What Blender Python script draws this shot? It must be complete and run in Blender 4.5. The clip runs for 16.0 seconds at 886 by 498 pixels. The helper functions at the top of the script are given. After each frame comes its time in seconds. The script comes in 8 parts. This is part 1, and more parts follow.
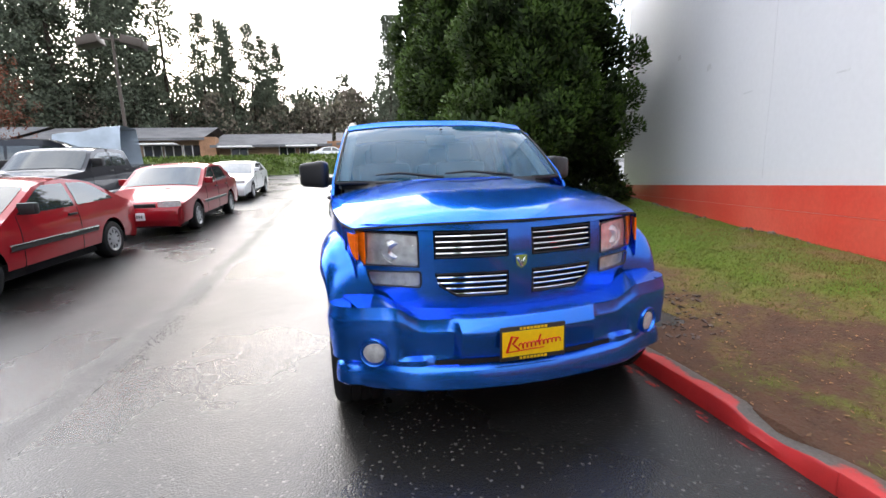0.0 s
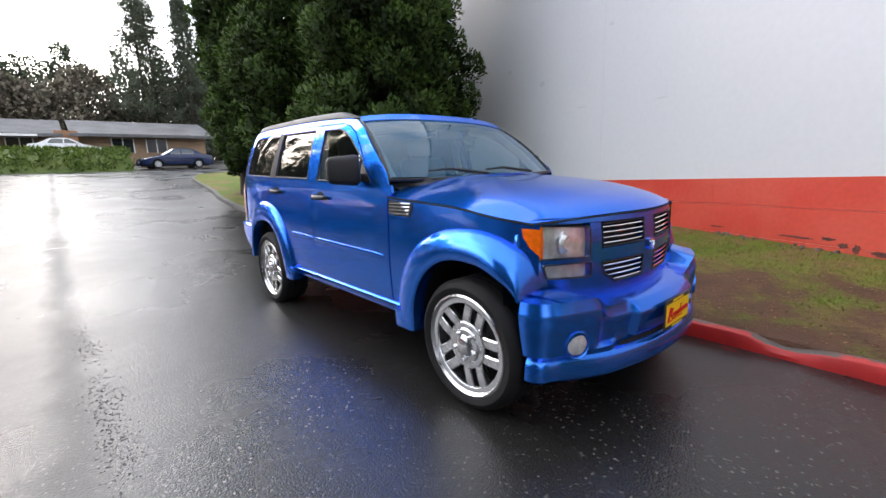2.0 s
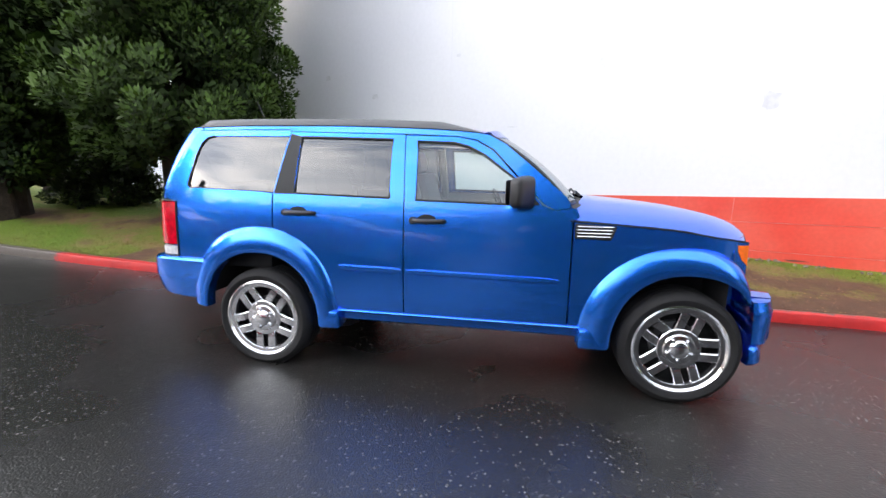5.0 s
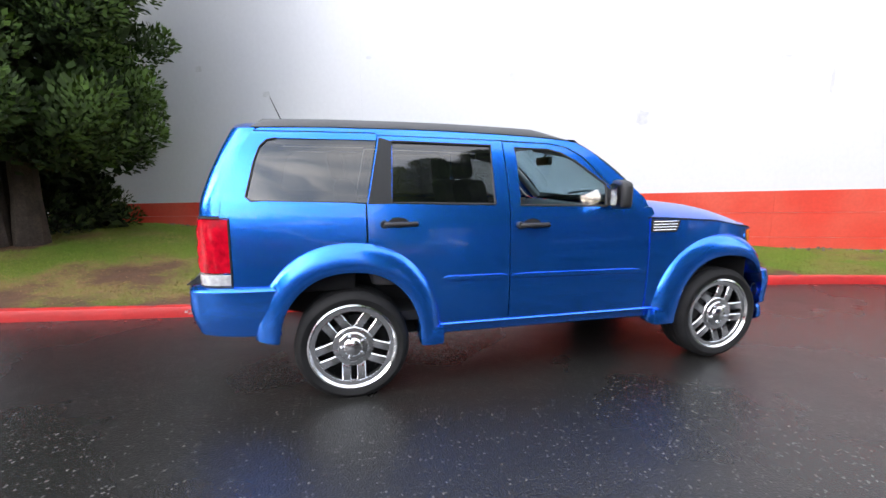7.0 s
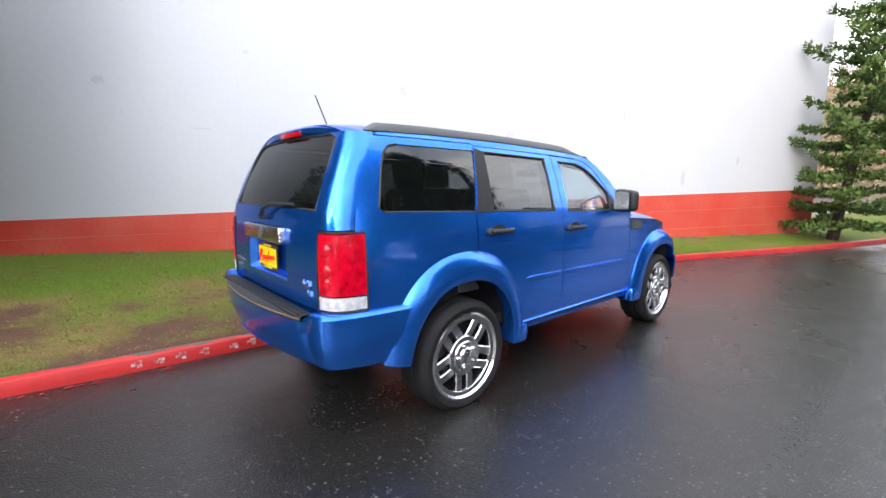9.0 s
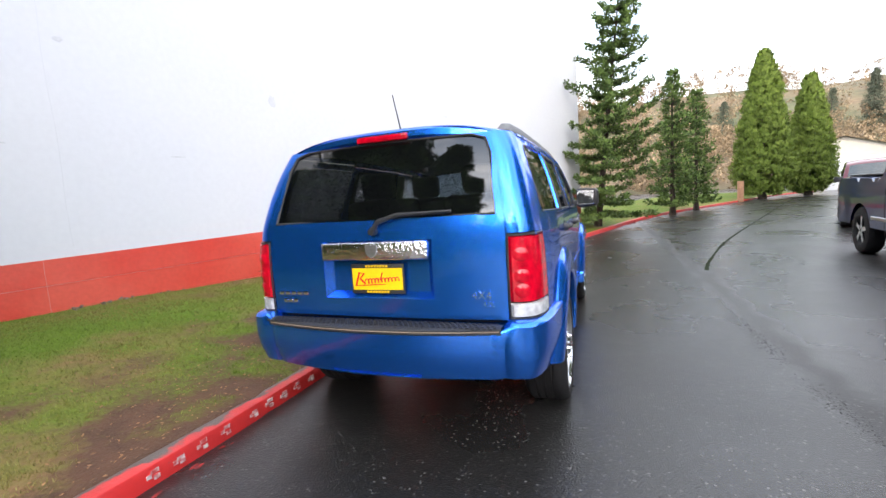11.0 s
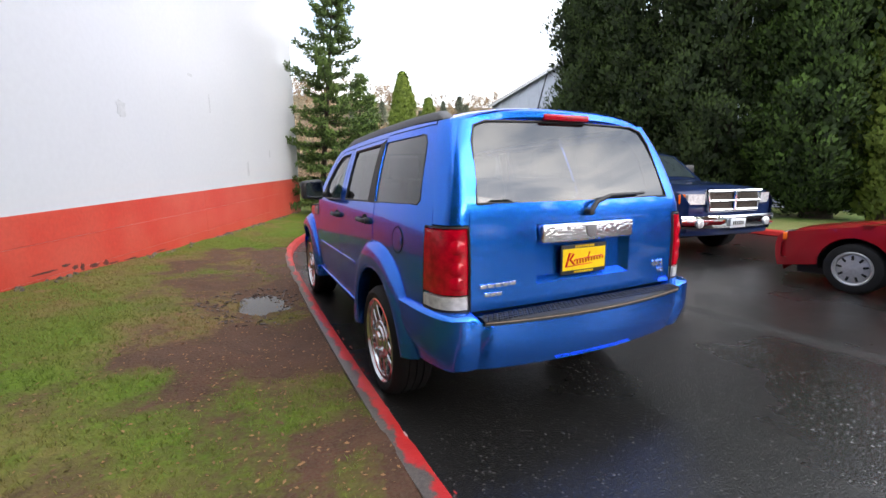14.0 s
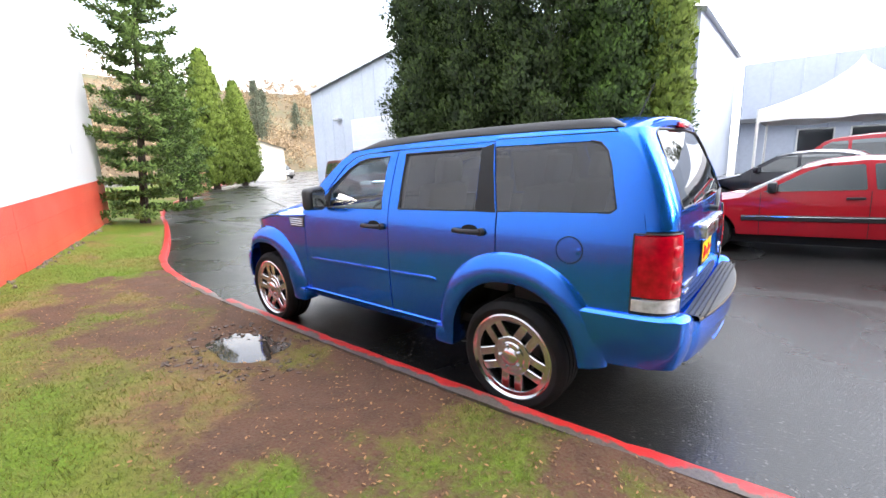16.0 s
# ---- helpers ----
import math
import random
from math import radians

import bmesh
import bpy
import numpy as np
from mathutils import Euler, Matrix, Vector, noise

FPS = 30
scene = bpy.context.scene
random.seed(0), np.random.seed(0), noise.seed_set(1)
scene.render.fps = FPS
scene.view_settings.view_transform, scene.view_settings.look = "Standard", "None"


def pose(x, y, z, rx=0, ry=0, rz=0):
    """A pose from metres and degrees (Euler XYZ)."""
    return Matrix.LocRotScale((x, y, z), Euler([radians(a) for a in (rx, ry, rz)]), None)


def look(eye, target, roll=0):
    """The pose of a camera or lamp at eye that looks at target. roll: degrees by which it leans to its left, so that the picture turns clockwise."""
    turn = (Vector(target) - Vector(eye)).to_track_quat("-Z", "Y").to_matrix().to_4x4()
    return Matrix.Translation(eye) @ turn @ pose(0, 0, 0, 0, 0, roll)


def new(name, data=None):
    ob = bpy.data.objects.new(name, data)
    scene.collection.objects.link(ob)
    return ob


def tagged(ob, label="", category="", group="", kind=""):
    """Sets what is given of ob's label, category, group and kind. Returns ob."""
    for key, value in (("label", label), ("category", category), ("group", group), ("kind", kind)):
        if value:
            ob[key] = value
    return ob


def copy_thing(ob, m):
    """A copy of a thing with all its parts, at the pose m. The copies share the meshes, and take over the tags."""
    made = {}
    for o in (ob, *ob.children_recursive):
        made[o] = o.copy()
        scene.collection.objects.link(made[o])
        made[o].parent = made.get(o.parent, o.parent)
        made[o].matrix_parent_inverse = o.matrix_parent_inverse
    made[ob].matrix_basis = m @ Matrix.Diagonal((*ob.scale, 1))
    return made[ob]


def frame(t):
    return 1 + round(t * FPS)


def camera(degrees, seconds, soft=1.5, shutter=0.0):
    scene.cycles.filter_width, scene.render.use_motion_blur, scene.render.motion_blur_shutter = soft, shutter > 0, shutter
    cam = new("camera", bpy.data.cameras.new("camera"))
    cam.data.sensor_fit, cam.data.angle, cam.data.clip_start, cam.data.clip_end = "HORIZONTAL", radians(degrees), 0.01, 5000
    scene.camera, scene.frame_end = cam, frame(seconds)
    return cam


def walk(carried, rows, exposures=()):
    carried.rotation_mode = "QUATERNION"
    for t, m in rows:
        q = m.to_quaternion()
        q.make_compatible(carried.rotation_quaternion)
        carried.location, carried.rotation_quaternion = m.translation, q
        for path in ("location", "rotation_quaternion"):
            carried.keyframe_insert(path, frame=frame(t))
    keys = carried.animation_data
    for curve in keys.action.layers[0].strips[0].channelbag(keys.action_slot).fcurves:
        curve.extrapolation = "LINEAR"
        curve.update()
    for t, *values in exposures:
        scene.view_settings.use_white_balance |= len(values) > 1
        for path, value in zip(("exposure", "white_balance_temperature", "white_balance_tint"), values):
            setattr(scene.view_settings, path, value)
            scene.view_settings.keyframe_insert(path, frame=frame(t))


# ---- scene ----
cam = camera(91.7, 16.0)
PATH = [
    (0, (-0.8, -3.766, 1.287), (-0.36, -1.845, 0.944), -1.8),
    (0.5, (-1.235, -3.681, 1.29), (-0.525, -1.836, 0.988), -0.7),
    (1, (-1.638, -3.503, 1.289), (-0.709, -1.759, 0.98), -0.5),
    (1.5, (-2.007, -3.235, 1.304), (-0.893, -1.607, 0.972), -0.5),
    (2, (-2.37, -2.891, 1.318), (-1.071, -1.417, 0.942), -1.7),
    (2.5, (-2.652, -2.475, 1.342), (-1.206, -1.138, 0.997), -2.6),
    (3, (-2.924, -2.069, 1.38), (-1.325, -0.921, 1.026), -2.7),
    (3.5, (-3.143, -1.676, 1.378), (-1.429, -0.715, 1.008), -1.9),
    (3.7, (-3.216, -1.509, 1.397), (-1.473, -0.61, 1.003), -1.8),
    (5.8, (-3.606, 0.302, 1.433), (-1.632, 0.34, 1.117), -0.6),
    (6, (-3.588, 0.474, 1.434), (-1.614, 0.455, 1.109), -1.5),
    (6.5, (-3.553, 0.963, 1.447), (-1.595, 0.717, 1.119), -0.6),
    (7, (-3.49, 1.429, 1.431), (-1.572, 0.971, 1.097), 0.1),
    (7.5, (-3.371, 1.899, 1.452), (-1.522, 1.192, 1.166), 0.3),
    (8, (-3.221, 2.348, 1.436), (-1.462, 1.452, 1.119), 0.1),
    (8.5, (-2.987, 2.751, 1.433), (-1.339, 1.661, 1.124), -1.1),
    (9, (-2.718, 3.17, 1.419), (-1.226, 1.869, 1.134), 0.3),
    (9.2, (-2.595, 3.307, 1.395), (-1.174, 1.926, 1.126), 1.1),
    (11.3, (-0.828, 4.313, 1.376), (-0.279, 2.408, 1.115), -2.5),
    (11.5, (-0.634, 4.349, 1.384), (-0.185, 2.422, 1.097), -1.0),
    (12, (-0.15, 4.362, 1.377), (0.042, 2.391, 1.099), -0.7),
    (12.5, (0.342, 4.342, 1.369), (0.233, 2.362, 1.106), -0.4),
    (13, (0.799, 4.272, 1.357), (0.43, 2.328, 1.072), 1.0),
    (13.5, (1.207, 4.143, 1.402), (0.557, 2.281, 1.069), 1.7),
    (14, (1.656, 3.972, 1.433), (0.809, 2.191, 1.096), -0.7),
    (14.5, (2.039, 3.681, 1.445), (1.015, 1.999, 1.095), -3.2),
    (15, (2.404, 3.363, 1.491), (1.173, 1.83, 1.129), -2.3),
    (15.5, (2.727, 3.026, 1.54), (1.343, 1.643, 1.127), -1.7),
    (16, (3.032, 2.643, 1.586), (1.521, 1.398, 1.178), -2.2),
]
EXPOSURE = [(0, 0.19), (0.5, 0.05), (1, -0.12), (1.5, -0.17), (2.5, -0.04), (3.5, 0.2), (6, 0.42), (9, 0.42), (11.5, 0.38), (12, 0.33), (13, 0.02), (14, 0.03), (14.5, 0.24), (15, 0.53), (16, 0.95)]
walk(cam, [(t, look(eye, target, roll)) for t, eye, target, roll in PATH], [(t, stops, 6800, 13.5) for t, stops in EXPOSURE])
SUN_DIR = Vector((-0.30, 0.93, 0.24)).normalized()


# ---- light ----
def make_world():
    w = bpy.data.worlds.new("overcast_sky")
    scene.world = w
    w.use_nodes = True
    n, l = w.node_tree.nodes, w.node_tree.links
    n.clear()
    out = n.new("ShaderNodeOutputWorld")
    sky = n.new("ShaderNodeTexSky")
    sky.sky_type = "NISHITA"
    sky.sun_disc = False
    sky.sun_elevation = math.asin(SUN_DIR.z)
    sky.sun_rotation = math.atan2(SUN_DIR.x, SUN_DIR.y)
    sky.air_density, sky.dust_density, sky.ozone_density = 1.0, 4.0, 1.0
    co = n.new("ShaderNodeTexCoord")
    mp = n.new("ShaderNodeMapping")
    mp.inputs["Scale"].default_value = (1.6, 1.6, 4.2)
    l.new(co.outputs["Generated"], mp.inputs["Vector"])
    cloud = n.new("ShaderNodeTexNoise")
    cloud.inputs["Scale"].default_value = 1.7
    cloud.inputs["Detail"].default_value = 7
    cloud.inputs["Roughness"].default_value = 0.55
    cloud.inputs["Distortion"].default_value = 0.5
    l.new(mp.outputs["Vector"], cloud.inputs["Vector"])
    ramp = n.new("ShaderNodeValToRGB")
    ramp.color_ramp.elements[0].position = 0.34
    ramp.color_ramp.elements[0].color = (0.44, 0.54, 0.70, 1)
    ramp.color_ramp.elements[1].position = 0.62
    ramp.color_ramp.elements[1].color = (1.20, 1.24, 1.29, 1)
    l.new(cloud.outputs["Fac"], ramp.inputs["Fac"])
    bg_cloud = n.new("ShaderNodeBackground")
    l.new(ramp.outputs["Color"], bg_cloud.inputs["Color"])
    # the cloud cover is brighter round the hidden sun
    dot = n.new("ShaderNodeVectorMath")
    dot.operation = "DOT_PRODUCT"
    l.new(co.outputs["Generated"], dot.inputs[0])
    dot.inputs[1].default_value = SUN_DIR
    near = n.new("ShaderNodeMapRange")
    near.inputs[1].default_value, near.inputs[2].default_value = 0.35, 1.0
    near.inputs[3].default_value, near.inputs[4].default_value = 0.0, 1.0
    l.new(dot.outputs["Value"], near.inputs[0])
    power = n.new("ShaderNodeMath")
    power.operation = "POWER"
    power.inputs[1].default_value = 1.6
    l.new(near.outputs[0], power.inputs[0])
    glow = n.new("ShaderNodeMath")
    glow.operation = "MULTIPLY_ADD"
    l.new(power.outputs[0], glow.inputs[0])
    glow.inputs[1].default_value, glow.inputs[2].default_value = 2.2 * CLOUD, CLOUD
    l.new(glow.outputs[0], bg_cloud.inputs["Strength"])
    bg_sky = n.new("ShaderNodeBackground")
    l.new(sky.outputs["Color"], bg_sky.inputs["Color"])
    bg_sky.inputs["Strength"].default_value = 0.10
    add = n.new("ShaderNodeAddShader")
    l.new(bg_cloud.outputs[0], add.inputs[0])
    l.new(bg_sky.outputs[0], add.inputs[1])
    l.new(add.outputs[0], out.inputs["Surface"])


CLOUD = 2.1
make_world()
sun_data = bpy.data.lights.new("sun", "SUN")
sun_data.energy, sun_data.angle, sun_data.color = 1.3, radians(38), (1.0, 0.94, 0.85)
sun = new("sun", sun_data)
sun.matrix_world = look(SUN_DIR * 60, (0, 0, 0))


# ---- materials ----
def material(name, color, rough=0.5, metal=0.0, coat=0.0, vary=0.0, scale=4.0, fine=0.0, fine_scale=60.0, bump=0.0, bump_scale=120.0,
             second=None, rough_vary=0.0, trans=0.0, ior=1.45, coat_rough=0.03, island=0.0, random_ob=0.0, spec=0.5):
    """A principled surface whose colour wanders at two scales, with fine relief."""
    m = bpy.data.materials.new(name)
    m.use_nodes = True
    n, l = m.node_tree.nodes, m.node_tree.links
    p = n["Principled BSDF"]
    p.inputs["Base Color"].default_value = (*color, 1)
    p.inputs["Roughness"].default_value = rough
    p.inputs["Metallic"].default_value = metal
    p.inputs["Coat Weight"].default_value = coat
    p.inputs["Coat Roughness"].default_value = coat_rough
    p.inputs["Transmission Weight"].default_value = trans
    p.inputs["IOR"].default_value = ior
    p.inputs["Specular IOR Level"].default_value = spec
    if not (vary or fine or bump or rough_vary or island or random_ob):
        return m
    co = n.new("ShaderNodeTexCoord")
    where = co.outputs["Object"]
    last = None

    def noise_node(sc, detail=4.0):
        t = n.new("ShaderNodeTexNoise")
        t.inputs["Scale"].default_value = sc
        t.inputs["Detail"].default_value = detail
        l.new(where, t.inputs["Vector"])
        return t.outputs["Fac"]

    def mix(fac, a, b):
        x = n.new("ShaderNodeMix")
        x.data_type = "RGBA"
        if isinstance(fac, float):
            x.inputs[0].default_value = fac
        else:
            l.new(fac, x.inputs[0])
        for s, v in ((6, a), (7, b)):
            if isinstance(v, tuple):
                x.inputs[s].default_value = (*v, 1)
            else:
                l.new(v, x.inputs[s])
        return x.outputs[2]

    def ramp(fac, a, b):
        r = n.new("ShaderNodeMapRange")
        r.inputs[1].default_value, r.inputs[2].default_value = a, b
        l.new(fac, r.inputs[0])
        return r.outputs[0]

    base = color
    if vary:
        other = second or tuple(c * (1 - vary) for c in color)
        last = mix(ramp(noise_node(scale), 0.35, 0.65), base, other)
        base = last
    if fine:
        dark = n.new("ShaderNodeMix")
        dark.data_type = "RGBA"
        dark.blend_type = "MULTIPLY"
        dark.inputs[0].default_value = 1.0
        if isinstance(base, tuple):
            dark.inputs[6].default_value = (*base, 1)
        else:
            l.new(base, dark.inputs[6])
        g = n.new("ShaderNodeMapRange")
        g.inputs[1].default_value, g.inputs[2].default_value = 0.3, 0.7
        g.inputs[3].default_value, g.inputs[4].default_value = 1 - fine, 1 + fine
        l.new(noise_node(fine_scale), g.inputs[0])
        l.new(g.outputs[0], dark.inputs[7])
        base = last = dark.outputs[2]
    if island or random_ob:
        src = n.new("ShaderNodeNewGeometry").outputs["Random Per Island"] if island else n.new("ShaderNodeObjectInfo").outputs["Random"]
        amount = island or random_ob
        g = n.new("ShaderNodeMapRange")
        g.inputs[3].default_value, g.inputs[4].default_value = 1 - amount, 1 + amount
        l.new(src, g.inputs[0])
        hs = n.new("ShaderNodeHueSaturation")
        l.new(g.outputs[0], hs.inputs["Value"])
        if isinstance(base, tuple):
            hs.inputs["Color"].default_value = (*base, 1)
        else:
            l.new(base, hs.inputs["Color"])
        last = hs.outputs[0]
    if last is not None:
        l.new(last, p.inputs["Base Color"])
    if rough_vary:
        g = n.new("ShaderNodeMapRange")
        g.inputs[1].default_value, g.inputs[2].default_value = 0.3, 0.7
        g.inputs[3].default_value, g.inputs[4].default_value = max(0.02, rough - rough_vary), min(1, rough + rough_vary)
        l.new(noise_node(scale * 1.7, 6), g.inputs[0])
        l.new(g.outputs[0], p.inputs["Roughness"])
    if bump:
        b = n.new("ShaderNodeBump")
        b.inputs["Strength"].default_value = bump
        b.inputs["Distance"].default_value = 0.01
        l.new(noise_node(bump_scale, 5), b.inputs["Height"])
        l.new(b.outputs["Normal"], p.inputs["Normal"])
    return m


def car_paint(name, color, flake=0.5, rough=0.34, dirt=0.03):
    m = material(name, color, rough=rough, metal=flake, coat=0.85, coat_rough=0.045, fine=dirt, fine_scale=700, vary=0.06, scale=2.3, bump=0.015, bump_scale=900, spec=0.12)
    high = max(color)
    m.node_tree.nodes["Principled BSDF"].inputs["Specular Tint"].default_value = (*[0.25 + 0.75 * c / high for c in color], 1)
    return m


BLUE = car_paint("blue_metallic_paint", (0.012, 0.185, 0.80), 0.88, 0.25)
RED_A = car_paint("red_paint", (0.34, 0.010, 0.018), 0.0, 0.3)
RED_B = car_paint("dark_red_paint", (0.28, 0.012, 0.02), 0.2, 0.3)
WHITE_P = car_paint("white_paint", (0.72, 0.73, 0.75), 0.0, 0.3)
NAVY = car_paint("navy_paint", (0.008, 0.019, 0.070), 0.1, 0.3)
BLACK_P = car_paint("black_paint", (0.012, 0.013, 0.018), 0.1, 0.3)
MAROON = car_paint("maroon_paint", (0.10, 0.02, 0.03), 0.2, 0.3)
CHROME = material("chrome", (0.80, 0.81, 0.83), 0.07, 1.0, fine=0.05, fine_scale=30)
CHROME_BENT = material("hammered_chrome", (0.80, 0.81, 0.83), 0.12, 1.0, bump=0.9, bump_scale=38)
CHROME_RIM = material("chrome_rim", (0.68, 0.69, 0.71), 0.20, 1.0, fine=0.08, fine_scale=40, rough_vary=0.04)
STEEL = material("grey_metal", (0.42, 0.43, 0.45), 0.32, 0.9, fine=0.1, fine_scale=60)
BLACK_PLASTIC = material("black_plastic", (0.018, 0.018, 0.02), 0.45, fine=0.15, fine_scale=300, bump=0.12, bump_scale=900)
GREY_PLASTIC = material("grey_plastic", (0.085, 0.088, 0.095), 0.5, fine=0.12, fine_scale=200, bump=0.1, bump_scale=700)
PILLAR_GREY = material("pillar_plastic", (0.022, 0.023, 0.025), 0.55, spec=0.3, fine=0.12, fine_scale=200, bump=0.1, bump_scale=700)
DARK = material("dark_underside", (0.008, 0.008, 0.009), 0.8, fine=0.2, fine_scale=30)
RUBBER = material("tyre_rubber", (0.013, 0.013, 0.014), 0.72, spec=0.3, vary=0.3, scale=9, fine=0.2, fine_scale=180, bump=0.2, bump_scale=260)
PAD = material("step_pad", (0.022, 0.023, 0.026), 0.5, fine=0.15, fine_scale=150, bump=0.5, bump_scale=110)
SEAT = material("seat_cloth", (0.10, 0.10, 0.105), 0.85, fine=0.2, fine_scale=120, bump=0.2, bump_scale=400)
SEAT_LIGHT = material("light_trim", (0.34, 0.34, 0.33), 0.7, fine=0.1, fine_scale=90)
AMBER = material("amber_lens", (0.95, 0.16, 0.006), 0.18, coat=1.0, fine=0.15, fine_scale=45)
RED_LENS = material("red_lens", (0.44, 0.002, 0.014), 0.10, coat=0.5, spec=0.25, fine=0.35, fine_scale=26, bump=0.1, bump_scale=160)
WHITE_LENS = material("clear_lens", (0.62, 0.63, 0.64), 0.14, 0.25, coat=1.0, fine=0.25, fine_scale=30, bump=0.15, bump_scale=140)
LAMP_BOWL = material("lamp_reflector", (0.88, 0.90, 0.93), 0.15, 0.6, fine=0.25, fine_scale=22, bump=0.2, bump_scale=60)
YELLOW = material("yellow_plate", (0.90, 0.60, 0.01), 0.4, fine=0.05, fine_scale=60)
PLATE_WHITE = material("pale_plate", (0.62, 0.65, 0.68), 0.4, fine=0.1, fine_scale=60)
PLATE_RED = material("red_lettering", (0.62, 0.01, 0.01), 0.4)
PLATE_DARK = material("dark_lettering", (0.03, 0.03, 0.03), 0.5)


def glass(name, tint, opaque, rough=0.02, mirror=0.09, inside=(0.006, 0.007, 0.008)):
    """A window pane: a mirror-like coat over tinted see-through glass."""
    m = bpy.data.materials.new(name)
    m.use_nodes = True
    n, l = m.node_tree.nodes, m.node_tree.links
    n.clear()
    out = n.new("ShaderNodeOutputMaterial")
    clear = n.new("ShaderNodeBsdfTransparent")
    clear.inputs[0].default_value = (*tint, 1)
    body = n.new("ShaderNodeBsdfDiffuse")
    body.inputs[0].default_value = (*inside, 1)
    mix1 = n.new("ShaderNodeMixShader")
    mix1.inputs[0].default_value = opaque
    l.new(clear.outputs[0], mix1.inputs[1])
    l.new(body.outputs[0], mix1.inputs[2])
    gloss = n.new("ShaderNodeBsdfGlossy")
    gloss.inputs["Roughness"].default_value = rough
    facing = n.new("ShaderNodeLayerWeight")
    facing.inputs[0].default_value = 0.5
    power = n.new("ShaderNodeMath")
    power.operation = "POWER"
    power.inputs[1].default_value = 4.0
    l.new(facing.outputs["Facing"], power.inputs[0])
    fr = n.new("ShaderNodeMath")
    fr.operation = "MULTIPLY_ADD"
    fr.inputs[1].default_value, fr.inputs[2].default_value = 1 - mirror, mirror
    l.new(power.outputs[0], fr.inputs[0])
    mix2 = n.new("ShaderNodeMixShader")
    l.new(fr.outputs[0], mix2.inputs[0])
    l.new(mix1.outputs[0], mix2.inputs[1])
    l.new(gloss.outputs[0], mix2.inputs[2])
    l.new(mix2.outputs[0], out.inputs["Surface"])
    return m


GLASS_CLEAR = glass("window_glass", (0.78, 0.86, 0.84), 0.0)
# blue sky reflection painted into the windscreen's tint and inside colour
GLASS_SCREEN = glass("sky_tinted_windscreen", (0.55, 0.76, 0.88), 0.42, mirror=0.05, inside=(0.04, 0.17, 0.29))
GLASS_DARK = glass("privacy_glass", (0.20, 0.21, 0.22), 0.35, mirror=0.10)
GLASS_FAR = glass("car_window_glass", (0.30, 0.36, 0.36), 0.85, mirror=0.12, inside=(0.035, 0.048, 0.052))
LENS = glass("lamp_cover", (0.93, 0.95, 0.96), 0.0)


# ---- mesh helpers ----
def part(name, bm, mat, parent, label="", smooth=True, sharp=38):
    """Links a bmesh as one mesh object under a thing or a part."""
    if sharp and smooth:
        bm.normal_update()
        limit = radians(sharp)
        for e in bm.edges:
            if len(e.link_faces) == 2 and e.calc_face_angle(0) > limit:
                e.smooth = False
    for f in bm.faces:
        f.smooth = smooth
    me = bpy.data.meshes.new(name)
    bm.to_mesh(me)
    bm.free()
    for m in mat if isinstance(mat, (list, tuple)) else (mat,):
        me.materials.append(m)
    ob = new(name, me)
    if parent is not None:
        ob.parent = parent
    if label:
        ob["label"] = label
    return ob


def outward(bm, hub):
    """Turns every face so that it looks away from hub."""
    bm.normal_update()
    hub = Vector(hub)
    bmesh.ops.reverse_faces(bm, faces=[f for f in bm.faces if f.normal.dot(f.calc_center_median() - hub) < 0])


def thing(name, label, category, m=None, group=""):
    ob = new(name)
    ob.empty_display_size = 0.2
    if m is not None:
        ob.matrix_world = m
    return tagged(ob, label, category, group)


def curve(points):
    """A smooth function through (x, y) points, flat beyond the ends."""
    xs, ys = np.array([p[0] for p in points], float), np.array([p[1] for p in points], float)
    d = np.diff(ys) / np.diff(xs)
    s = np.zeros(len(xs))
    for i in range(1, len(xs) - 1):
        if d[i - 1] * d[i] > 0:
            s[i] = 2 * d[i - 1] * d[i] / (d[i - 1] + d[i])
    s[0], s[-1] = d[0], d[-1]

    def at(x):
        x = min(max(x, xs[0]), xs[-1])
        i = min(int(np.searchsorted(xs, x, "right")) - 1, len(xs) - 2)
        h = xs[i + 1] - xs[i]
        t = (x - xs[i]) / h
        return float(ys[i] * (1 + 2 * t) * (1 - t) ** 2 + h * s[i] * t * (1 - t) ** 2 + ys[i + 1] * t * t * (3 - 2 * t) + h * s[i + 1] * t * t * (t - 1))

    return at


def ease(t):
    t = min(max(t, 0.0), 1.0)
    return t * t * (3 - 2 * t)


def arc(cx, cy, rx, ry, a0, a1, n, power=2.0):
    out = []
    for i in range(n + 1):
        a = radians(a0 + (a1 - a0) * i / n)
        c, s = math.cos(a), math.sin(a)
        out.append((cx + rx * math.copysign(abs(c) ** (2 / power), c), cy + ry * math.copysign(abs(s) ** (2 / power), s)))
    return out


def rounded(points, r, n=4):
    """A polygon with its corners rounded; r: one radius or one for each corner."""
    out = []
    for i, p in enumerate(points):
        rr = r[i] if isinstance(r, (list, tuple)) else r
        a, b = Vector(points[i - 1]) - Vector(p), Vector(points[(i + 1) % len(points)]) - Vector(p)
        if rr <= 0:
            out.append(tuple(p))
            continue
        k = min(rr, a.length * 0.45, b.length * 0.45)
        p0, p1 = Vector(p) + a.normalized() * k, Vector(p) + b.normalized() * k
        for j in range(n + 1):
            t = j / n
            q = p0 * (1 - t) ** 2 + Vector(p) * 2 * t * (1 - t) + p1 * t * t
            out.append((q.x, q.y))
    return out


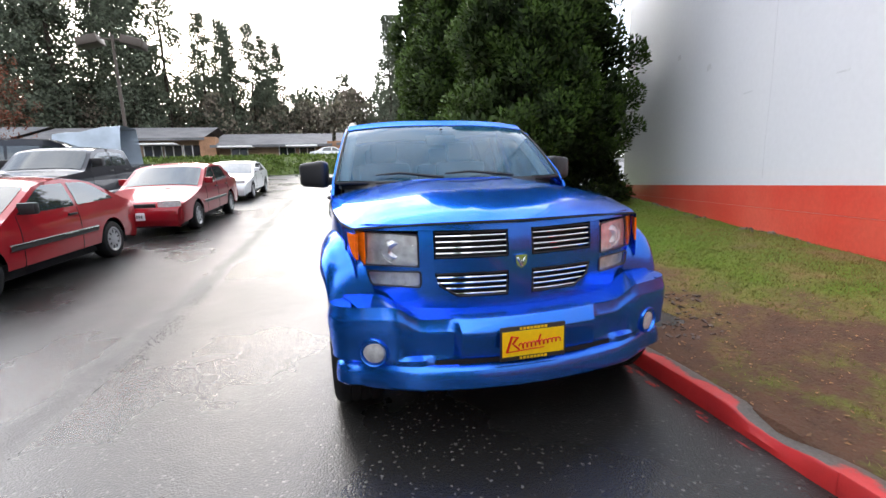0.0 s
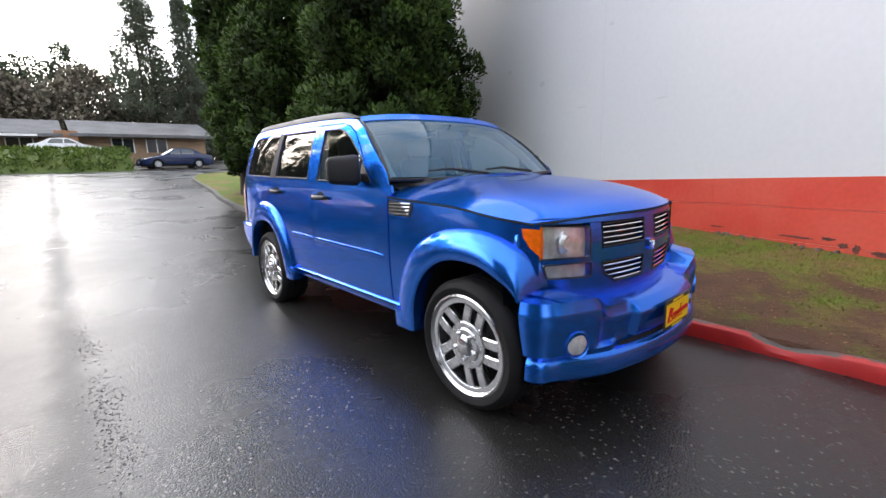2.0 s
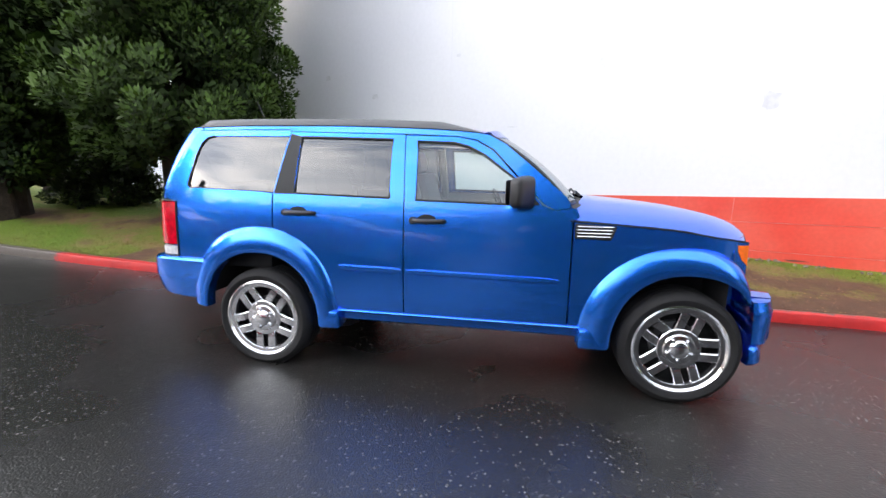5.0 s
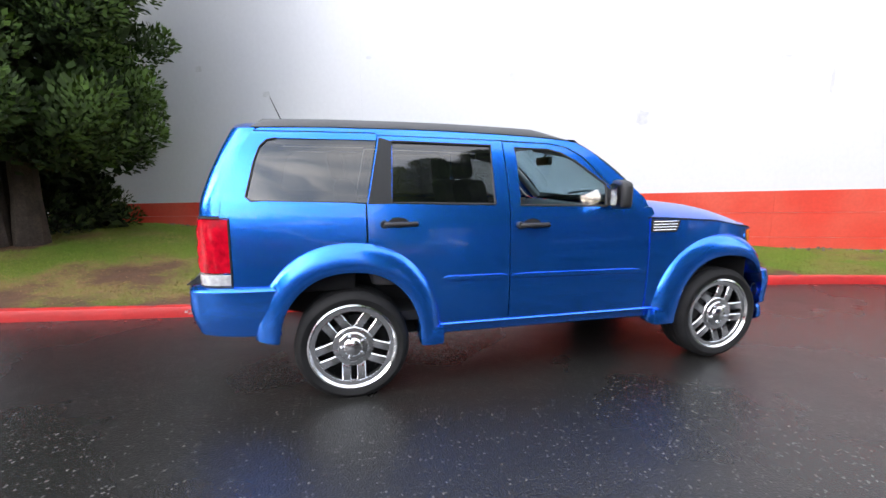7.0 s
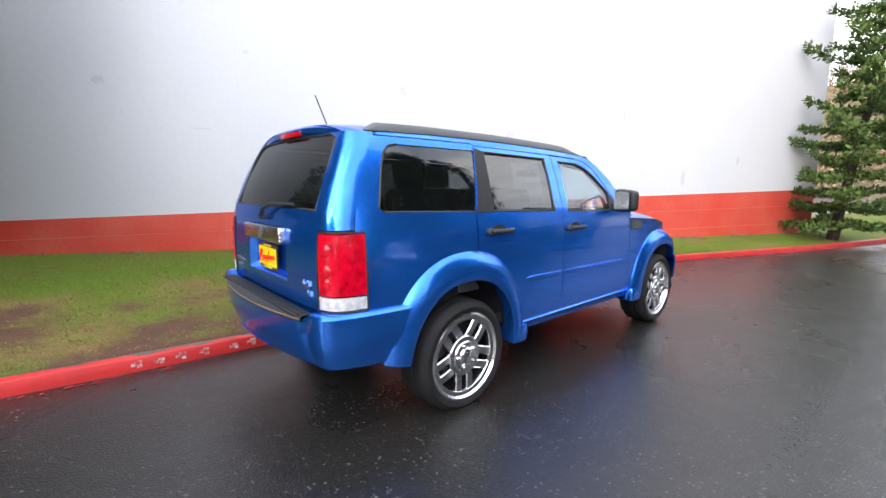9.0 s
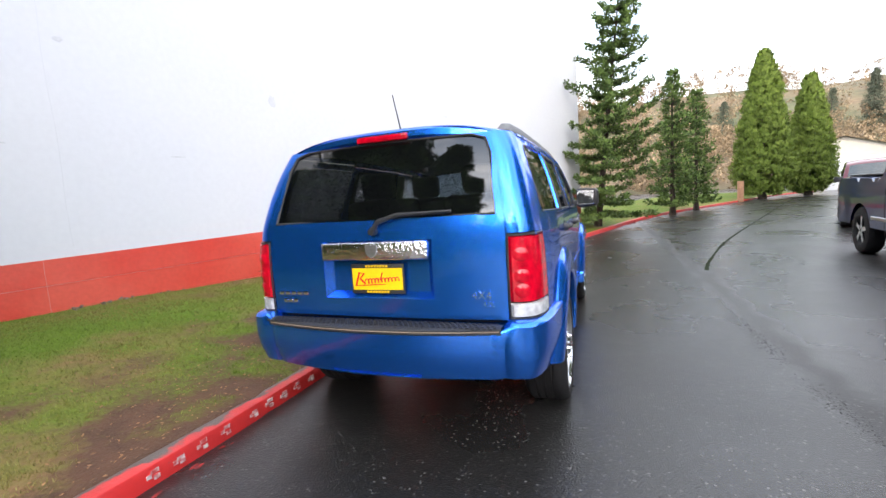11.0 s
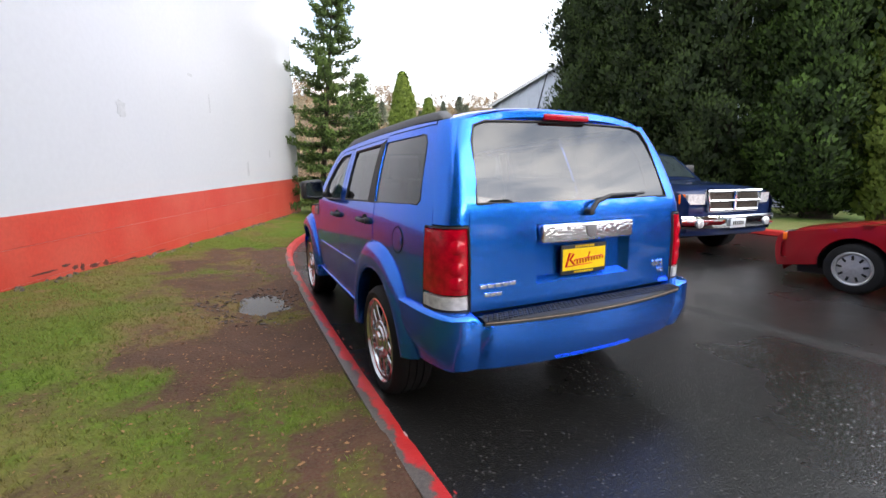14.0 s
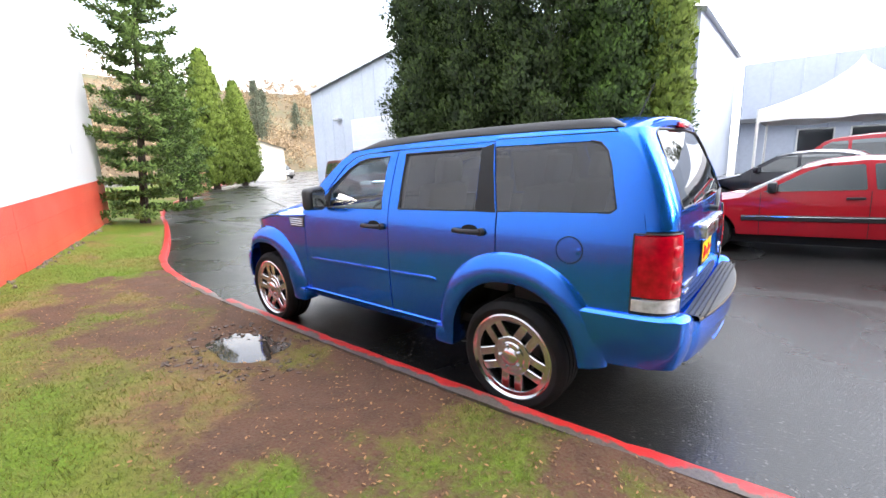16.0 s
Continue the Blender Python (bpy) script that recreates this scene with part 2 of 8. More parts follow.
def _half(poly, axis, value, keep_more):
    out = []
    for i in range(len(poly)):
        p, q = poly[i - 1], poly[i]
        pin, qin = ((p[axis] >= value) == keep_more or p[axis] == value), ((q[axis] >= value) == keep_more or q[axis] == value)
        if pin != qin:
            t = (value - p[axis]) / (q[axis] - p[axis])
            out.append((p[0] + t * (q[0] - p[0]), p[1] + t * (q[1] - p[1])))
        if qin:
            out.append(q)
    return out


def clipped(bm, polys, step, put, rim=None):
    """Fills flat outlines with a grid of cells, each vertex laid into space by put(u, v). rim: a vector function (co) by which the free border turns inwards."""
    made = {}

    def vert(p):
        key = (round(p[0], 5), round(p[1], 5))
        if key not in made:
            made[key] = bm.verts.new(put(*p))
        return made[key]

    faces = []
    sx, sy = step if isinstance(step, tuple) else (step, step)
    for poly in polys:
        poly = [tuple(map(float, p)) for p in poly]
        u0, u1 = min(p[0] for p in poly), max(p[0] for p in poly)
        for i in range(math.floor(u0 / sx), math.ceil(u1 / sx)):
            strip = _half(_half(poly, 0, i * sx, True), 0, (i + 1) * sx, False)
            if len(strip) < 3:
                continue
            v0, v1 = min(p[1] for p in strip), max(p[1] for p in strip)
            for j in range(math.floor(v0 / sy), math.ceil(v1 / sy)):
                cell = _half(_half(strip, 1, j * sy, True), 1, (j + 1) * sy, False)
                ring = []
                for p in cell:
                    q = vert(p)
                    if q not in ring:
                        ring.append(q)
                if len(ring) > 2:
                    area = sum(cell[k - 1][0] * cell[k][1] - cell[k][0] * cell[k - 1][1] for k in range(len(cell)))
                    if abs(area) < 1e-7:
                        continue
                    try:
                        faces.append(bm.faces.new(ring))
                    except ValueError:
                        pass
    bm.normal_update()
    if rim:
        border = [e for e in bm.edges if len(e.link_faces) == 1]
        res = bmesh.ops.extrude_edge_only(bm, edges=border)
        for v in [g for g in res["geom"] if isinstance(g, bmesh.types.BMVert)]:
            v.co += rim(v.co)
        for e in border:
            e.smooth = False
    return faces


def grid(bm, rows):
    """Quads between rows of points."""
    vs = [[bm.verts.new(p) for p in r] for r in rows]
    for a, b in zip(vs, vs[1:]):
        for i in range(len(a) - 1):
            bm.faces.new((a[i], a[i + 1], b[i + 1], b[i]))
    return vs


def cuboid(bm, x0, x1, y0, y1, z0, z1, bevel=0.0, m=None, seg=2):
    v = [bm.verts.new((x, y, z)) for z in (z0, z1) for x, y in ((x0, y0), (x1, y0), (x1, y1), (x0, y1))]
    fs = [bm.faces.new([v[i] for i in f]) for f in ((0, 3, 2, 1), (4, 5, 6, 7), (0, 1, 5, 4), (1, 2, 6, 5), (2, 3, 7, 6), (3, 0, 4, 7))]
    vs = v
    if bevel:
        es = list({e for f in fs for e in f.edges})
        res = bmesh.ops.bevel(bm, geom=es, offset=bevel, segments=seg, affect="EDGES", profile=0.5)
        vs = list({w for f in res["faces"] for w in f.verts} | {w for w in v if w.is_valid})
    if m is not None:
        for w in vs:
            w.co = m @ w.co
    return vs


def tube(bm, points, radius, seg=8, caps=True):
    """A round rod along points; radius: one number or one for each point."""
    pts = [Vector(p) for p in points]
    rings = []
    side = None
    for i, p in enumerate(pts):
        d = (pts[min(i + 1, len(pts) - 1)] - pts[max(i - 1, 0)]).normalized()
        if side is None:
            side = d.orthogonal().normalized()
        side = (side - d * side.dot(d)).normalized()
        other = d.cross(side)
        r = radius[i] if isinstance(radius, (list, tuple)) else radius
        rings.append([bm.verts.new(p + (side * math.cos(a) + other * math.sin(a)) * r) for a in (2 * math.pi * k / seg for k in range(seg))])
    for a, b in zip(rings, rings[1:]):
        for k in range(seg):
            bm.faces.new((a[k], a[(k + 1) % seg], b[(k + 1) % seg], b[k]))
    if caps:
        bm.faces.new(rings[0][::-1])
        bm.faces.new(rings[-1])


def lathe(bm, profile, seg=48, axis="x", m=None):
    """Turns (radius, height) points round an axis."""
    rows = []
    for k in range(seg):
        a = 2 * math.pi * k / seg
        c, s = math.cos(a), math.sin(a)
        row = []
        for r, h in profile:
            p = Vector((h, r * c, r * s)) if axis == "x" else Vector((r * c, r * s, h))
            row.append(bm.verts.new(m @ p if m is not None else p))
        rows.append(row)
    for k in range(seg):
        a, b = rows[k], rows[(k + 1) % seg]
        for i in range(len(profile) - 1):
            bm.faces.new((a[i], a[i + 1], b[i + 1], b[i]))


def text_mesh(name, body, size, mat, parent, m, depth=0.004):
    cu = bpy.data.curves.new(name, "FONT")
    cu.body, cu.size, cu.extrude, cu.align_x, cu.align_y = body, size, depth, "CENTER", "CENTER"
    tmp = bpy.data.objects.new(name, cu)
    me = bpy.data.meshes.new_from_object(tmp)
    bpy.data.objects.remove(tmp)
    me.materials.clear()
    me.materials.append(mat)
    ob = new(name, me)
    ob.parent = parent
    ob.matrix_basis = m
    return ob


# ---- the blue sport utility vehicle ----
WB = 1.3815
width_at = curve([(0.28, 0.83), (0.42, 0.862), (0.6, 0.884), (0.8, 0.889), (1.0, 0.884), (1.14, 0.876), (1.25, 0.860), (1.4, 0.822), (1.55, 0.775), (1.65, 0.736), (1.70, 0.712), (1.75, 0.672)])
plan_at = curve([(-1.95, 0.70), (-1.8, 0.80), (-1.7, 0.868), (-1.55, 0.93), (-1.3, 0.975), (-0.9, 1.0), (0, 1.0), (1.5, 0.998), (1.8, 0.985), (2.02, 0.962), (2.15, 0.935)])
rear_y = curve([(0.70, 2.262), (1.0, 2.266), (1.25, 2.25), (1.4, 2.205), (1.56, 2.135), (1.68, 2.076), (1.74, 2.045)])
side_end = curve([(0.70, 2.10), (1.2, 2.10), (1.4, 2.05), (1.6, 1.97), (1.74, 1.88)])
roof_z = curve([(-0.26, 1.692), (-0.1, 1.722), (0.2, 1.745), (0.7, 1.765), (1.2, 1.782), (1.6, 1.792), (1.9, 1.788), (2.05, 1.772)])
hood_c = curve([(-1.93, 1.054), (-1.9, 1.080), (-1.84, 1.114), (-1.72, 1.150), (-1.5, 1.190), (-1.1, 1.226), (-0.85, 1.243), (-0.55, 1.25)])
hood_e = curve([(-1.93, 1.046), (-1.8, 1.066), (-1.65, 1.083), (-1.3, 1.114), (-0.9, 1.14), (-0.55, 1.16)])


def bonnet_sweep(y):
    """How far the bonnet's side edge sweeps back from its centre line."""
    return 0.215 * ease((-1.2 - y) / 0.6)


wing_top = curve([(y + bonnet_sweep(y), hood_e(y)) for y in np.linspace(-1.93, -0.55, 36)])


def side_x(y, z):
    return width_at(z) * plan_at(y)


def roof_drop(y):
    return 0.052 + 0.026 * ease((y - 0.6) / 1.3)


def build_suv():
    car = thing("sport_utility_vehicle", "metallic blue sport utility vehicle with chrome wheels beside a red kerb", "car")

    def put_side(s, off=0.0):
        return lambda y, z: (s * (side_x(y, z) + off), y, z)

    def rim_side(s, d=0.018):
        return lambda co: Vector((-s * d, 0, 0))

    def arch(cy, a, t):
        """A point of a flare at angle a; t 0 on its outer border, 1 on its inner lip."""
        c, sn = math.cos(a), math.sin(a)
        c2, s2 = math.copysign(abs(c) ** 0.9, c), math.copysign(abs(sn) ** 0.9, sn)
        ro = (0.62 if c > 0 else 0.495) if cy < 0 else 0.572
        ri = (0.425 if c > 0 else 0.435) if cy < 0 else 0.430
        zo, zi = (0.632, 0.478) if cy < 0 else (0.662, 0.485)
        return cy + (ro + (ri - ro) * t) * c2, 0.375 + (zo + (zi - zo) * t) * s2

    def nose_x(y):
        """Half the width of the nose where the fascia stands at y."""
        lo, hi = 0.3, 1.2
        for _ in range(30):
            x = (lo + hi) / 2
            lo, hi = (x, hi) if -1.905 + 0.36 * x * x + 0.9 * max(0, x - 0.60) ** 2 < y else (lo, x)
        return lo

    def wheel_arc(cy, t, a0, a1, n=26):
        return [arch(cy, radians(a0 + (a1 - a0) * i / n), t) for i in range(n + 1)]

    roof_edge = lambda y: roof_z(y) - roof_drop(y)  # noqa: E731

    for s in (-1, 1):
        # front fender: between bonnet line, door and arch
        def arch_low(y):
            """The upper border of the wheel opening under the flare."""
            c = (y + WB) / (0.5615 if y > -WB else 0.469)
            if c >= 0.995:
                return 0.47
            return max(0.47, 0.375 + 0.586 * math.sqrt(1 - abs(c) ** (2 / 0.9)) ** 0.9)

        bm = bmesh.new()
        rows = []
        for y in list(np.linspace(-1.728, -0.9, 30)) + [-0.86, -0.835, -0.825, -0.82, -0.80, -0.75, -0.712, -0.706]:
            lo, hi = arch_low(y), wing_top(max(y, -1.712)) - 0.004
            rows.append([(s * (side_x(y, lo + (hi - lo) * v) - (0.012 if y == -0.706 else 0)), y, lo + (hi - lo) * v) for v in np.linspace(0, 1, 12)])
        grid(bm, rows)
        part("front_fender", bm, BLUE, car)
        # front door with its window frame
        bm = bmesh.new()
        belt_f, belt_r = 1.232, 1.243
        low = [(-0.698, 0.49), (0.348, 0.49), (0.348, belt_r), (-0.36, belt_f), (-0.52, belt_f), (-0.60, 1.20), (-0.698, 1.15)]
        frame_f = [(-0.52, belt_f), (-0.36, belt_f), (-0.362, 1.375), (-0.15, 1.530), (-0.04, 1.585), (0.05, 1.607), (0.285, 1.617), (0.275, belt_r), (0.348, belt_r), (0.368, 1.655), (0.03, 1.645), (-0.09, 1.622), (-0.20, 1.56)]
        clipped(bm, [low, frame_f], 0.045, put_side(s), rim_side(s))
        front_door = part("front_door", bm, BLUE, car)
        bm = bmesh.new()
        win = [(-0.362, belt_f), (-0.364, 1.376), (-0.152, 1.532), (-0.042, 1.587), (0.05, 1.609), (0.287, 1.619), (0.277, belt_r)]
        clipped(bm, [win], 0.06, put_side(s, -0.012))
        outward(bm, (0, 0.5, 0.9))
        part("window", bm, GLASS_CLEAR, front_door, "clear side window glass")
        bm = bmesh.new()
        clipped(bm, [[(-0.505, belt_f + 0.002), (-0.366, belt_f + 0.002), (-0.368, 1.365)]], 0.05, put_side(s, 0.004), rim_side(s, 0.01))
        part("sail_panel", bm, BLACK_PLASTIC, front_door, "black mirror sail panel")
        # rear door
        bm = bmesh.new()
        b0, b1 = 1.252, 1.268
        low = [(0.356, 0.49), (0.82, 0.49)] + [p for p in wheel_arc(WB, 0.3, 168, 98) if p[0] < 1.265] + [(1.270, 0.98), (1.270, b1), (1.118, b1), (0.45, b0), (0.356, b0)]
        frame_r = [(0.356, b0), (0.45, b0), (0.455, 1.628), (1.102, 1.643), (1.118, b1), (1.270, b1), (1.186, 1.678), (0.376, 1.660)]
        clipped(bm, [low, frame_r], 0.045, put_side(s), rim_side(s))
        rear_door = part("rear_door", bm, BLUE, car)
        bm = bmesh.new()
        clipped(bm, [[(0.45, b0), (0.455, 1.630), (1.102, 1.645), (1.118, b1)]], 0.06, put_side(s, -0.012))
        outward(bm, (0, 0.5, 0.9))
        part("window", bm, GLASS_DARK, rear_door, "dark tinted side window glass")
        bm = bmesh.new()
        clipped(bm, [[(1.105, 1.646), (1.122, b1 - 0.004), (1.264, b1 - 0.004), (1.182, 1.668)]], 0.05, put_side(s, 0.004), rim_side(s, 0.01))
        part("pillar_cover", bm, PILLAR_GREY, rear_door, "matt dark grey plastic pillar cover")
        # quarter panel
        bm = bmesh.new()
        q0 = [(1.280, 0.98)] + [p for p in wheel_arc(WB, 0.3, 96, 8) if p[0] > 1.285 and p[1] > 0.62] + [(1.95, 0.62), (2.10, 0.79), (2.10, 1.20), (2.085, 1.288), (1.93, 1.288), (1.270, 1.27), (1.280, 1.262)]
        q1 = [(1.270, 1.27), (1.93, 1.288), (1.955, 1.31), (1.905, 1.52), (1.875, 1.60), (1.835, 1.640), (1.78, 1.652), (1.198, 1.650), (1.190, 1.69)]
        ring = [(1.93, 1.288), (2.085, 1.288)] + [(side_end(z), z) for z in np.linspace(1.30, 1.69, 9)] + [(1.6, 1.69), (1.190, 1.69), (1.198, 1.650), (1.78, 1.652), (1.835, 1.640), (1.875, 1.60), (1.905, 1.52), (1.955, 1.31)]
        clipped(bm, [q0, ring], 0.045, put_side(s), rim_side(s, 0.014))
        quarter = part("quarter_panel", bm, BLUE, car)
        bm = bmesh.new()
        clipped(bm, [[(1.272, 1.272), (1.93, 1.290), (1.953, 1.312), (1.903, 1.52), (1.873, 1.60), (1.833, 1.638), (1.78, 1.650), (1.200, 1.648)]], 0.06, put_side(s, -0.008))
        outward(bm, (0, 0.5, 0.9))
        part("quarter_window", bm, GLASS_DARK, quarter, "dark tinted rear side window glass")
        # black seal round the door windows
        for nm, pts, holder in (("window_seal", win, front_door), ("window_seal", [(0.45, b0), (0.455, 1.630), (1.102, 1.645), (1.118, b1)], rear_door)):
            bm = bmesh.new()
            loop = [(s * (side_x(y, z) - 0.004), y, z) for y, z in pts]
            tube(bm, loop + loop[:1], 0.0085, 6, False)
            part(nm, bm, BLACK_PLASTIC, holder, "black rubber window seal")
        bm = bmesh.new()
        loop = [(s * (side_x(y, z) - 0.002), y, z) for y, z in q1[:-2]]
        tube(bm, loop, 0.006, 6)
        part("window_seal", bm, BLACK_PLASTIC, quarter)
        # strip above the doors and the screen pillar
        bm = bmesh.new()
        strip = [(0.03, 1.652), (0.37, 1.667), (1.2, 1.684), (1.2, 1.697), (1.6, 1.697), (1.905, 1.697)] + [(y, roof_edge(y)) for y in np.linspace(1.88, -0.17, 30)]
        strip += [(-0.28, 1.60), (-0.47, 1.445), (-0.66, 1.285), (-0.69, 1.225), (-0.60, 1.203), (-0.525, 1.24), (-0.21, 1.567), (-0.095, 1.630)]
        clipped(bm, [strip], 0.04, put_side(s, 0.0), rim_side(s, 0.012))
        part("roof_side", bm, BLUE, car)
        bm = bmesh.new()
        clipped(bm, [[(-0.706, 1.148), (-0.60, 1.200), (-0.69, 1.222), (-0.72, 1.215), (-0.74, 1.17)]], 0.05, put_side(s, -0.002), rim_side(s))
        part("cowl_corner", bm, BLUE, car)
        # sill
        bm = bmesh.new()
        rows = []
        for y in np.linspace(-0.82, 0.84, 24):
            x = side_x(y, 0.48)
            rows.append([(s * (x + d), y, z) for d, z in ((-0.02, 0.492), (0.004, 0.487), (0.012, 0.478), (0.006, 0.468), (-0.006, 0.455), (-0.02, 0.415), (-0.07, 0.39), (-0.25, 0.385))])
        grid(bm, rows)
        part("sill", bm, BLUE, car)
        # side moulding, on both doors
        for y0, y1, holder in ((-0.64, 0.335, front_door), (0.37, 0.80, rear_door)):
            bm = bmesh.new()
            rows = []
            ys = list(np.linspace(y0, y1, 12))
            for i, y in enumerate(ys):
                k = 0.35 if i in (0, len(ys) - 1) else 1.0
                z = 0.775 + 0.012 * y
                rows.append([(s * (side_x(y, z) + d * k), y, z + h * (0.6 if k < 1 else 1)) for d, h in ((0.0, 0.021), (0.007, 0.017), (0.009, 0.008), (0.008, -0.010), (0.006, -0.016), (0.0, -0.020))])
            grid(bm, rows)
            part("side_moulding", bm, BLUE, holder)
        # handles
        for y0, z0, holder in ((0.19, 1.116, front_door), (1.075, 1.142, rear_door)):
            bm = bmesh.new()
            x = side_x(y0, z0)
            cup = arc(y0 + 0.01, z0 + 0.008, 0.062, 0.032, 0, 360, 20)[:-1]
            clipped(bm, [cup], 0.05, lambda y, z, s=s: (s * (side_x(y, z) + 0.0025), y, z))
            part("handle_cup", bm, DARK, holder)
            bm = bmesh.new()
            tube(bm, [(s * (x + d), y0 + t, z0) for t, d in ((-0.105, 0.002), (-0.095, 0.026), (-0.05, 0.036), (0.05, 0.036), (0.085, 0.026), (0.10, 0.002))], [0.014, 0.017, 0.016, 0.016, 0.018, 0.018], 10)
            lathe(bm, [(0.0, 0.03), (0.020, 0.03), (0.024, 0.024), (0.025, 0.0)], 16, "x", Matrix.Translation((s * x, y0 + 0.098, z0)) @ Matrix.Diagonal((s, 1, 1, 1)))
            part("door_handle", bm, BLACK_PLASTIC, holder, "black door handle")
        # fender vent
        bm = bmesh.new()
        vent = rounded([(-0.955, 1.118), (-0.715, 1.133), (-0.715, 1.042), (-0.925, 1.038)], 0.012)
        clipped(bm, [vent], 0.05, put_side(s, 0.004), rim_side(s, 0.012))
        vent_ob = part("fender_vent", bm, BLACK_PLASTIC, car, "black fender vent with bright slats")
        for k in range(4):
            bm = bmesh.new()
            z = 1.113 - 0.0195 * k
            tube(bm, [(s * (side_x(y, z) + 0.007), y, z + 0.012 * (y + 0.72) * -0.5) for y in np.linspace(-0.935 + 0.006 * k, -0.728, 5)], 0.0045, 6)
            part("slat", bm, CHROME, vent_ob, "bright metal slat")
        # wheel arch flares
        for cy, nm in ((-WB, "front_flare"), (WB, "rear_flare")):
            bm = bmesh.new()
            rows = []
            front = cy < 0
            a0, a1 = (0, 157) if front else (6, 180)
            for i in range(45):
                row = []
                for t in (0.0, 0.05, 0.12, 0.2, 0.32, 0.5, 0.7, 0.86, 0.95, 1.0, 1.03):
                    end = a1 - (19 * min(t, 1.0) if front else 0)
                    a = radians(a0 + (end - a0) * i / 44)
                    y, z = arch(cy, a, min(t, 1.0))
                    if front and y < -1.66:
                        y = -1.66 - 0.085 * (1 - math.exp((y + 1.66) / 0.085))
                    base = min(side_x(y, z), nose_x(y)) if front else side_x(y, z)
                    wide = 0.932 - 0.018 * ease((0.6 - z) / 0.3) - (0.30 * max(0, -1.60 - y) if front else 0.12 * max(0, y - 1.7))
                    wide = max(wide, base + 0.012)
                    k = (1 - (1 - min(t / 0.72, 1.0)) ** 2) ** 0.75
                    x = base - 0.004 + (wide - base + 0.004) * k
                    if t > 0.9:
                        x -= 0.010 * (t - 0.9) / 0.1
                    if t > 1.0:
                        x = wide - 0.09
                    row.append((s * x, y, z))
                rows.append(row)
            grid(bm, rows)
            part(nm, bm, BLUE, car)
            # liner of the wheel well
            bm = bmesh.new()
            rows = []
            for i in range(25):
                a = radians((2 + 166 * i / 24) if cy < 0 else (16 + 164 * i / 24))
                y, z = arch(cy, a, 0.93)
                y = max(y, -1.60)
                rows.append([(s * 0.86, y, z), (s * 0.50, y, z), (s * 0.50, cy, 0.42)])
            grid(bm, rows)
            part("wheel_well", bm, DARK, car)
        # spat in front of the arch bottoms
        for y0, y1, x1 in ((0.80, 0.955, 0.918), (-0.955, -0.77, 0.918)):
            bm = bmesh.new()
            cuboid(bm, s * (x1 - 0.16), s * x1, y0, y1, 0.352, 0.48, 0.02)
            part("mud_spat", bm, BLUE, car)
        # mirror
        bm = bmesh.new()
        vs = cuboid(bm, -0.105, 0.105, -0.06, 0.06, -0.092, 0.092, 0.035, seg=3)
        m = Matrix.Translation((s * 0.992, -0.385, 1.312)) @ pose(0, 0, 0, 0, 0, s * 20)
        for v in vs:
            v.co = Vector((v.co.x, v.co.y * (1 - 0.35 * (v.co.x * s / 0.105 > 0)), v.co.z * (1 - 0.1 * v.co.x * s / 0.105)))
            v.co = m @ v.co
        cuboid(bm, s * 0.80, s * 0.93, -0.42, -0.37, 1.235, 1.29, 0.012)
        mirror = part("wing_mirror", bm, BLACK_PLASTIC, front_door, "black wing mirror")
        bm = bmesh.new()
        clipped(bm, [rounded([(-0.085, -0.072), (0.085, -0.072), (0.085, 0.072), (-0.085, 0.072)], 0.025)], 0.1, lambda u, v: m @ Vector((u, 0.0615, v)))
        part("mirror_glass", bm, CHROME, mirror, "silvered mirror glass")
        # tail lamp, wrapped round the rear corner
        def corner(t, z, off=0.0, z_from=None):
            y0 = side_end(z)
            p0 = Vector((side_x(y0, z), y0))
            x2 = 0.694 - 0.17 * max(0, z - 1.22) - 0.20 * max(0, z - 1.55)
            p2 = Vector((x2, rear_y(z) - 0.045 * x2 * x2))
            p1 = Vector((p0.x - 0.012, p2.y + 0.004))
            q = p0 * (1 - t) ** 2 + p1 * 2 * t * (1 - t) + p2 * t * t
            d = (p1 - p0) * (1 - t) + (p2 - p1) * t
            nrm = Vector((d.y, -d.x)).normalized()
            if nrm.x < 0 and nrm.y < 0:
                nrm = -nrm
            q = q + nrm * off
            return (s * q.x, q.y, z)

        bm = bmesh.new()
        grid(bm, [[corner(t, z) for t in np.linspace(0, 1, 13)] for z in np.linspace(1.205, 1.71, 22)])
        part("rear_pillar", bm, BLUE, car)
        bm = bmesh.new()
        grid(bm, [[corner(t, z, -0.012) for t in np.linspace(0, 1, 9)] for z in np.linspace(0.68, 1.21, 8)])
        part("lamp_pocket", bm, DARK, car)
        lamp = None
        for nm, z0, z1, mat, lab in (("tail_lamp", 0.872, 1.188, RED_LENS, "red tail lamp lens"), ("reversing_lens", 0.798, 0.868, WHITE_LENS, "clear reversing lamp lens")):
            bm = bmesh.new()
            ts = np.linspace(0.0, 0.975, 15)
            rows = []
            zs = [z0, z0 + 0.006] + list(np.linspace(z0 + 0.02, z1 - 0.02, 6)) + [z1 - 0.006, z1]
            for j, z in enumerate(zs):
                edge = j in (0, len(zs) - 1)
                row = [(s * (side_x(y, z) + o), y, z) for y, o in ((2.052, -0.002), (2.058, -0.004 if edge else 0.008))]
                rows.append(row + [corner(t, z, -0.006 if edge or i == 14 else 0.010) for i, t in enumerate(ts)])
            grid(bm, rows)
            lamp = part(nm, bm, mat, lamp or car, lab)
        bm = bmesh.new()
        side_pt = lambda z: (s * (side_x(2.052, z) + 0.004), 2.052, z)  # noqa: E731
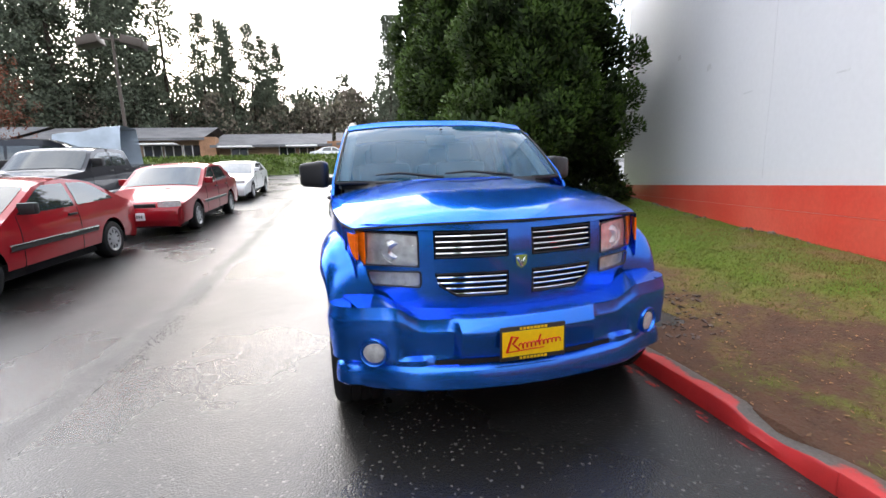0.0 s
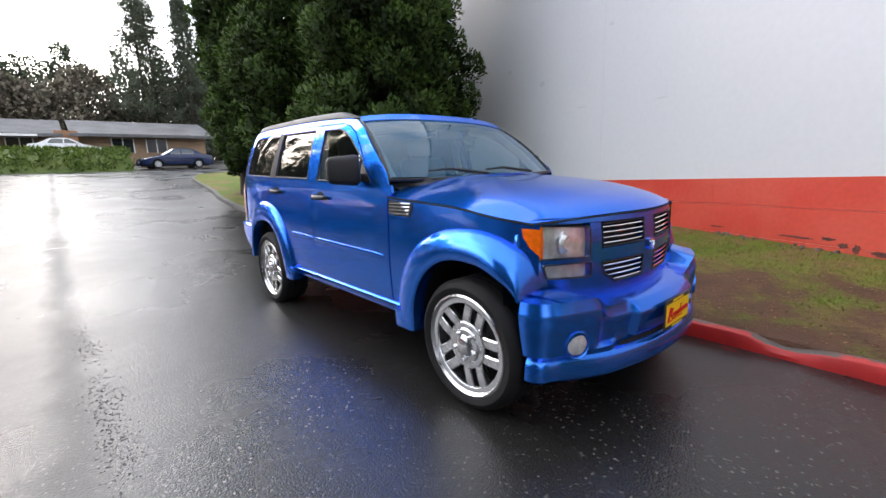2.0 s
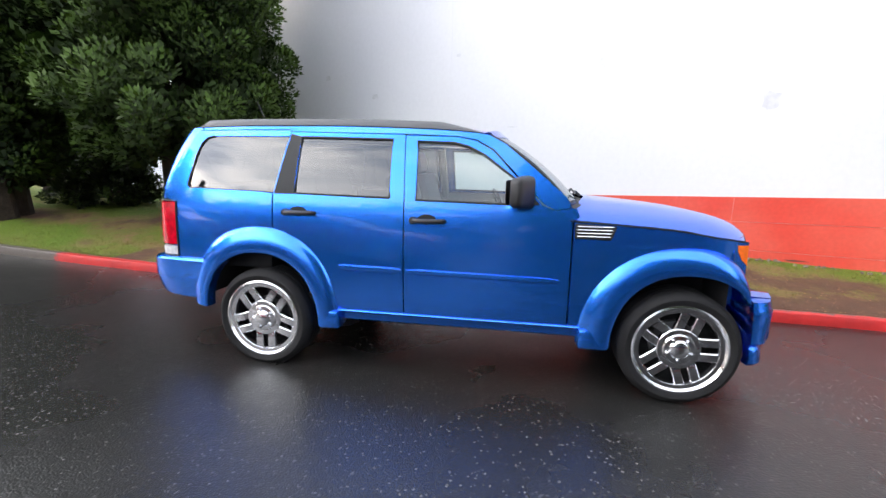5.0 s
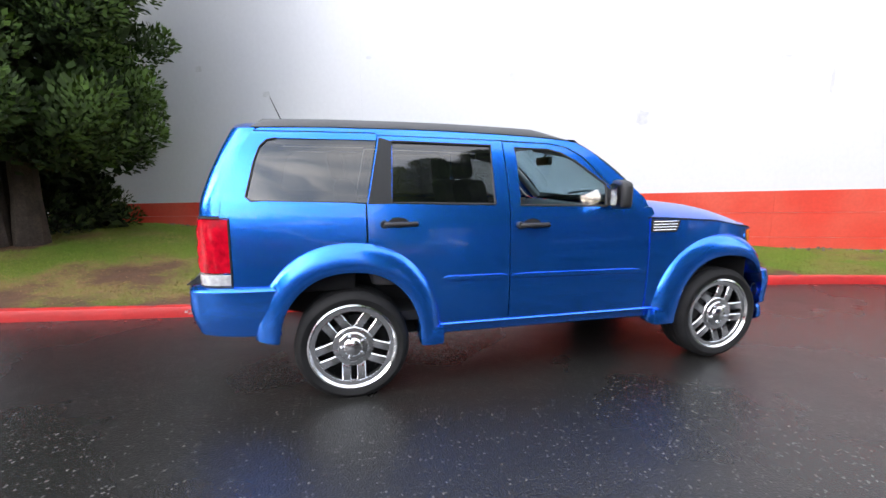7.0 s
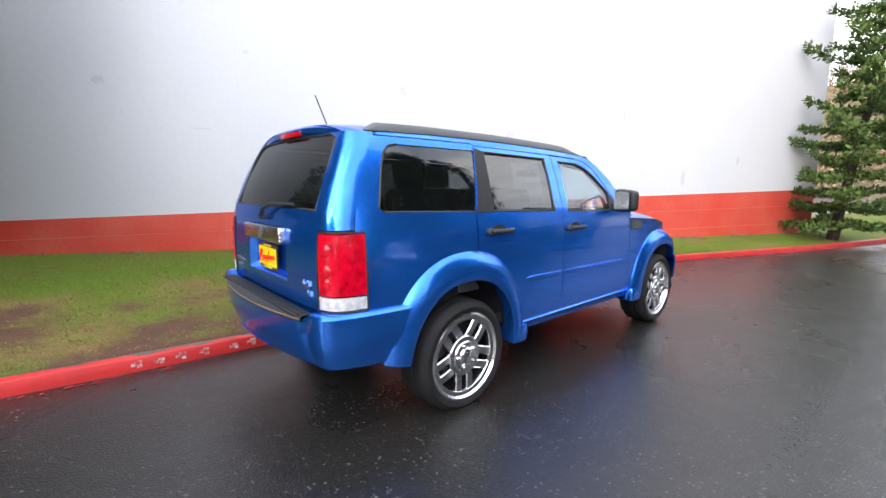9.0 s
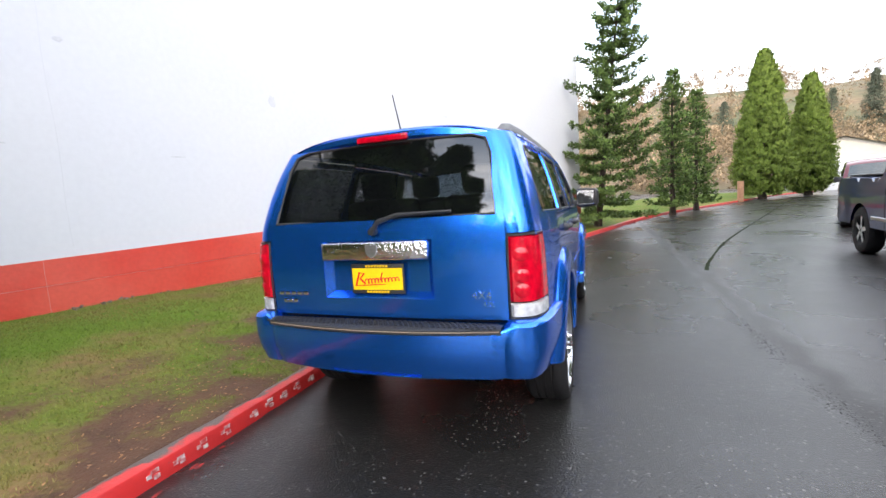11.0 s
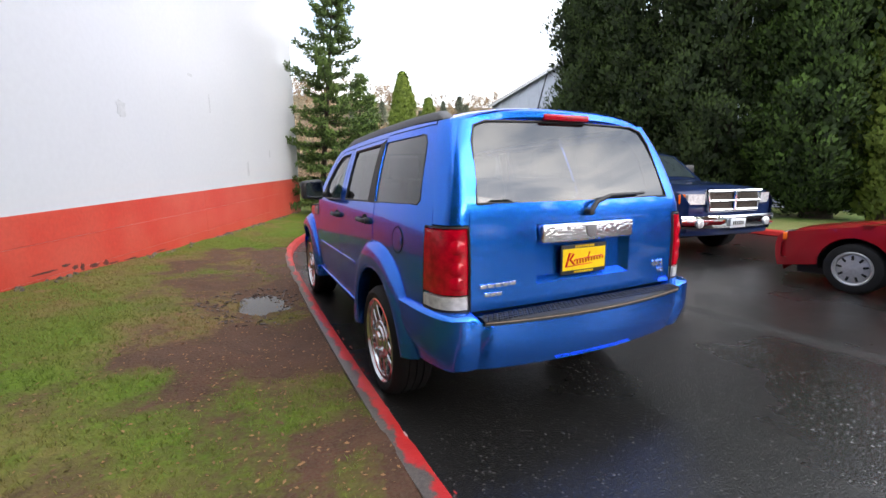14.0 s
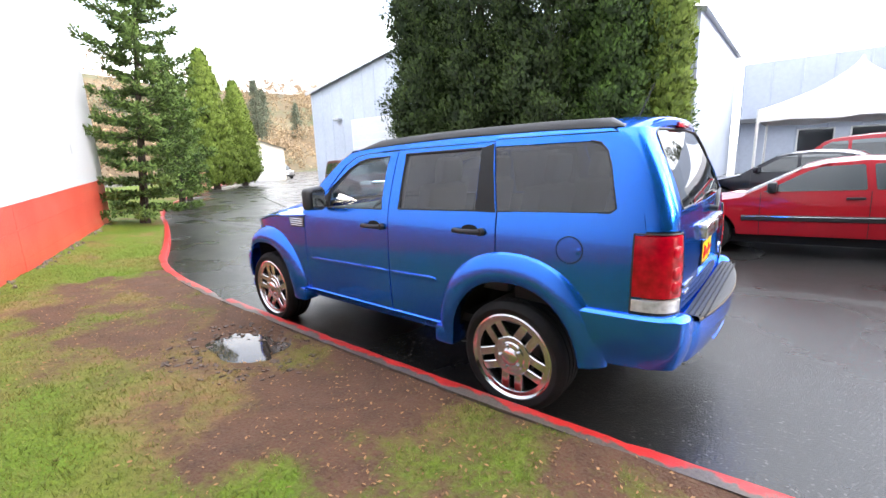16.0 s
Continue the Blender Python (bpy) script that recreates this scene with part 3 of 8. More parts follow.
        loop = [side_pt(0.793)] + [corner(t, 0.793, 0.004) for t in np.linspace(0.02, 0.98, 8)] + [corner(0.98, z, 0.004) for z in np.linspace(0.80, 1.19, 6)] + [corner(t, 1.193, 0.004) for t in np.linspace(0.98, 0.02, 8)] + [side_pt(z) for z in np.linspace(1.193, 0.80, 6)]
        tube(bm, loop + loop[:1], 0.005, 6, False)
        part("lamp_trim", bm, BLACK_PLASTIC, lamp)
        for z in (0.93, 1.0, 1.10):
            bm = bmesh.new()
            x0, y0, _ = corner(0.72, z, 0.004)
            lathe(bm, [(0.0, 0.010), (0.030, 0.008), (0.040, 0.0)], 18, "x", Matrix.Translation((x0, y0, z)) @ pose(0, 0, 0, 0, 0, 90 - s * 20))
            part("lamp_bowl", bm, RED_LENS, lamp)
        # roof rail
        bm = bmesh.new()
        rows = []
        ys = list(np.linspace(-0.13, 1.93, 30))
        for i, y in enumerate(ys):
            e = min(1.0, (i + 0.2) / 4.0, (len(ys) - 0.8 - i) / 1.2)
            x = side_x(y, roof_edge(y)) - 0.052
            z = roof_z(y) - 0.044 - (roof_drop(y) - 0.052)
            rows.append([(s * (x + d), y, z + h * e) for d, h in ((0.042, 0.0), (0.038, 0.028), (0.022, 0.046), (-0.018, 0.050), (-0.034, 0.036), (-0.042, 0.0))])
        vs = grid(bm, rows)
        bm.faces.new(vs[0][::-1])
        bm.faces.new(vs[-1])
        part("roof_rail", bm, GREY_PLASTIC, car, "dark grey roof rail")
        # head lamps
        def face_y(x, z):
            w = max(0, abs(x) - 0.60)
            return -1.905 + 0.36 * x * x + 0.9 * w * w + 0.12 * max(0.0, z - 0.95) + 0.05 * max(0, 0.78 - z)

        outer = lambda z: 0.758 - 0.20 * max(0, 1.02 - z)  # noqa: E731
        for nm, pts, r in (("head_lamp", [(0.474, 1.012), (0.752, 1.034), (0.735, 0.90), (0.718, 0.872), (0.474, 0.864)], 0.012), ("fog_strip_lamp", [(0.466, 0.840), (0.708, 0.843), (0.690, 0.775), (0.468, 0.765)], 0.018)):
            pts = rounded(pts, r)
            bm = bmesh.new()
            clipped(bm, [pts], 0.03, lambda x, z, s=s: (s * x, face_y(x, z) + 0.028, z))
            bowl = part(nm, bm, LAMP_BOWL, car, "clear head lamp with silver reflector")
            bm = bmesh.new()
            clipped(bm, [pts], 0.03, lambda x, z, s=s: (s * x, face_y(x, z) - 0.004, z), lambda co: Vector((0, 0.03, 0)))
            outward(bm, (0, 0.5, 0.9))
            part("lens_cover", bm, LENS, bowl, "clear plastic lens cover")
            bm = bmesh.new()
            loop = [(s * x, face_y(x, z) - 0.003, z) for x, z in pts]
            tube(bm, loop + loop[:1], 0.0045, 5, False)
            part("lamp_seal", bm, BLACK_PLASTIC, bowl, "thin black lamp seal")
        head = [o for o in car.children if o.name.startswith("head_lamp")][-1]
        bm = bmesh.new()
        clipped(bm, [rounded([(0.708, 1.029), (0.757, 1.033), (0.739, 0.90), (0.724, 0.872), (0.712, 0.870)], 0.008)], 0.03, lambda x, z, s=s: (s * x, face_y(x, z) - 0.007, z), lambda co: Vector((0, 0.02, 0)))
        part("turn_signal", bm, AMBER, head, "amber turn signal lens")
        bm = bmesh.new()
        clipped(bm, [[(-1.729, 1.022), (-1.652, 1.025), (-1.660, 0.985), (-1.690, 0.935), (-1.729, 0.900)]], 0.03, put_side(s, 0.002), rim_side(s, 0.012))
        part("side_marker", bm, AMBER, head, "amber side lens")
        bm = bmesh.new()
        lathe(bm, [(0.0, 0.010), (0.014, 0.008), (0.018, -0.004), (0.034, -0.012), (0.056, 0.004), (0.060, 0.010), (0.063, -0.004)], 28, "x", Matrix.Translation((s * 0.575, face_y(0.575, 0.935) + 0.034, 0.938)) @ pose(0, 0, 0, 0, 0, 90))
        part("reflector_bowl", bm, LAMP_BOWL, head)
        # fog lamp in the bumper
        bm = bmesh.new()
        fm = Matrix.Translation((s * 0.712, -1.914, 0.505)) @ pose(0, 0, 0, 0, 0, -90 + s * 24)
        lathe(bm, [(0.072, -0.012), (0.068, 0.004), (0.063, 0.006), (0.058, 0.0), (0.055, -0.02)], 28, "x", fm)
        fog = part("fog_lamp", bm, BLUE, car)
        bm = bmesh.new()
        lathe(bm, [(0.0, 0.004), (0.03, 0.002), (0.050, -0.004), (0.057, -0.015)], 24, "x", fm)
        part("fog_lens", bm, WHITE_LENS, fog, "round clear fog lamp lens")
        # seats
        for y0, w, mat in ((0.10, 0.26, SEAT_LIGHT if s > 0 else SEAT), (1.0, 0.30, SEAT)):
            bm = bmesh.new()
            cuboid(bm, s * 0.38 - w, s * 0.38 + w, y0 - 0.30, y0 + 0.25, 0.70, 0.88, 0.05)
            cuboid(bm, -w * 0.95, w * 0.95, -0.07, 0.07, 0.0, 0.62, 0.05, Matrix.Translation((s * 0.38, y0 + 0.26, 0.80)) @ pose(0, 0, 0, -14))
            seat = part("seat", bm, mat, car)
            bm = bmesh.new()
            cuboid(bm, -0.13, 0.13, -0.05, 0.05, 0.0, 0.19, 0.04, Matrix.Translation((s * 0.38, y0 + 0.43, 1.41)) @ pose(0, 0, 0, -10))
            part("headrest", bm, mat, seat)

    for s in (-1, 1):
        bm = bmesh.new()
        clipped(bm, [[(-0.62, 0.60), (0.74, 0.60), (0.86, 0.98), (1.25, 1.08), (1.28, 1.225), (0.40, 1.225), (-0.50, 1.21)]], 0.12, put_side(s, -0.07))
        part("door_trim", bm, SEAT_LIGHT, car, "light grey inner door trim")
        bm = bmesh.new()
        tube(bm, [(s * 0.775, -0.62, 1.23), (s * 0.735, -0.42, 1.42), (s * 0.69, -0.20, 1.585), (s * 0.66, 0.1, 1.63)], 0.034, 8)
        tube(bm, [(s * 0.79, 0.37, 1.18), (s * 0.685, 0.40, 1.63)], 0.036, 8)
        part("pillar_trim", bm, SEAT_LIGHT, car, "light grey pillar trim")

    # roof panel
    bm = bmesh.new()
    edge = lambda y: side_x(y, roof_edge(y))  # noqa: E731
    rows = []
    for y in np.linspace(-0.225, 2.055, 40):
        yy = y
        rows.append([(u * edge(min(yy, 1.9)) * (1 - 0.06 * ease((yy - 1.85) / 0.2)), yy - 0.02 * abs(u) ** 2 * (yy > 1.9) + (0.055 * u * u if yy < -0.1 else 0.055 * u * u * max(0, 0.1 - yy) / 0.2 if yy < 0.1 else 0), roof_z(yy) - roof_drop(yy) * abs(u) ** 3.6) for u in np.linspace(-1, 1, 25)])
    grid(bm, rows)
    part("roof", bm, BLUE, car)
    # rear spoiler lip over the glass
    bm = bmesh.new()
    rows = []
    for u in np.linspace(-1, 1, 25):
        x = u * 0.672
        yb = 2.052 - 0.06 * u * u
        zt = 1.776 - 0.072 * abs(u) ** 3.2
        rows.append([(x, yb - 0.12, zt + 0.010), (x, yb - 0.03, zt + 0.006), (x, yb + 0.008, zt - 0.002), (x, yb + 0.024, zt - 0.016), (x, yb + 0.026, zt - 0.046), (x, yb + 0.006, zt - 0.060)])
    grid(bm, rows)
    part("spoiler_lip", bm, BLUE, car)
    bm = bmesh.new()
    cuboid(bm, -0.155, 0.155, 2.060, 2.084, 1.716, 1.750, 0.008)
    part("brake_lamp", bm, RED_LENS, car, "red high brake lamp")

    # bonnet
    bm = bmesh.new()
    rows = []
    for y in list(np.linspace(-0.60, -1.75, 30)) + [-1.80, -1.84, -1.87, -1.895, -1.91]:
        row = []
        for u in np.linspace(-1, 1, 33):
            yy = y + u * u * bonnet_sweep(y) - (0.25 * (1 - u * u) * ease((y + 0.95) / 0.35))
            xe = side_x(yy, hood_e(yy)) - 0.003
            zc = hood_c(y)
            z = zc - (zc - hood_e(y)) * abs(u) ** 3 + 0.011 * (ease((0.70 - abs(u)) / 0.34)) * ease((y + 1.90) / 0.9)
            row.append((u * xe, yy, z))
        rows.append(row)
    rows.append([(p[0], p[1] + 0.03, p[2] - 0.016) for p in rows[-1]])
    grid(bm, rows)
    bonnet = part("bonnet", bm, BLUE, car, "blue bonnet with raised centre")
    bm = bmesh.new()
    lip = rows[-2]
    edge_r, edge_l = [r[0] for r in rows[2:-1]], [r[-1] for r in rows[2:-1]]
    tube(bm, [(x * 1.003, y - 0.002, z - 0.008) for x, y, z in edge_r + lip[1:-1] + edge_l[::-1]], 0.0045, 5)
    part("bonnet_gap", bm, DARK, bonnet, "dark shut line round the bonnet")

    # windscreen
    def screen(u, v):
        b = Vector((u * 0.838, -0.80 + 0.125 * u * u, 1.235 + 0.012 * u * u))
        t = Vector((u * 0.716, -0.235 + 0.055 * u * u, 1.690 - 0.035 * abs(u) ** 3))
        p = b.lerp(t, v)
        bulge = 0.035 * 4 * v * (1 - v)
        return p + Vector((0, -bulge * 0.55, bulge * 0.8))

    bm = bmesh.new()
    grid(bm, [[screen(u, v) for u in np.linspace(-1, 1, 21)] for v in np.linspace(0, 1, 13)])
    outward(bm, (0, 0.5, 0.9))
    ws = part("windscreen", bm, GLASS_SCREEN, car, "windscreen glass with blue sky reflection put into its colour")
    bm = bmesh.new()
    grid(bm, [[screen(u, v) + Vector((0, -h * 0.7, h)) for v, h in ((0.935, 0.002), (0.94, 0.007), (0.99, 0.010), (1.03, 0.016))] + [Vector((u * 0.69, -0.17 + 0.05 * u * u, roof_z(-0.17) + 0.002 - 0.03 * abs(u) ** 3))] for u in np.linspace(-1, 1, 21)])
    part("roof_header", bm, BLUE, car)
    bm = bmesh.new()
    loop = [screen(u, 0) for u in np.linspace(-1, 1, 15)] + [screen(1, v) for v in np.linspace(0, 1, 9)] + [screen(u, 1) for u in np.linspace(1, -1, 15)] + [screen(-1, v) for v in np.linspace(1, 0, 9)]
    tube(bm, loop + loop[:1], 0.011, 6, False)
    part("screen_seal", bm, BLACK_PLASTIC, ws)
    bm = bmesh.new()
    grid(bm, [[Vector((u * 0.80, -0.99 + 0.36 * u * u, 1.200)), Vector((u * 0.80, -0.90 + 0.28 * u * u, 1.222)), screen(u, 0.02) + Vector((0, -0.004, 0.002))] for u in np.linspace(-1, 1, 21)])
    part("cowl", bm, BLACK_PLASTIC, car)
    for s in (-1, 1):
        bm = bmesh.new()
        grid(bm, [[Vector((s * u * 0.80, -0.992 + 0.36 * u * u, 1.207)), Vector((s * u * 0.805, -0.905 + 0.28 * u * u, 1.230)), screen(s * u, 0.015) + Vector((0, -0.012, 0.008))] for u in np.linspace(0.70, 0.99, 8)])
        part("cowl_side", bm, BLACK_PLASTIC, car)
    for x0, x1 in ((0.50, -0.10), (-0.12, -0.68)):
        bm = bmesh.new()
        tube(bm, [screen(x0, 0.015) + Vector((0, -0.03, 0.02)), screen((x0 * 0.35 + x1 * 0.65), 0.075) + Vector((0, -0.02, 0.025)), screen(x1, 0.07) + Vector((0, -0.016, 0.016))], [0.012, 0.009, 0.006], 6)
        part("screen_wiper", bm, BLACK_PLASTIC, car, "black windscreen wiper")

    # front fascia
    def face_y2(x, z):
        w = max(0, abs(x) - 0.60)
        return -1.905 + 0.36 * x * x + 0.9 * w * w + 0.12 * max(0.0, z - 0.95) + 0.05 * max(0, 0.78 - z)

    half = [
        [(0, 1.026), (0.758, 1.036), (0.760, 1.058), (0.70, 1.066), (0, 1.052)],
        [(0, 0.66), (0.058, 0.66), (0.058, 1.026), (0, 1.026)],
        [(0.058, 0.832), (0.404, 0.832), (0.404, 0.898), (0.058, 0.898)],
        [(0.404, 0.70), (0.470, 0.70), (0.470, 1.0302), (0.404, 1.029)],
        [(0.058, 0.66), (0.470, 0.66), (0.470, 0.70), (0.404, 0.70), (0.385, 0.765), (0.30, 0.712), (0.058, 0.712)],
        [(0.385, 0.765), (0.404, 0.70), (0.404, 0.832)],
        [(0.470, 0.844), (0.725, 0.846), (0.735, 0.868), (0.470, 0.862)],
        [(0.470, 0.66), (0.74, 0.66), (0.722, 0.772), (0.470, 0.763)],
        [(0.692, 0.772), (0.722, 0.772), (0.735, 0.868), (0.725, 0.846), (0.71, 0.846)],
        [(0.737, 0.90), (0.735, 0.868), (0.81, 0.868), (0.80, 0.99), (0.758, 1.036)],
        [(0.722, 0.772), (0.74, 0.66), (0.765, 0.66), (0.80, 0.868), (0.735, 0.868)],
    ]
    polys = half + [[(-x, z) for x, z in p[::-1]] for p in half]
    bm = bmesh.new()
    clipped(bm, polys, 0.04, lambda x, z: (x, face_y2(x, z), z), lambda co: Vector((0, 0.045, 0)))
    fascia = part("front_fascia", bm, BLUE, car)
    bm = bmesh.new()
    rows = [[(x, face_y2(x, z) + 0.05, z) for x in np.linspace(-0.46, 0.46, 21)] for z in np.linspace(0.68, 1.04, 5)]
    grid(bm, rows)
    part("grille_back", bm, DARK, car)
    for s in (-1, 1):
        for z0, z1, low in ((0.898, 1.026, False), (0.712, 0.832, True)):
            bm = bmesh.new()
            # dark frame of one grille quarter
            pts = [(0.066, z0 + 0.006), (0.396, z0 + 0.006), (0.396, z1 - 0.006), (0.066, z1 - 0.006)] if not low else [(0.066, z0 + 0.006), (0.296, z0 + 0.006), (0.378, z0 + 0.058), (0.396, z1 - 0.006), (0.066, z1 - 0.006)]
            loop = [(s * x, face_y2(x, z) - 0.001, z) for x, z in pts]
            tube(bm, loop + loop[:1], 0.0045, 6, False)
            grille = part("grille", bm, BLACK_PLASTIC, car, "black grille opening with chrome bars")
            for k in range(4):
                z = z1 - 0.024 - 0.0265 * k
                xr = 0.392 if not low or z > z0 + 0.06 else 0.29 + (z - z0) * 1.5
                bm = bmesh.new()
                tube(bm, [(s * x, face_y2(x, z) + 0.008, z) for x in np.linspace(0.068, xr, 7)], 0.0058, 8)
                part("grille_bar", bm, CHROME, grille, "chrome grille bar")
    bm = bmesh.new()
    pts = rounded([(-0.030, 0.905), (0.030, 0.905), (0.026, 0.862), (0.0, 0.838), (-0.026, 0.862)], 0.008)
    clipped(bm, [pts], 0.03, lambda x, z: (x, face_y2(x, z) - 0.014, z), lambda co: Vector((0, 0.016, 0)))
    tube(bm, [(-0.018, -1.921, 0.89), (-0.008, -1.925, 0.872), (0, -1.925, 0.85), (0.008, -1.925, 0.872), (0.018, -1.921, 0.89)], 0.005, 6)
    part("badge", bm, CHROME, fascia, "small chrome shield badge")

    # front bumper
    def plan_front(t):
        """From the centre line out to the wheel arch, t 0 to 1."""
        if t < 0.8:
            x = 0.80 * t / 0.8
            return Vector((x, -2.055 + 0.27 * x * x)), Vector((-0.54 * x, -1)).normalized() * -1
        k = (t - 0.8) / 0.2
        a = Vector((0.80, -1.882))
        b, c = Vector((0.908, -1.838)), Vector((0.908, -1.728))
        p = a * (1 - k) ** 2 + b * 2 * k * (1 - k) + c * k * k
        d = (b - a) * (1 - k) + (c - b) * k
        return p, Vector((-d.y, d.x)).normalized()

    bm = bmesh.new()
    rows = []
    ts = [0, 0.07, 0.14, 0.21, 0.28, 0.325, 0.345, 0.38, 0.42, 0.46, 0.49, 0.52, 0.55, 0.58, 0.61, 0.64, 0.68, 0.72, 0.76, 0.80] + list(np.linspace(0.82, 1.0, 10))
    for t in [-v for v in ts[::-1]] + ts[1:]:
        s = 1 if t >= 0 else -1
        p, inward = plan_front(abs(t))
        if inward.y < 0 and abs(t) < 0.8:
            inward = -inward
        ax = abs(p.x)
        k = ease((ax - 0.47) / 0.14)
        pad = 1 - ease((ax - 0.325) / 0.02)
        scoop = (1 - pad) * (1 - ease((ax - 0.50) / 0.12))
        zt = 0.640 + 0.068 * k
        back = 0.125 - 0.03 * k
        row = []
        for d, z, g in ((back + 0.10, zt + 0.028, 0), (back, zt + 0.014, 0), (0.050, zt + 0.004, 0.2), (0.040, zt - 0.002, 0.5), (0.004, zt - 0.046, 1), (0.0, zt - 0.056, 1), (0.006, 0.56, 1), (0.018, 0.476, 1), (0.030, 0.462, 0.5), (0.034, 0.434, 0.2), (0.004, 0.422, 0), (-0.002, 0.414, 0), (-0.010, 0.37, 0), (-0.010, 0.336, 0), (0.012, 0.318, 0), (0.12, 0.312, 0)):
            if z > 0.57:
                d = d + (min(d, 0.012) - d) * 0.8 * k * (d < 0.06)
            d += 0.034 * scoop * g
            if ax > 0.44 and 0.43 < z < 0.465:
                d += (0.016 - d) * ease((ax - 0.44) / 0.06)
            if abs(t) > 0.8:
                d = min(d, 0.16) * (1 - 0.2 * (abs(t) - 0.8) / 0.2)
            q = p + inward * d
            if abs(t) > 0.8:
                q.y -= 0.02 * (abs(t) - 0.8) / 0.2 * ease((0.69 - z) / 0.30)
            if z < 0.45:
                tuck = ease((ax - 0.48) / 0.40)
                q = Vector((q.x * (1 - 0.035 * tuck), q.y + 0.04 * tuck * (1 - max(0, abs(t) - 0.8) / 0.2)))
            row.append((s * q.x, q.y, z))
        rows.append(row)
    grid(bm, rows)
    bumper = part("front_bumper", bm, BLUE, car)
    bm = bmesh.new()
    grid(bm, [[(x, -2.055 + 0.27 * x * x + 0.027, z) for x in np.linspace(-0.44, 0.44, 15)] for z in (0.437, 0.461)])
    part("air_slot", bm, DARK, bumper)
    number_plate(car, pose(-0.012, -2.072, 0.537, 90, 0, 0))

    # tailgate
    def gate_y(x, z):
        return rear_y(z) - 0.045 * x * x

    half = [
        [(0, 0.785), (0.690, 0.785), (0.690, 0.885), (0.322, 0.885), (0, 0.885)],
        [(0.322, 0.885), (0.690, 0.885), (0.690, 1.19), (0.322, 1.19)],
        [(0, 1.19), (0.322, 1.19), (0.690, 1.19), (0.681, 1.298), (0.645, 1.298), (0, 1.296)],
        [(0.645, 1.298), (0.681, 1.298), (0.638, 1.56), (0.610, 1.705), (0, 1.735), (0, 1.712), (0.50, 1.702), (0.575, 1.676), (0.606, 1.60)],
    ]
    polys = half + [[(-x, z) for x, z in p[::-1]] for p in half]
    bm = bmesh.new()
    clipped(bm, polys, 0.045, lambda x, z: (x, gate_y(x, z), z), lambda co: Vector((0, -0.03, 0)))
    gate = part("tailgate", bm, BLUE, car)
    bm = bmesh.new()
    w = [(0.645, 1.298), (0.606, 1.60), (0.575, 1.676), (0.50, 1.702), (0, 1.712)]
    clipped(bm, [w + [(-x, z) for x, z in w[::-1]] + [(0, 1.296)]], 0.06, lambda x, z: (x, gate_y(x, z) - 0.006, z))
    outward(bm, (0, 0.5, 0.9))
    pane = part("rear_window", bm, GLASS_DARK, gate, "dark tinted rear window glass")
    bm = bmesh.new()
    loop = [(x, gate_y(x, z) - 0.001, z) for x, z in w + [(-x, z) for x, z in w[::-1]]]
    tube(bm, loop + loop[:1], 0.007, 6, False)
    part("window_seal", bm, BLACK_PLASTIC, pane)
    # recess for the plate
    bm = bmesh.new()
    a = [(-0.322, 0.885), (0.322, 0.885), (0.322, 1.19), (-0.322, 1.19)]
    b = [(-0.285, 0.915), (0.285, 0.915), (0.285, 1.175), (-0.285, 1.175)]
    va = [bm.verts.new((x, gate_y(x, z), z)) for x, z in a]
    vb = [bm.verts.new((x, gate_y(x, z) - 0.042, z)) for x, z in b]
    for i in range(4):
        bm.faces.new((va[i], va[(i + 1) % 4], vb[(i + 1) % 4], vb[i]))
    bm.faces.new(vb)
    part("plate_recess", bm, BLUE, gate, smooth=False)
    bm = bmesh.new()
    cuboid(bm, -0.309, 0.309, 2.235, 2.292, 1.092, 1.186, 0.012, seg=3)
    bar = part("tailgate_handle", bm, CHROME_BENT, gate, "polished chrome tailgate handle")
    bm = bmesh.new()
    pts = rounded([(-0.034, 1.172), (0.034, 1.172), (0.028, 1.125), (0, 1.102), (-0.028, 1.125)], 0.008)
    clipped(bm, [pts], 0.04, lambda x, z: (x, 2.298, z), lambda co: Vector((0, -0.008, 0)))
    part("badge", bm, STEEL, bar)
    number_plate(car, pose(0.0, 2.246, 0.987, 90, 0, 180))
    # bright name badges
    for k in range(5):
        bm = bmesh.new()
        cuboid(bm, 0.645 - 0.042 * k - 0.033, 0.645 - 0.042 * k, gate_y(0.55, 0.905) - 0.003, gate_y(0.55, 0.905) + 0.006, 0.896, 0.916, 0.002)
        part("badge_bar", bm, CHROME, gate, "small chrome badge bar")
    for k in range(3):
        bm = bmesh.new()
        cuboid(bm, 0.62 - 0.034 * k - 0.028, 0.62 - 0.034 * k, gate_y(0.57, 0.86) - 0.003, gate_y(0.57, 0.86) + 0.006, 0.852, 0.872, 0.002)
        part("badge_bar", bm, CHROME, gate, "small chrome badge bar")
    text_mesh("badge_text", "4X4", 0.058, CHROME, gate, pose(-0.565, gate_y(0.57, 0.905) + 0.003, 0.905, 90, 0, 180), 0.003)
    text_mesh("badge_text", "4.0L", 0.036, CHROME, gate, pose(-0.60, gate_y(0.6, 0.862) + 0.003, 0.862, 90, 0, 180), 0.003)
    # rear wiper
    bm = bmesh.new()
    tube(bm, [(-0.005, gate_y(0, 1.24) + 0.03, 1.238), (-0.045, gate_y(0, 1.28) + 0.036, 1.288), (-0.15, gate_y(0.15, 1.315) + 0.034, 1.318), (-0.43, gate_y(0.43, 1.318) + 0.018, 1.322)], [0.016, 0.013, 0.011, 0.007], 8)
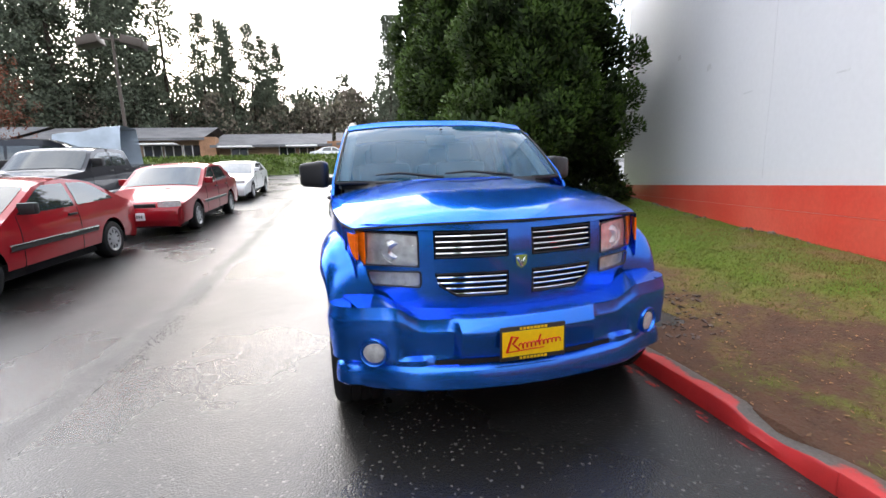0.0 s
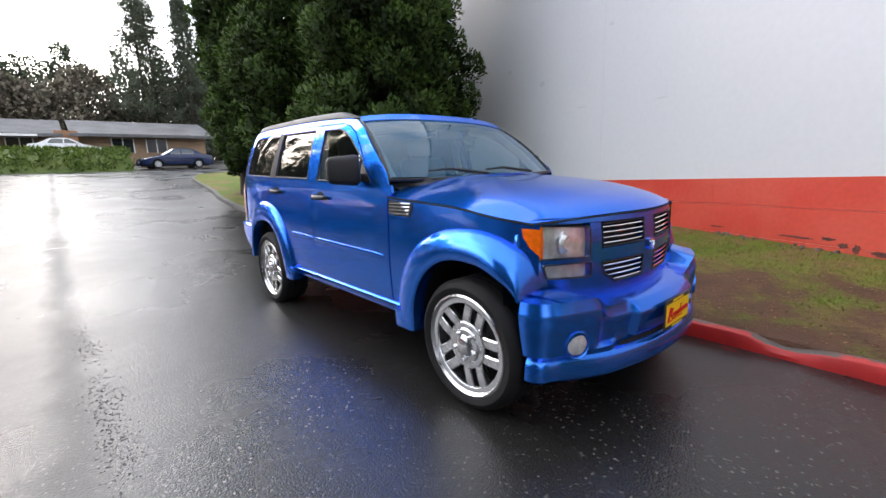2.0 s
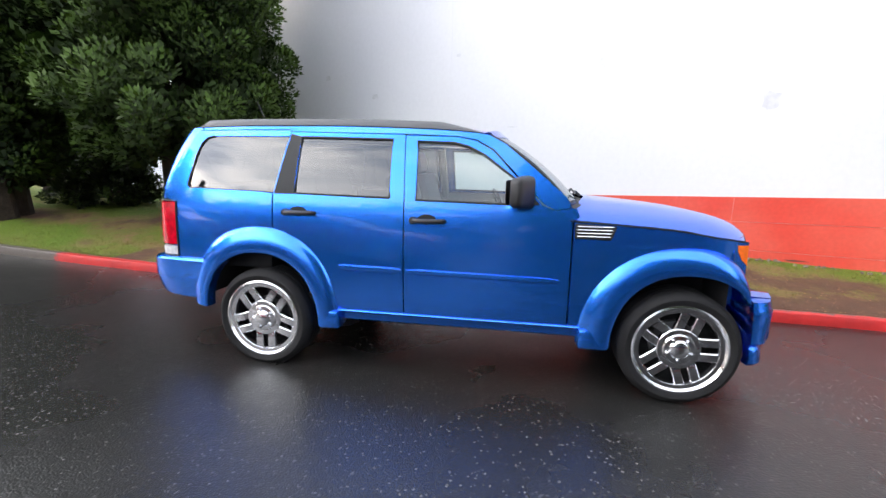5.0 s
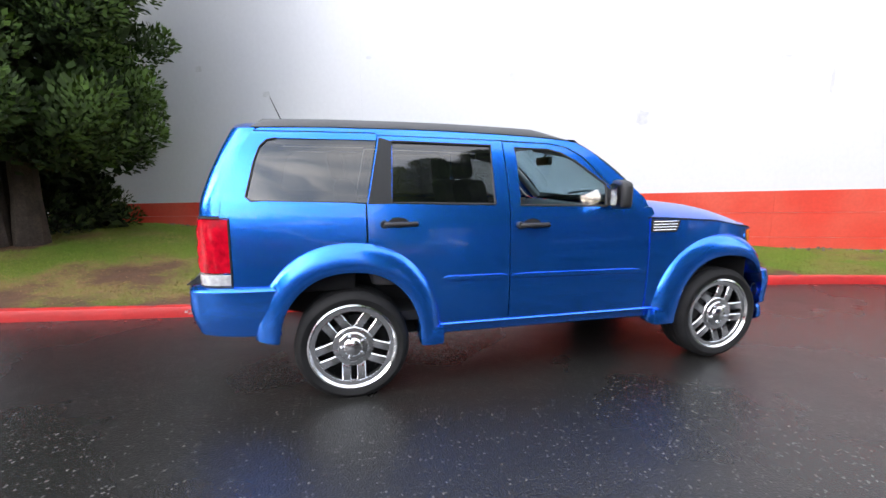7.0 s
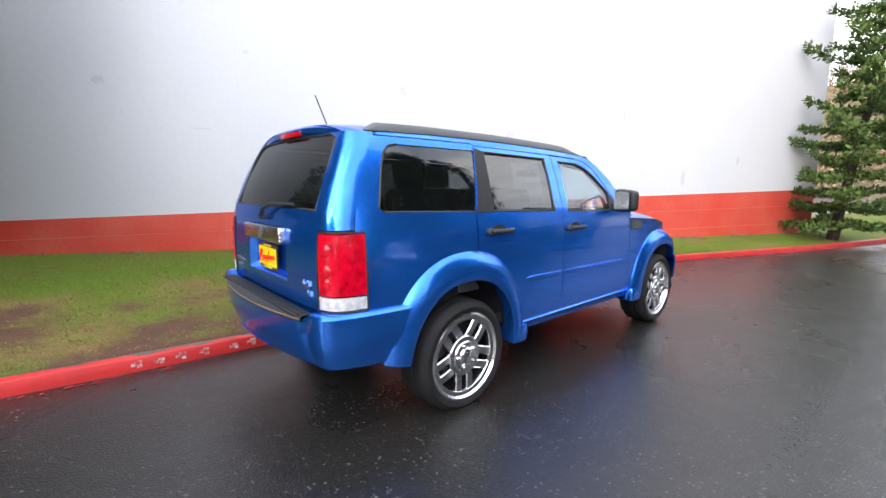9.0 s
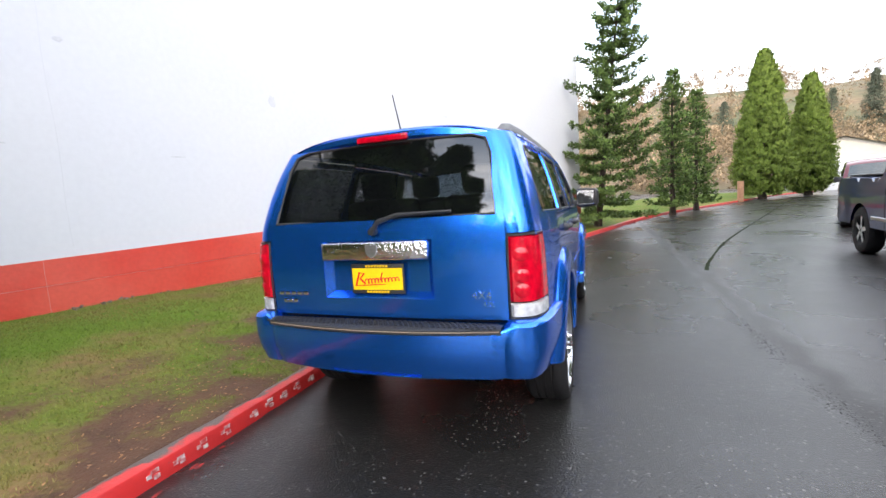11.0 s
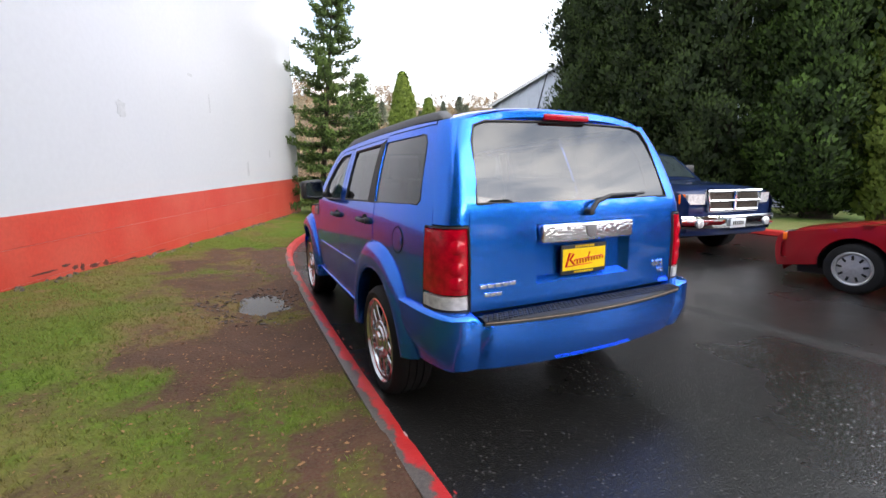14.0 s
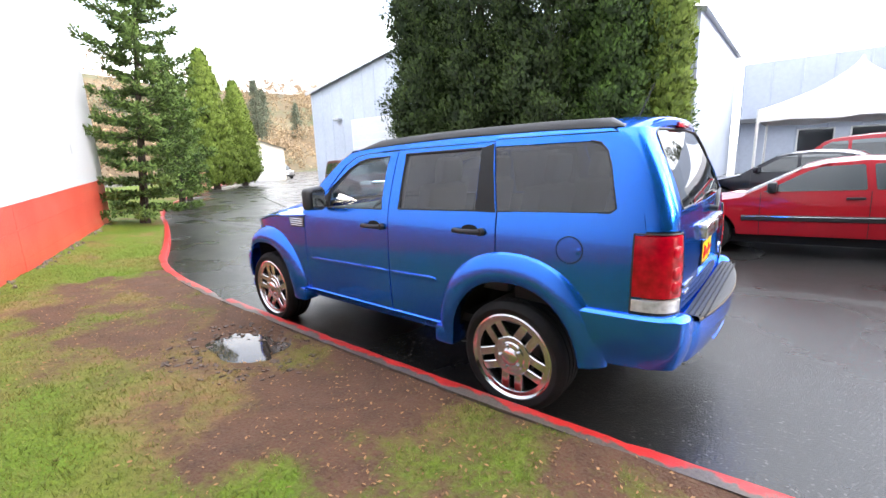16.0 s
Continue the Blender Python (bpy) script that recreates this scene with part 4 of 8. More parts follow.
    lathe(bm, [(0.0, 0.045), (0.017, 0.042), (0.02, 0.03), (0.02, 0.0)], 14, "x", Matrix.Translation((-0.005, gate_y(0, 1.24), 1.238)) @ pose(0, 0, 0, 0, 0, 90))
    part("rear_wiper", bm, BLACK_PLASTIC, gate, "black rear wiper")
    bm = bmesh.new()
    tube(bm, [(0.0, 1.80, 1.755), (0.0, 1.815, 1.80), (0.0, 1.90, 2.0)], [0.012, 0.005, 0.003], 6)
    part("aerial", bm, BLACK_PLASTIC, car, "thin black roof aerial")
    # filler flap on the kerb side
    bm = bmesh.new()
    cen = (1.735, 1.085)
    loop = [(side_x(y, z) + 0.001, y, z) for y, z in arc(cen[0], cen[1], 0.072, 0.072, 0, 360, 30)]
    tube(bm, loop, 0.0035, 5, False)
    part("filler_gap", bm, DARK, car)
    bm = bmesh.new()
    clipped(bm, [arc(cen[0], cen[1], 0.068, 0.068, 0, 360, 30)[:-1]], 0.05, lambda y, z: (side_x(y, z) + 0.003, y, z))
    cuboid(bm, side_x(1.79, 1.08), side_x(1.79, 1.08) + 0.006, 1.772, 1.796, 1.062, 1.10, 0.003)
    part("fuel_filler_flap", bm, BLUE, car, "round blue fuel filler flap")

    # rear bumper
    def plan_rear(t):
        if t < 0.8:
            x = 0.80 * t / 0.8
            return Vector((x, 2.405 - 0.17 * x * x)), Vector((-0.34 * x, -1)).normalized()
        k = (t - 0.8) / 0.2
        a, b, c = Vector((0.80, 2.296)), Vector((0.890, 2.255)), Vector((0.905, 1.80))
        p = a * (1 - k) ** 2 + b * 2 * k * (1 - k) + c * k * k
        d = (b - a) * (1 - k) + (c - b) * k
        return p, Vector((d.y, -d.x)).normalized()

    bm = bmesh.new()
    rows = []
    for t in [-v for v in ts[::-1]] + ts[1:]:
        s = 1 if t >= 0 else -1
        p, inward = plan_rear(abs(t))
        ax = abs(p.x)
        k = ease((ax - 0.672) / 0.05)
        zt = 0.758 + 0.034 * k
        reach = max(0.02, (p.y - 2.20) if abs(t) < 0.8 else 0.10 - 0.06 * (abs(t) - 0.8) / 0.2)
        low = 0.496 - 0.02 * ease((abs(t) - 0.8) / 0.2)
        row = []
        for d, z in ((reach, zt + 0.002), (0.04, zt), (0.014, zt - 0.006), (0.0, zt - 0.022), (0.0, 0.66), (0.01, 0.60), (0.03, 0.54), (0.045, low + 0.008), (0.06, low), (0.20 if abs(t) < 0.8 else 0.1, low - 0.008)):
            q = p + inward * (d + (0.016 if abs(ax - 0.68) < 0.012 and z < 0.74 else 0))
            row.append((s * q.x, q.y, z))
        rows.append(row)
    grid(bm, rows)
    rb = part("rear_bumper", bm, BLUE, car)
    bm = bmesh.new()
    rows = []
    for x in np.linspace(-0.668, 0.668, 33):
        y = 2.405 - 0.17 * x * x
        rows.append([(x, 2.262, 0.765), (x, y - 0.05, 0.772), (x, y - 0.006, 0.770), (x, y + 0.006, 0.762), (x, y + 0.007, 0.742), (x, y - 0.004, 0.735)])
    grid(bm, rows)
    pad = part("step_pad", bm, PAD, rb, "black ribbed step pad")
    bm = bmesh.new()
    tube(bm, [(x, 2.405 - 0.17 * x * x + 0.006, 0.754) for x in np.linspace(-0.66, 0.66, 25)], 0.0035, 5)
    part("pad_edge", bm, material("tan_rubber_edge", (0.24, 0.19, 0.14), 0.6, fine=0.2, fine_scale=60), pad, "worn tan edge line")
    bm = bmesh.new()
    for i in range(46):
        for j in range(4):
            x = -0.64 + 0.0284 * i + (0.0142 if j % 2 else 0)
            cuboid(bm, x - 0.009, x + 0.009, 2.285 + 0.024 * j - 0.0035, 2.285 + 0.024 * j + 0.0035, 0.768, 0.7765)
    part("tread_ribs", bm, PAD, pad, smooth=False)
    bm = bmesh.new()
    tube(bm, [(x, 2.405 - 0.17 * x * x - 0.035, 0.512) for x in np.linspace(-0.26, 0.26, 9)], 0.004, 6)
    part("bumper_crease", bm, BLUE, rb)

    # underbody, floor, dashboard, steering wheel
    bm = bmesh.new()
    cuboid(bm, -0.50, 0.50, -1.75, 1.6, 0.30, 0.46)
    cuboid(bm, -0.80, 0.80, -0.86, 0.86, 0.40, 0.52)
    cuboid(bm, -0.78, 0.78, 1.86, 2.20, 0.52, 0.70)
    cuboid(bm, -0.44, 0.44, -1.70, -1.62, 0.42, 0.95)
    cuboid(bm, -0.78, 0.78, -0.95, -0.80, 0.45, 1.13)
    cuboid(bm, -0.48, 0.48, -1.62, -0.9, 0.60, 0.95)
    tube(bm, [(-0.75, -WB, 0.375), (0.75, -WB, 0.375)], 0.05, 8)
    tube(bm, [(-0.75, WB, 0.375), (0.75, WB, 0.375)], 0.06, 8)
    part("underbody", bm, DARK, car, smooth=False)
    bm = bmesh.new()
    cuboid(bm, -0.79, 0.79, 1.35, 2.18, 0.72, 0.90, 0.02)
    cuboid(bm, -0.80, 0.80, -0.80, 1.40, 0.50, 0.56)
    part("cabin_floor", bm, DARK, car)
    bm = bmesh.new()
    rows = [[(x, y, z) for x in np.linspace(-0.78, 0.78, 9)] for y, z in ((-0.82, 1.16), (-0.60, 1.205), (-0.42, 1.19), (-0.34, 1.13), (-0.33, 1.02), (-0.42, 0.85), (-0.45, 0.60))]
    grid(bm, rows)
    part("dashboard", bm, GREY_PLASTIC, car)
    bm = bmesh.new()
    wm = Matrix.Translation((0.38, -0.22, 1.10)) @ pose(0, 0, 0, 65, 0, 0)
    tube(bm, [wm @ Vector((0.185 * math.cos(a), 0.185 * math.sin(a), 0)) for a in np.linspace(0, 2 * math.pi, 29)], 0.014, 8, False)
    for a in (0, 180, 270):
        tube(bm, [wm @ Vector((0, 0, -0.02)), wm @ Vector((0.18 * math.cos(radians(a)), 0.18 * math.sin(radians(a)), 0))], 0.018, 6)
    part("steering_wheel", bm, BLACK_PLASTIC, car)
    bm = bmesh.new()
    cuboid(bm, -0.12, 0.12, -0.02, 0.02, -0.035, 0.035, 0.012, Matrix.Translation((0, -0.30, 1.56)))
    tube(bm, [(0, -0.30, 1.58), (0, -0.33, 1.64)], 0.01, 6)
    part("inside_mirror", bm, BLACK_PLASTIC, car)
    bm = bmesh.new()
    grid(bm, [[(u * 0.60, y, roof_z(y) - 0.06 - 0.02 * u * u) for u in np.linspace(-1, 1, 7)] for y in np.linspace(-0.15, 1.95, 9)])
    part("headliner", bm, SEAT_LIGHT, car)

    # wheels
    wheel = build_wheel(car, 0.354, 0.270, 5)
    for s in (-1, 1):
        for y in (-WB, WB):
            m = pose(s * 0.885, y + (0.016 if s < 0 and y < 0 else 0), 0.391 if s < 0 and y < 0 else 0.380, 0, 0, 180 if s < 0 else 0) @ pose(0, 0, 0, {-1: 19, 1: 43}[s] if y < 0 else 0)
            if wheel.get("set"):
                o = copy_thing(wheel, m)
            else:
                wheel.matrix_basis = m
                wheel["set"] = 1
    del wheel["set"]
    for c in car.children:
        if "set" in c:
            del c["set"]
    return car


def number_plate(parent, m):
    """A yellow dealer plate in a dark frame; its lettering is plain red strokes."""
    bm = bmesh.new()
    cuboid(bm, -0.156, 0.156, -0.079, 0.079, -0.004, 0.006, 0.003)
    plate = part("dealer_plate", bm, PLATE_DARK, parent, "yellow dealer plate in a black frame")
    plate.matrix_basis = m
    bm = bmesh.new()
    cuboid(bm, -0.148, 0.148, -0.058, 0.058, 0.004, 0.008, 0.001)
    for k in range(8):
        cuboid(bm, -0.066 + 0.017 * k, -0.054 + 0.017 * k, 0.063, 0.074, 0.004, 0.008)
        cuboid(bm, -0.066 + 0.017 * k, -0.054 + 0.017 * k, -0.074, -0.063, 0.004, 0.008)
    face = part("plate_face", bm, YELLOW, plate, "bright yellow plate", smooth=False)
    bm = bmesh.new()
    tube(bm, [(-0.128, -0.036, 0.010), (-0.104, 0.036, 0.010), (-0.076, 0.030, 0.010), (-0.100, 0.002, 0.010), (-0.070, -0.026, 0.010)], 0.0055, 5)
    tube(bm, [(-0.066 + 0.196 * t - 0.006 * math.cos(t * 62), -0.012 + 0.014 * t + 0.014 * math.sin(t * 62) * (1 - 0.3 * t), 0.010) for t in np.linspace(0, 1, 70)], 0.0033, 5)
    tube(bm, [(0.020, -0.004, 0.010), (0.034, 0.034, 0.010)], 0.0036, 5)
    tube(bm, [(-0.13, -0.036, 0.010), (-0.02, -0.030, 0.010), (0.05, -0.028, 0.010)], 0.0025, 5)
    part("plate_script", bm, PLATE_RED, face, "red script strokes")
    return plate


def build_wheel(parent, tyre_r, rim_r, spokes, mat=None, offset=0.0):
    """A wheel that faces +x, its outer face near x = 0."""
    mat = mat or CHROME_RIM
    w = new("wheel")
    w.parent = parent
    bm = bmesh.new()
    prof = [(rim_r - 0.012, -0.03), (rim_r + 0.004, 0.008), (rim_r + 0.018, 0.016), ((rim_r + tyre_r) / 2, 0.022), (tyre_r - 0.022, 0.012), (tyre_r - 0.006, -0.012)]
    for k in range(4):
        y0 = -0.022 - 0.048 * k
        prof += [(tyre_r, y0), (tyre_r, y0 - 0.036), (tyre_r - 0.008, y0 - 0.038), (tyre_r - 0.008, y0 - 0.046)]
    prof += [(tyre_r - 0.01, -0.215), (tyre_r - 0.03, -0.235), (rim_r, -0.23)]
    lathe(bm, prof, 64, "x")
    part("tyre", bm, RUBBER, w, "black rubber tyre")
    bm = bmesh.new()
    lathe(bm, [(rim_r + 0.004, 0.004), (rim_r + 0.006, 0.012), (rim_r - 0.004, 0.016), (rim_r - 0.012, 0.006), (rim_r - 0.016, 0.001), (rim_r - 0.040, -0.0005), (rim_r - 0.045, -0.008), (rim_r - 0.047, -0.04), (rim_r - 0.048, -0.12), (rim_r - 0.050, -0.20)], 64, "x")
    rim = part("rim", bm, mat, w, "polished chrome rim")
    # dark-coloured brake disc and a dark sheet imitate the shade behind the spokes
    bm = bmesh.new()
    lathe(bm, [(0.0, -0.12), (0.135, -0.12), (0.14, -0.135), (0.141, -0.15)], 40, "x")
    part("brake_disc", bm, GREY_PLASTIC, w)
    bm = bmesh.new()
    lathe(bm, [(rim_r - 0.03, -0.16), (0.02, -0.165)], 32, "x")
    part("inner_shade", bm, DARK, w)
    k = rim_r / 0.296
    for i in range(spokes):
        bm = bmesh.new()
        turn = pose(0, 0, 0, -90 + 360 / spokes * i)
        for o in (-1, 1):
            rows = []
            for r, half, mid, depth in ((0.10, 0.029, 0.050, -0.014), (0.136, 0.030, 0.050, 0.0), (0.18, 0.030, 0.050, 0.003), (0.232, 0.031, 0.0505, 0.003), (0.250, 0.036, 0.053, 0.001), (0.262, 0.042, 0.056, -0.002)):
                c = o * mid * k
                h = half * k
                x = depth - 0.006
                rows.append([(x - 0.035, r * k, c - h), (x - 0.006, r * k, c - h), (x, r * k, c - h + 0.006), (x, r * k, c + h - 0.006), (x - 0.006, r * k, c + h), (x - 0.035, r * k, c + h)])
            grid(bm, [[turn @ Vector((p[0], p[1], p[2])) for p in row] for row in rows])
        for r0, r1 in ((0.100, 0.126), (0.240, 0.264)):
            cuboid(bm, -0.04, -0.002, r0 * k, r1 * k, -0.024 * k, 0.024 * k, 0.004, turn)
        part("spoke", bm, mat, rim)
    bm = bmesh.new()
    lathe(bm, [(0.0, 0.026), (0.05 * k, 0.024), (0.058 * k, 0.018), (0.066 * k, 0.010), (0.096 * k, 0.006), (0.104 * k, -0.002), (0.134 * k, -0.0035), (0.140 * k, -0.009), (0.140 * k, -0.04)], 36, "x")
    hub = part("hub", bm, mat, rim)
    for i in range(5):
        bm = bmesh.new()
        a = 2 * math.pi * i / 5 + 0.6
        rn = 0.078 * k
        lathe(bm, [(0.0, 0.034), (0.008, 0.033), (0.011, 0.024), (0.012, 0.0)], 8, "x", Matrix.Translation((-0.006, rn * math.cos(a), rn * math.sin(a))))
        part("wheel_nut", bm, mat, w)
    return w


# ---- ground, kerb, lawn, wall ----
def rise(y):
    """The car park climbs towards +y."""
    return 0.036 + 0.056 * math.log(1 + math.exp(min((y - 2.5) * 1.2, 60))) / 1.2


def asphalt_material():
    m = bpy.data.materials.new("wet_asphalt")
    m.use_nodes = True
    n, l = m.node_tree.nodes, m.node_tree.links
    p = n["Principled BSDF"]
    co = n.new("ShaderNodeTexCoord").outputs["Object"]

    def tex(sc, detail=5, kind="ShaderNodeTexNoise"):
        t = n.new(kind)
        t.inputs["Scale"].default_value = sc
        if kind.endswith("Noise"):
            t.inputs["Detail"].default_value = detail
        l.new(co, t.inputs["Vector"])
        return t

    def rng(src, a, b, c, d):
        r = n.new("ShaderNodeMapRange")
        for i, v in enumerate((a, b, c, d)):
            r.inputs[i + 1].default_value = v
        l.new(src, r.inputs[0])
        return r.outputs[0]

    def mix(fac, a, b):
        x = n.new("ShaderNodeMix")
        x.data_type = "RGBA"
        l.new(fac, x.inputs[0])
        for s, v in ((6, a), (7, b)):
            if isinstance(v, tuple):
                x.inputs[s].default_value = (*v, 1)
            else:
                l.new(v, x.inputs[s])
        return x.outputs[2]

    stone = tex(92, kind="ShaderNodeTexVoronoi")
    stone.inputs["Randomness"].default_value = 1.0
    tone = n.new("ShaderNodeSeparateColor")
    l.new(stone.outputs["Color"], tone.inputs[0])
    speck = rng(tone.outputs[0], 0.957, 1.0, 0, 1)
    base = mix(rng(tex(55, 6).outputs["Fac"], 0.35, 0.7, 0, 1), (0.009, 0.0087, 0.0082), (0.022, 0.0214, 0.0204))
    base = mix(rng(tex(0.35, 5).outputs["Fac"], 0.38, 0.66, 0, 1), base, (0.014, 0.0136, 0.013))
    base = mix(speck, base, (0.10, 0.097, 0.092))
    l.new(base, p.inputs["Base Color"])
    wet = rng(tex(0.55, 6).outputs["Fac"], 0.35, 0.65, 0.0, 1.0)
    damp = n.new("ShaderNodeMath")
    damp.operation = "MULTIPLY_ADD"
    l.new(wet, damp.inputs[0])
    damp.inputs[1].default_value = 0.12
    damp.inputs[2].default_value = 0.23
    # a rougher worn strip along the paving joint
    cut = n.new("ShaderNodeSeparateXYZ")
    l.new(co, cut.inputs[0])
    off = n.new("ShaderNodeMath")
    off.operation = "MULTIPLY_ADD"
    l.new(tex(2.2, 4).outputs["Fac"], off.inputs[0])
    off.inputs[1].default_value = 0.28
    l.new(cut.outputs[0], off.inputs[2])
    gone = n.new("ShaderNodeMath")
    gone.operation = "ADD"
    l.new(off.outputs[0], gone.inputs[0])
    gone.inputs[1].default_value = 2.36
    side = n.new("ShaderNodeMath")
    side.operation = "ABSOLUTE"
    l.new(gone.outputs[0], side.inputs[0])
    worn = n.new("ShaderNodeMath")
    worn.operation = "MULTIPLY_ADD"
    l.new(rng(side.outputs[0], 0.03, 0.16, 1.0, 0.0), worn.inputs[0])
    worn.inputs[1].default_value = 0.16
    l.new(damp.outputs[0], worn.inputs[2])
    l.new(worn.outputs[0], p.inputs["Roughness"])
    p.inputs["Specular IOR Level"].default_value = 0.50
    bump = n.new("ShaderNodeBump")
    bump.inputs["Strength"].default_value = 0.34
    bump.inputs["Distance"].default_value = 0.004
    add = n.new("ShaderNodeMath")
    add.operation = "ADD"
    l.new(tex(140, 4).outputs["Fac"], add.inputs[0])
    l.new(rng(stone.outputs["Distance"], 0.0, 0.9, 1.0, 0.0), add.inputs[1])
    l.new(add.outputs[0], bump.inputs["Height"])
    wave = n.new("ShaderNodeBump")
    wave.inputs["Strength"].default_value = 0.25
    wave.inputs["Distance"].default_value = 0.02
    l.new(tex(3.5, 3).outputs["Fac"], wave.inputs["Height"])
    l.new(wave.outputs["Normal"], bump.inputs["Normal"])
    l.new(bump.outputs["Normal"], p.inputs["Normal"])
    return m


ASPHALT = asphalt_material()
bm = bmesh.new()
xs = sorted(set([-900, -400, -200, -120, -80, -60] + list(range(-50, 51, 4)) + [60, 80, 120, 200, 400, 900]))
ys = [-900, -400, -200, -120, -90, -70] + list(np.arange(-60, 0, 4.0)) + list(np.arange(0, 12, 0.5)) + list(np.arange(12, 60, 4.0)) + [70, 90, 120, 200, 400, 900]
grid(bm, [[(x, y, rise(min(y, 110))) for x in xs] for y in ys])
ground = part("ground", bm, ASPHALT, None)
tagged(ground, "dark wet asphalt car park with fine stone specks", "ground", kind="structure")

# patched seams and the worn pale lane line
SEAM = material("tar_seam", (0.009, 0.009, 0.010), 0.5, fine=0.2, fine_scale=50)
WORN = material("worn_white_line", (0.20, 0.20, 0.19), 0.4, vary=0.8, scale=7, second=(0.035, 0.035, 0.036), fine=0.3, fine_scale=40)


ROUGH_BITS = material("rough_joint_bits", (0.012, 0.012, 0.011), 0.36, island=0.6, spec=0.5)


def ribbon(name, pts, width, mat, label, lift=0.004):
    bm = bmesh.new()
    rows = []
    rnd = random.Random(len(pts) + int(width * 1000))
    for i, (x, y) in enumerate(pts):
        a, b = Vector(pts[max(i - 1, 0)]), Vector(pts[min(i + 1, len(pts) - 1)])
        d = (b - a).normalized()
        w = width * rnd.uniform(0.7, 1.2) / 2
        rows.append([(x - d.y * w, y + d.x * w, rise(y + d.x * w) + lift), (x + d.y * w, y - d.x * w, rise(y - d.x * w) + lift)])
    grid(bm, rows)
    return tagged(part(name, bm, mat, None), label, name.replace("_", " "), kind="structure")


def wander(a, b, n, amp, seed):
    rnd = random.Random(seed)
    out = []
    off = 0.0
    for i in range(n + 1):
        t = i / n
        off = off * 0.7 + rnd.uniform(-amp, amp)
        x, y = a[0] + (b[0] - a[0]) * t, a[1] + (b[1] - a[1]) * t
        out.append((x + off, y + off * 0.3))
    return out


ribbon("tar_seam", wander((-0.45, 6.3), (1.0, 6.55), 14, 0.02, 1), 0.045, SEAM, "black tar seam across the asphalt")
ribbon("worn_line", wander((-3.2, 6.1), (0.2, 6.05), 20, 0.015, 4), 0.07, WORN, "thin worn pale bay line on the asphalt")

# kerb
KERB_PTS = [(-18, -41), (-14.2, -36.5), (-11, -31), (-7.4, -24.5), (-4.1, -18.5), (-2.35, -14.2), (-1.45, -11.2), (-0.75, -9.0), (-0.02, -6.9), (0.5, -5.5), (0.80, -4.2), (0.93, -2.8), (0.97, -1.0), (0.98, 1.0), (0.965, 3.5), (0.95, 6.0), (1.02, 9.0), (1.25, 11.5), (1.6, 13.6), (2.0, 17), (2.5, 20.5), (3.5, 23.5), (5.5, 25.2), (9, 26)]


def dense(points, step):
    """Evenly spaced points on a smooth line through points."""
    pts = [Vector(p) for p in points]
    fine = []
    for i in range(len(pts) - 1):
        p0, p1, p2, p3 = pts[max(i - 1, 0)], pts[i], pts[i + 1], pts[min(i + 2, len(pts) - 1)]
        for k in range(24):
            t = k / 24
            fine.append(0.5 * ((2 * p1) + (p2 - p0) * t + (2 * p0 - 5 * p1 + 4 * p2 - p3) * t * t + (3 * p1 - p0 - 3 * p2 + p3) * t ** 3))
    fine.append(pts[-1])
    out, left = [fine[0]], step
    for a, b in zip(fine, fine[1:]):
        d = (b - a).length
        while d >= left:
            a = a + (b - a) * (left / d)
            out.append(a.copy())
            d = (b - a).length
            left = step
        left -= d
    return out


KERB = dense(KERB_PTS, 0.10)
MOSS_SEAM = material("mossy_crack", (0.008, 0.011, 0.007), 0.9, spec=0.08, vary=0.5, scale=9, second=(0.022, 0.032, 0.012), fine=0.4, fine_scale=40, bump=0.6, bump_scale=50)
ribbon("crack", [tuple(p) for p in dense([(-2.62, -3.3), (-2.92, -4.45), (-3.91, -7.46), (-6.27, -13.46), (-11.5, -26.5), (-18.6, -43.7)], 0.16)], 0.055, MOSS_SEAM, "dark mossy crack curving along the drive")
# small dark bits added to stand in for rough asphalt along the open paving joint
rnd = random.Random(33)
bm_v, bm_f = [], []
for _ in range(1700):
    y = rnd.uniform(-1.55, 1.95)
    body = min(1.0, (y + 1.6) * 1.6, (2.0 - y) * 1.6) * (0.55 + 0.45 * math.sin(y * 5.1 + 1.0) * math.sin(y * 2.3))
    if rnd.random() > body:
        continue
    x = -2.335 - 0.06 * max(0.0, y - 0.6) + rnd.gauss(0, 0.032 + 0.02 * body)
    r, h, a = rnd.uniform(0.003, 0.010), rnd.uniform(0.002, 0.005), rnd.uniform(0, 6.283)
    z, i = rise(y), len(bm_v)
    bm_v += [(x + r * math.cos(a + 1.571 * q), y + r * 0.7 * math.sin(a + 1.571 * q), z) for q in range(4)] + [(x, y, z + h)]
    bm_f += [(i + q, i + (q + 1) % 4, i + 4) for q in range(4)]
me = bpy.data.meshes.new("chippings")
me.from_pydata(bm_v, [], bm_f)
me.materials.append(ROUGH_BITS)
tagged(new("chippings", me), "dark stone bits added to stand in for rough asphalt along the joint", "chippings", kind="stuff")
KERB_X = curve([(p.y, p.x) for p in KERB if p.y < 24.0])


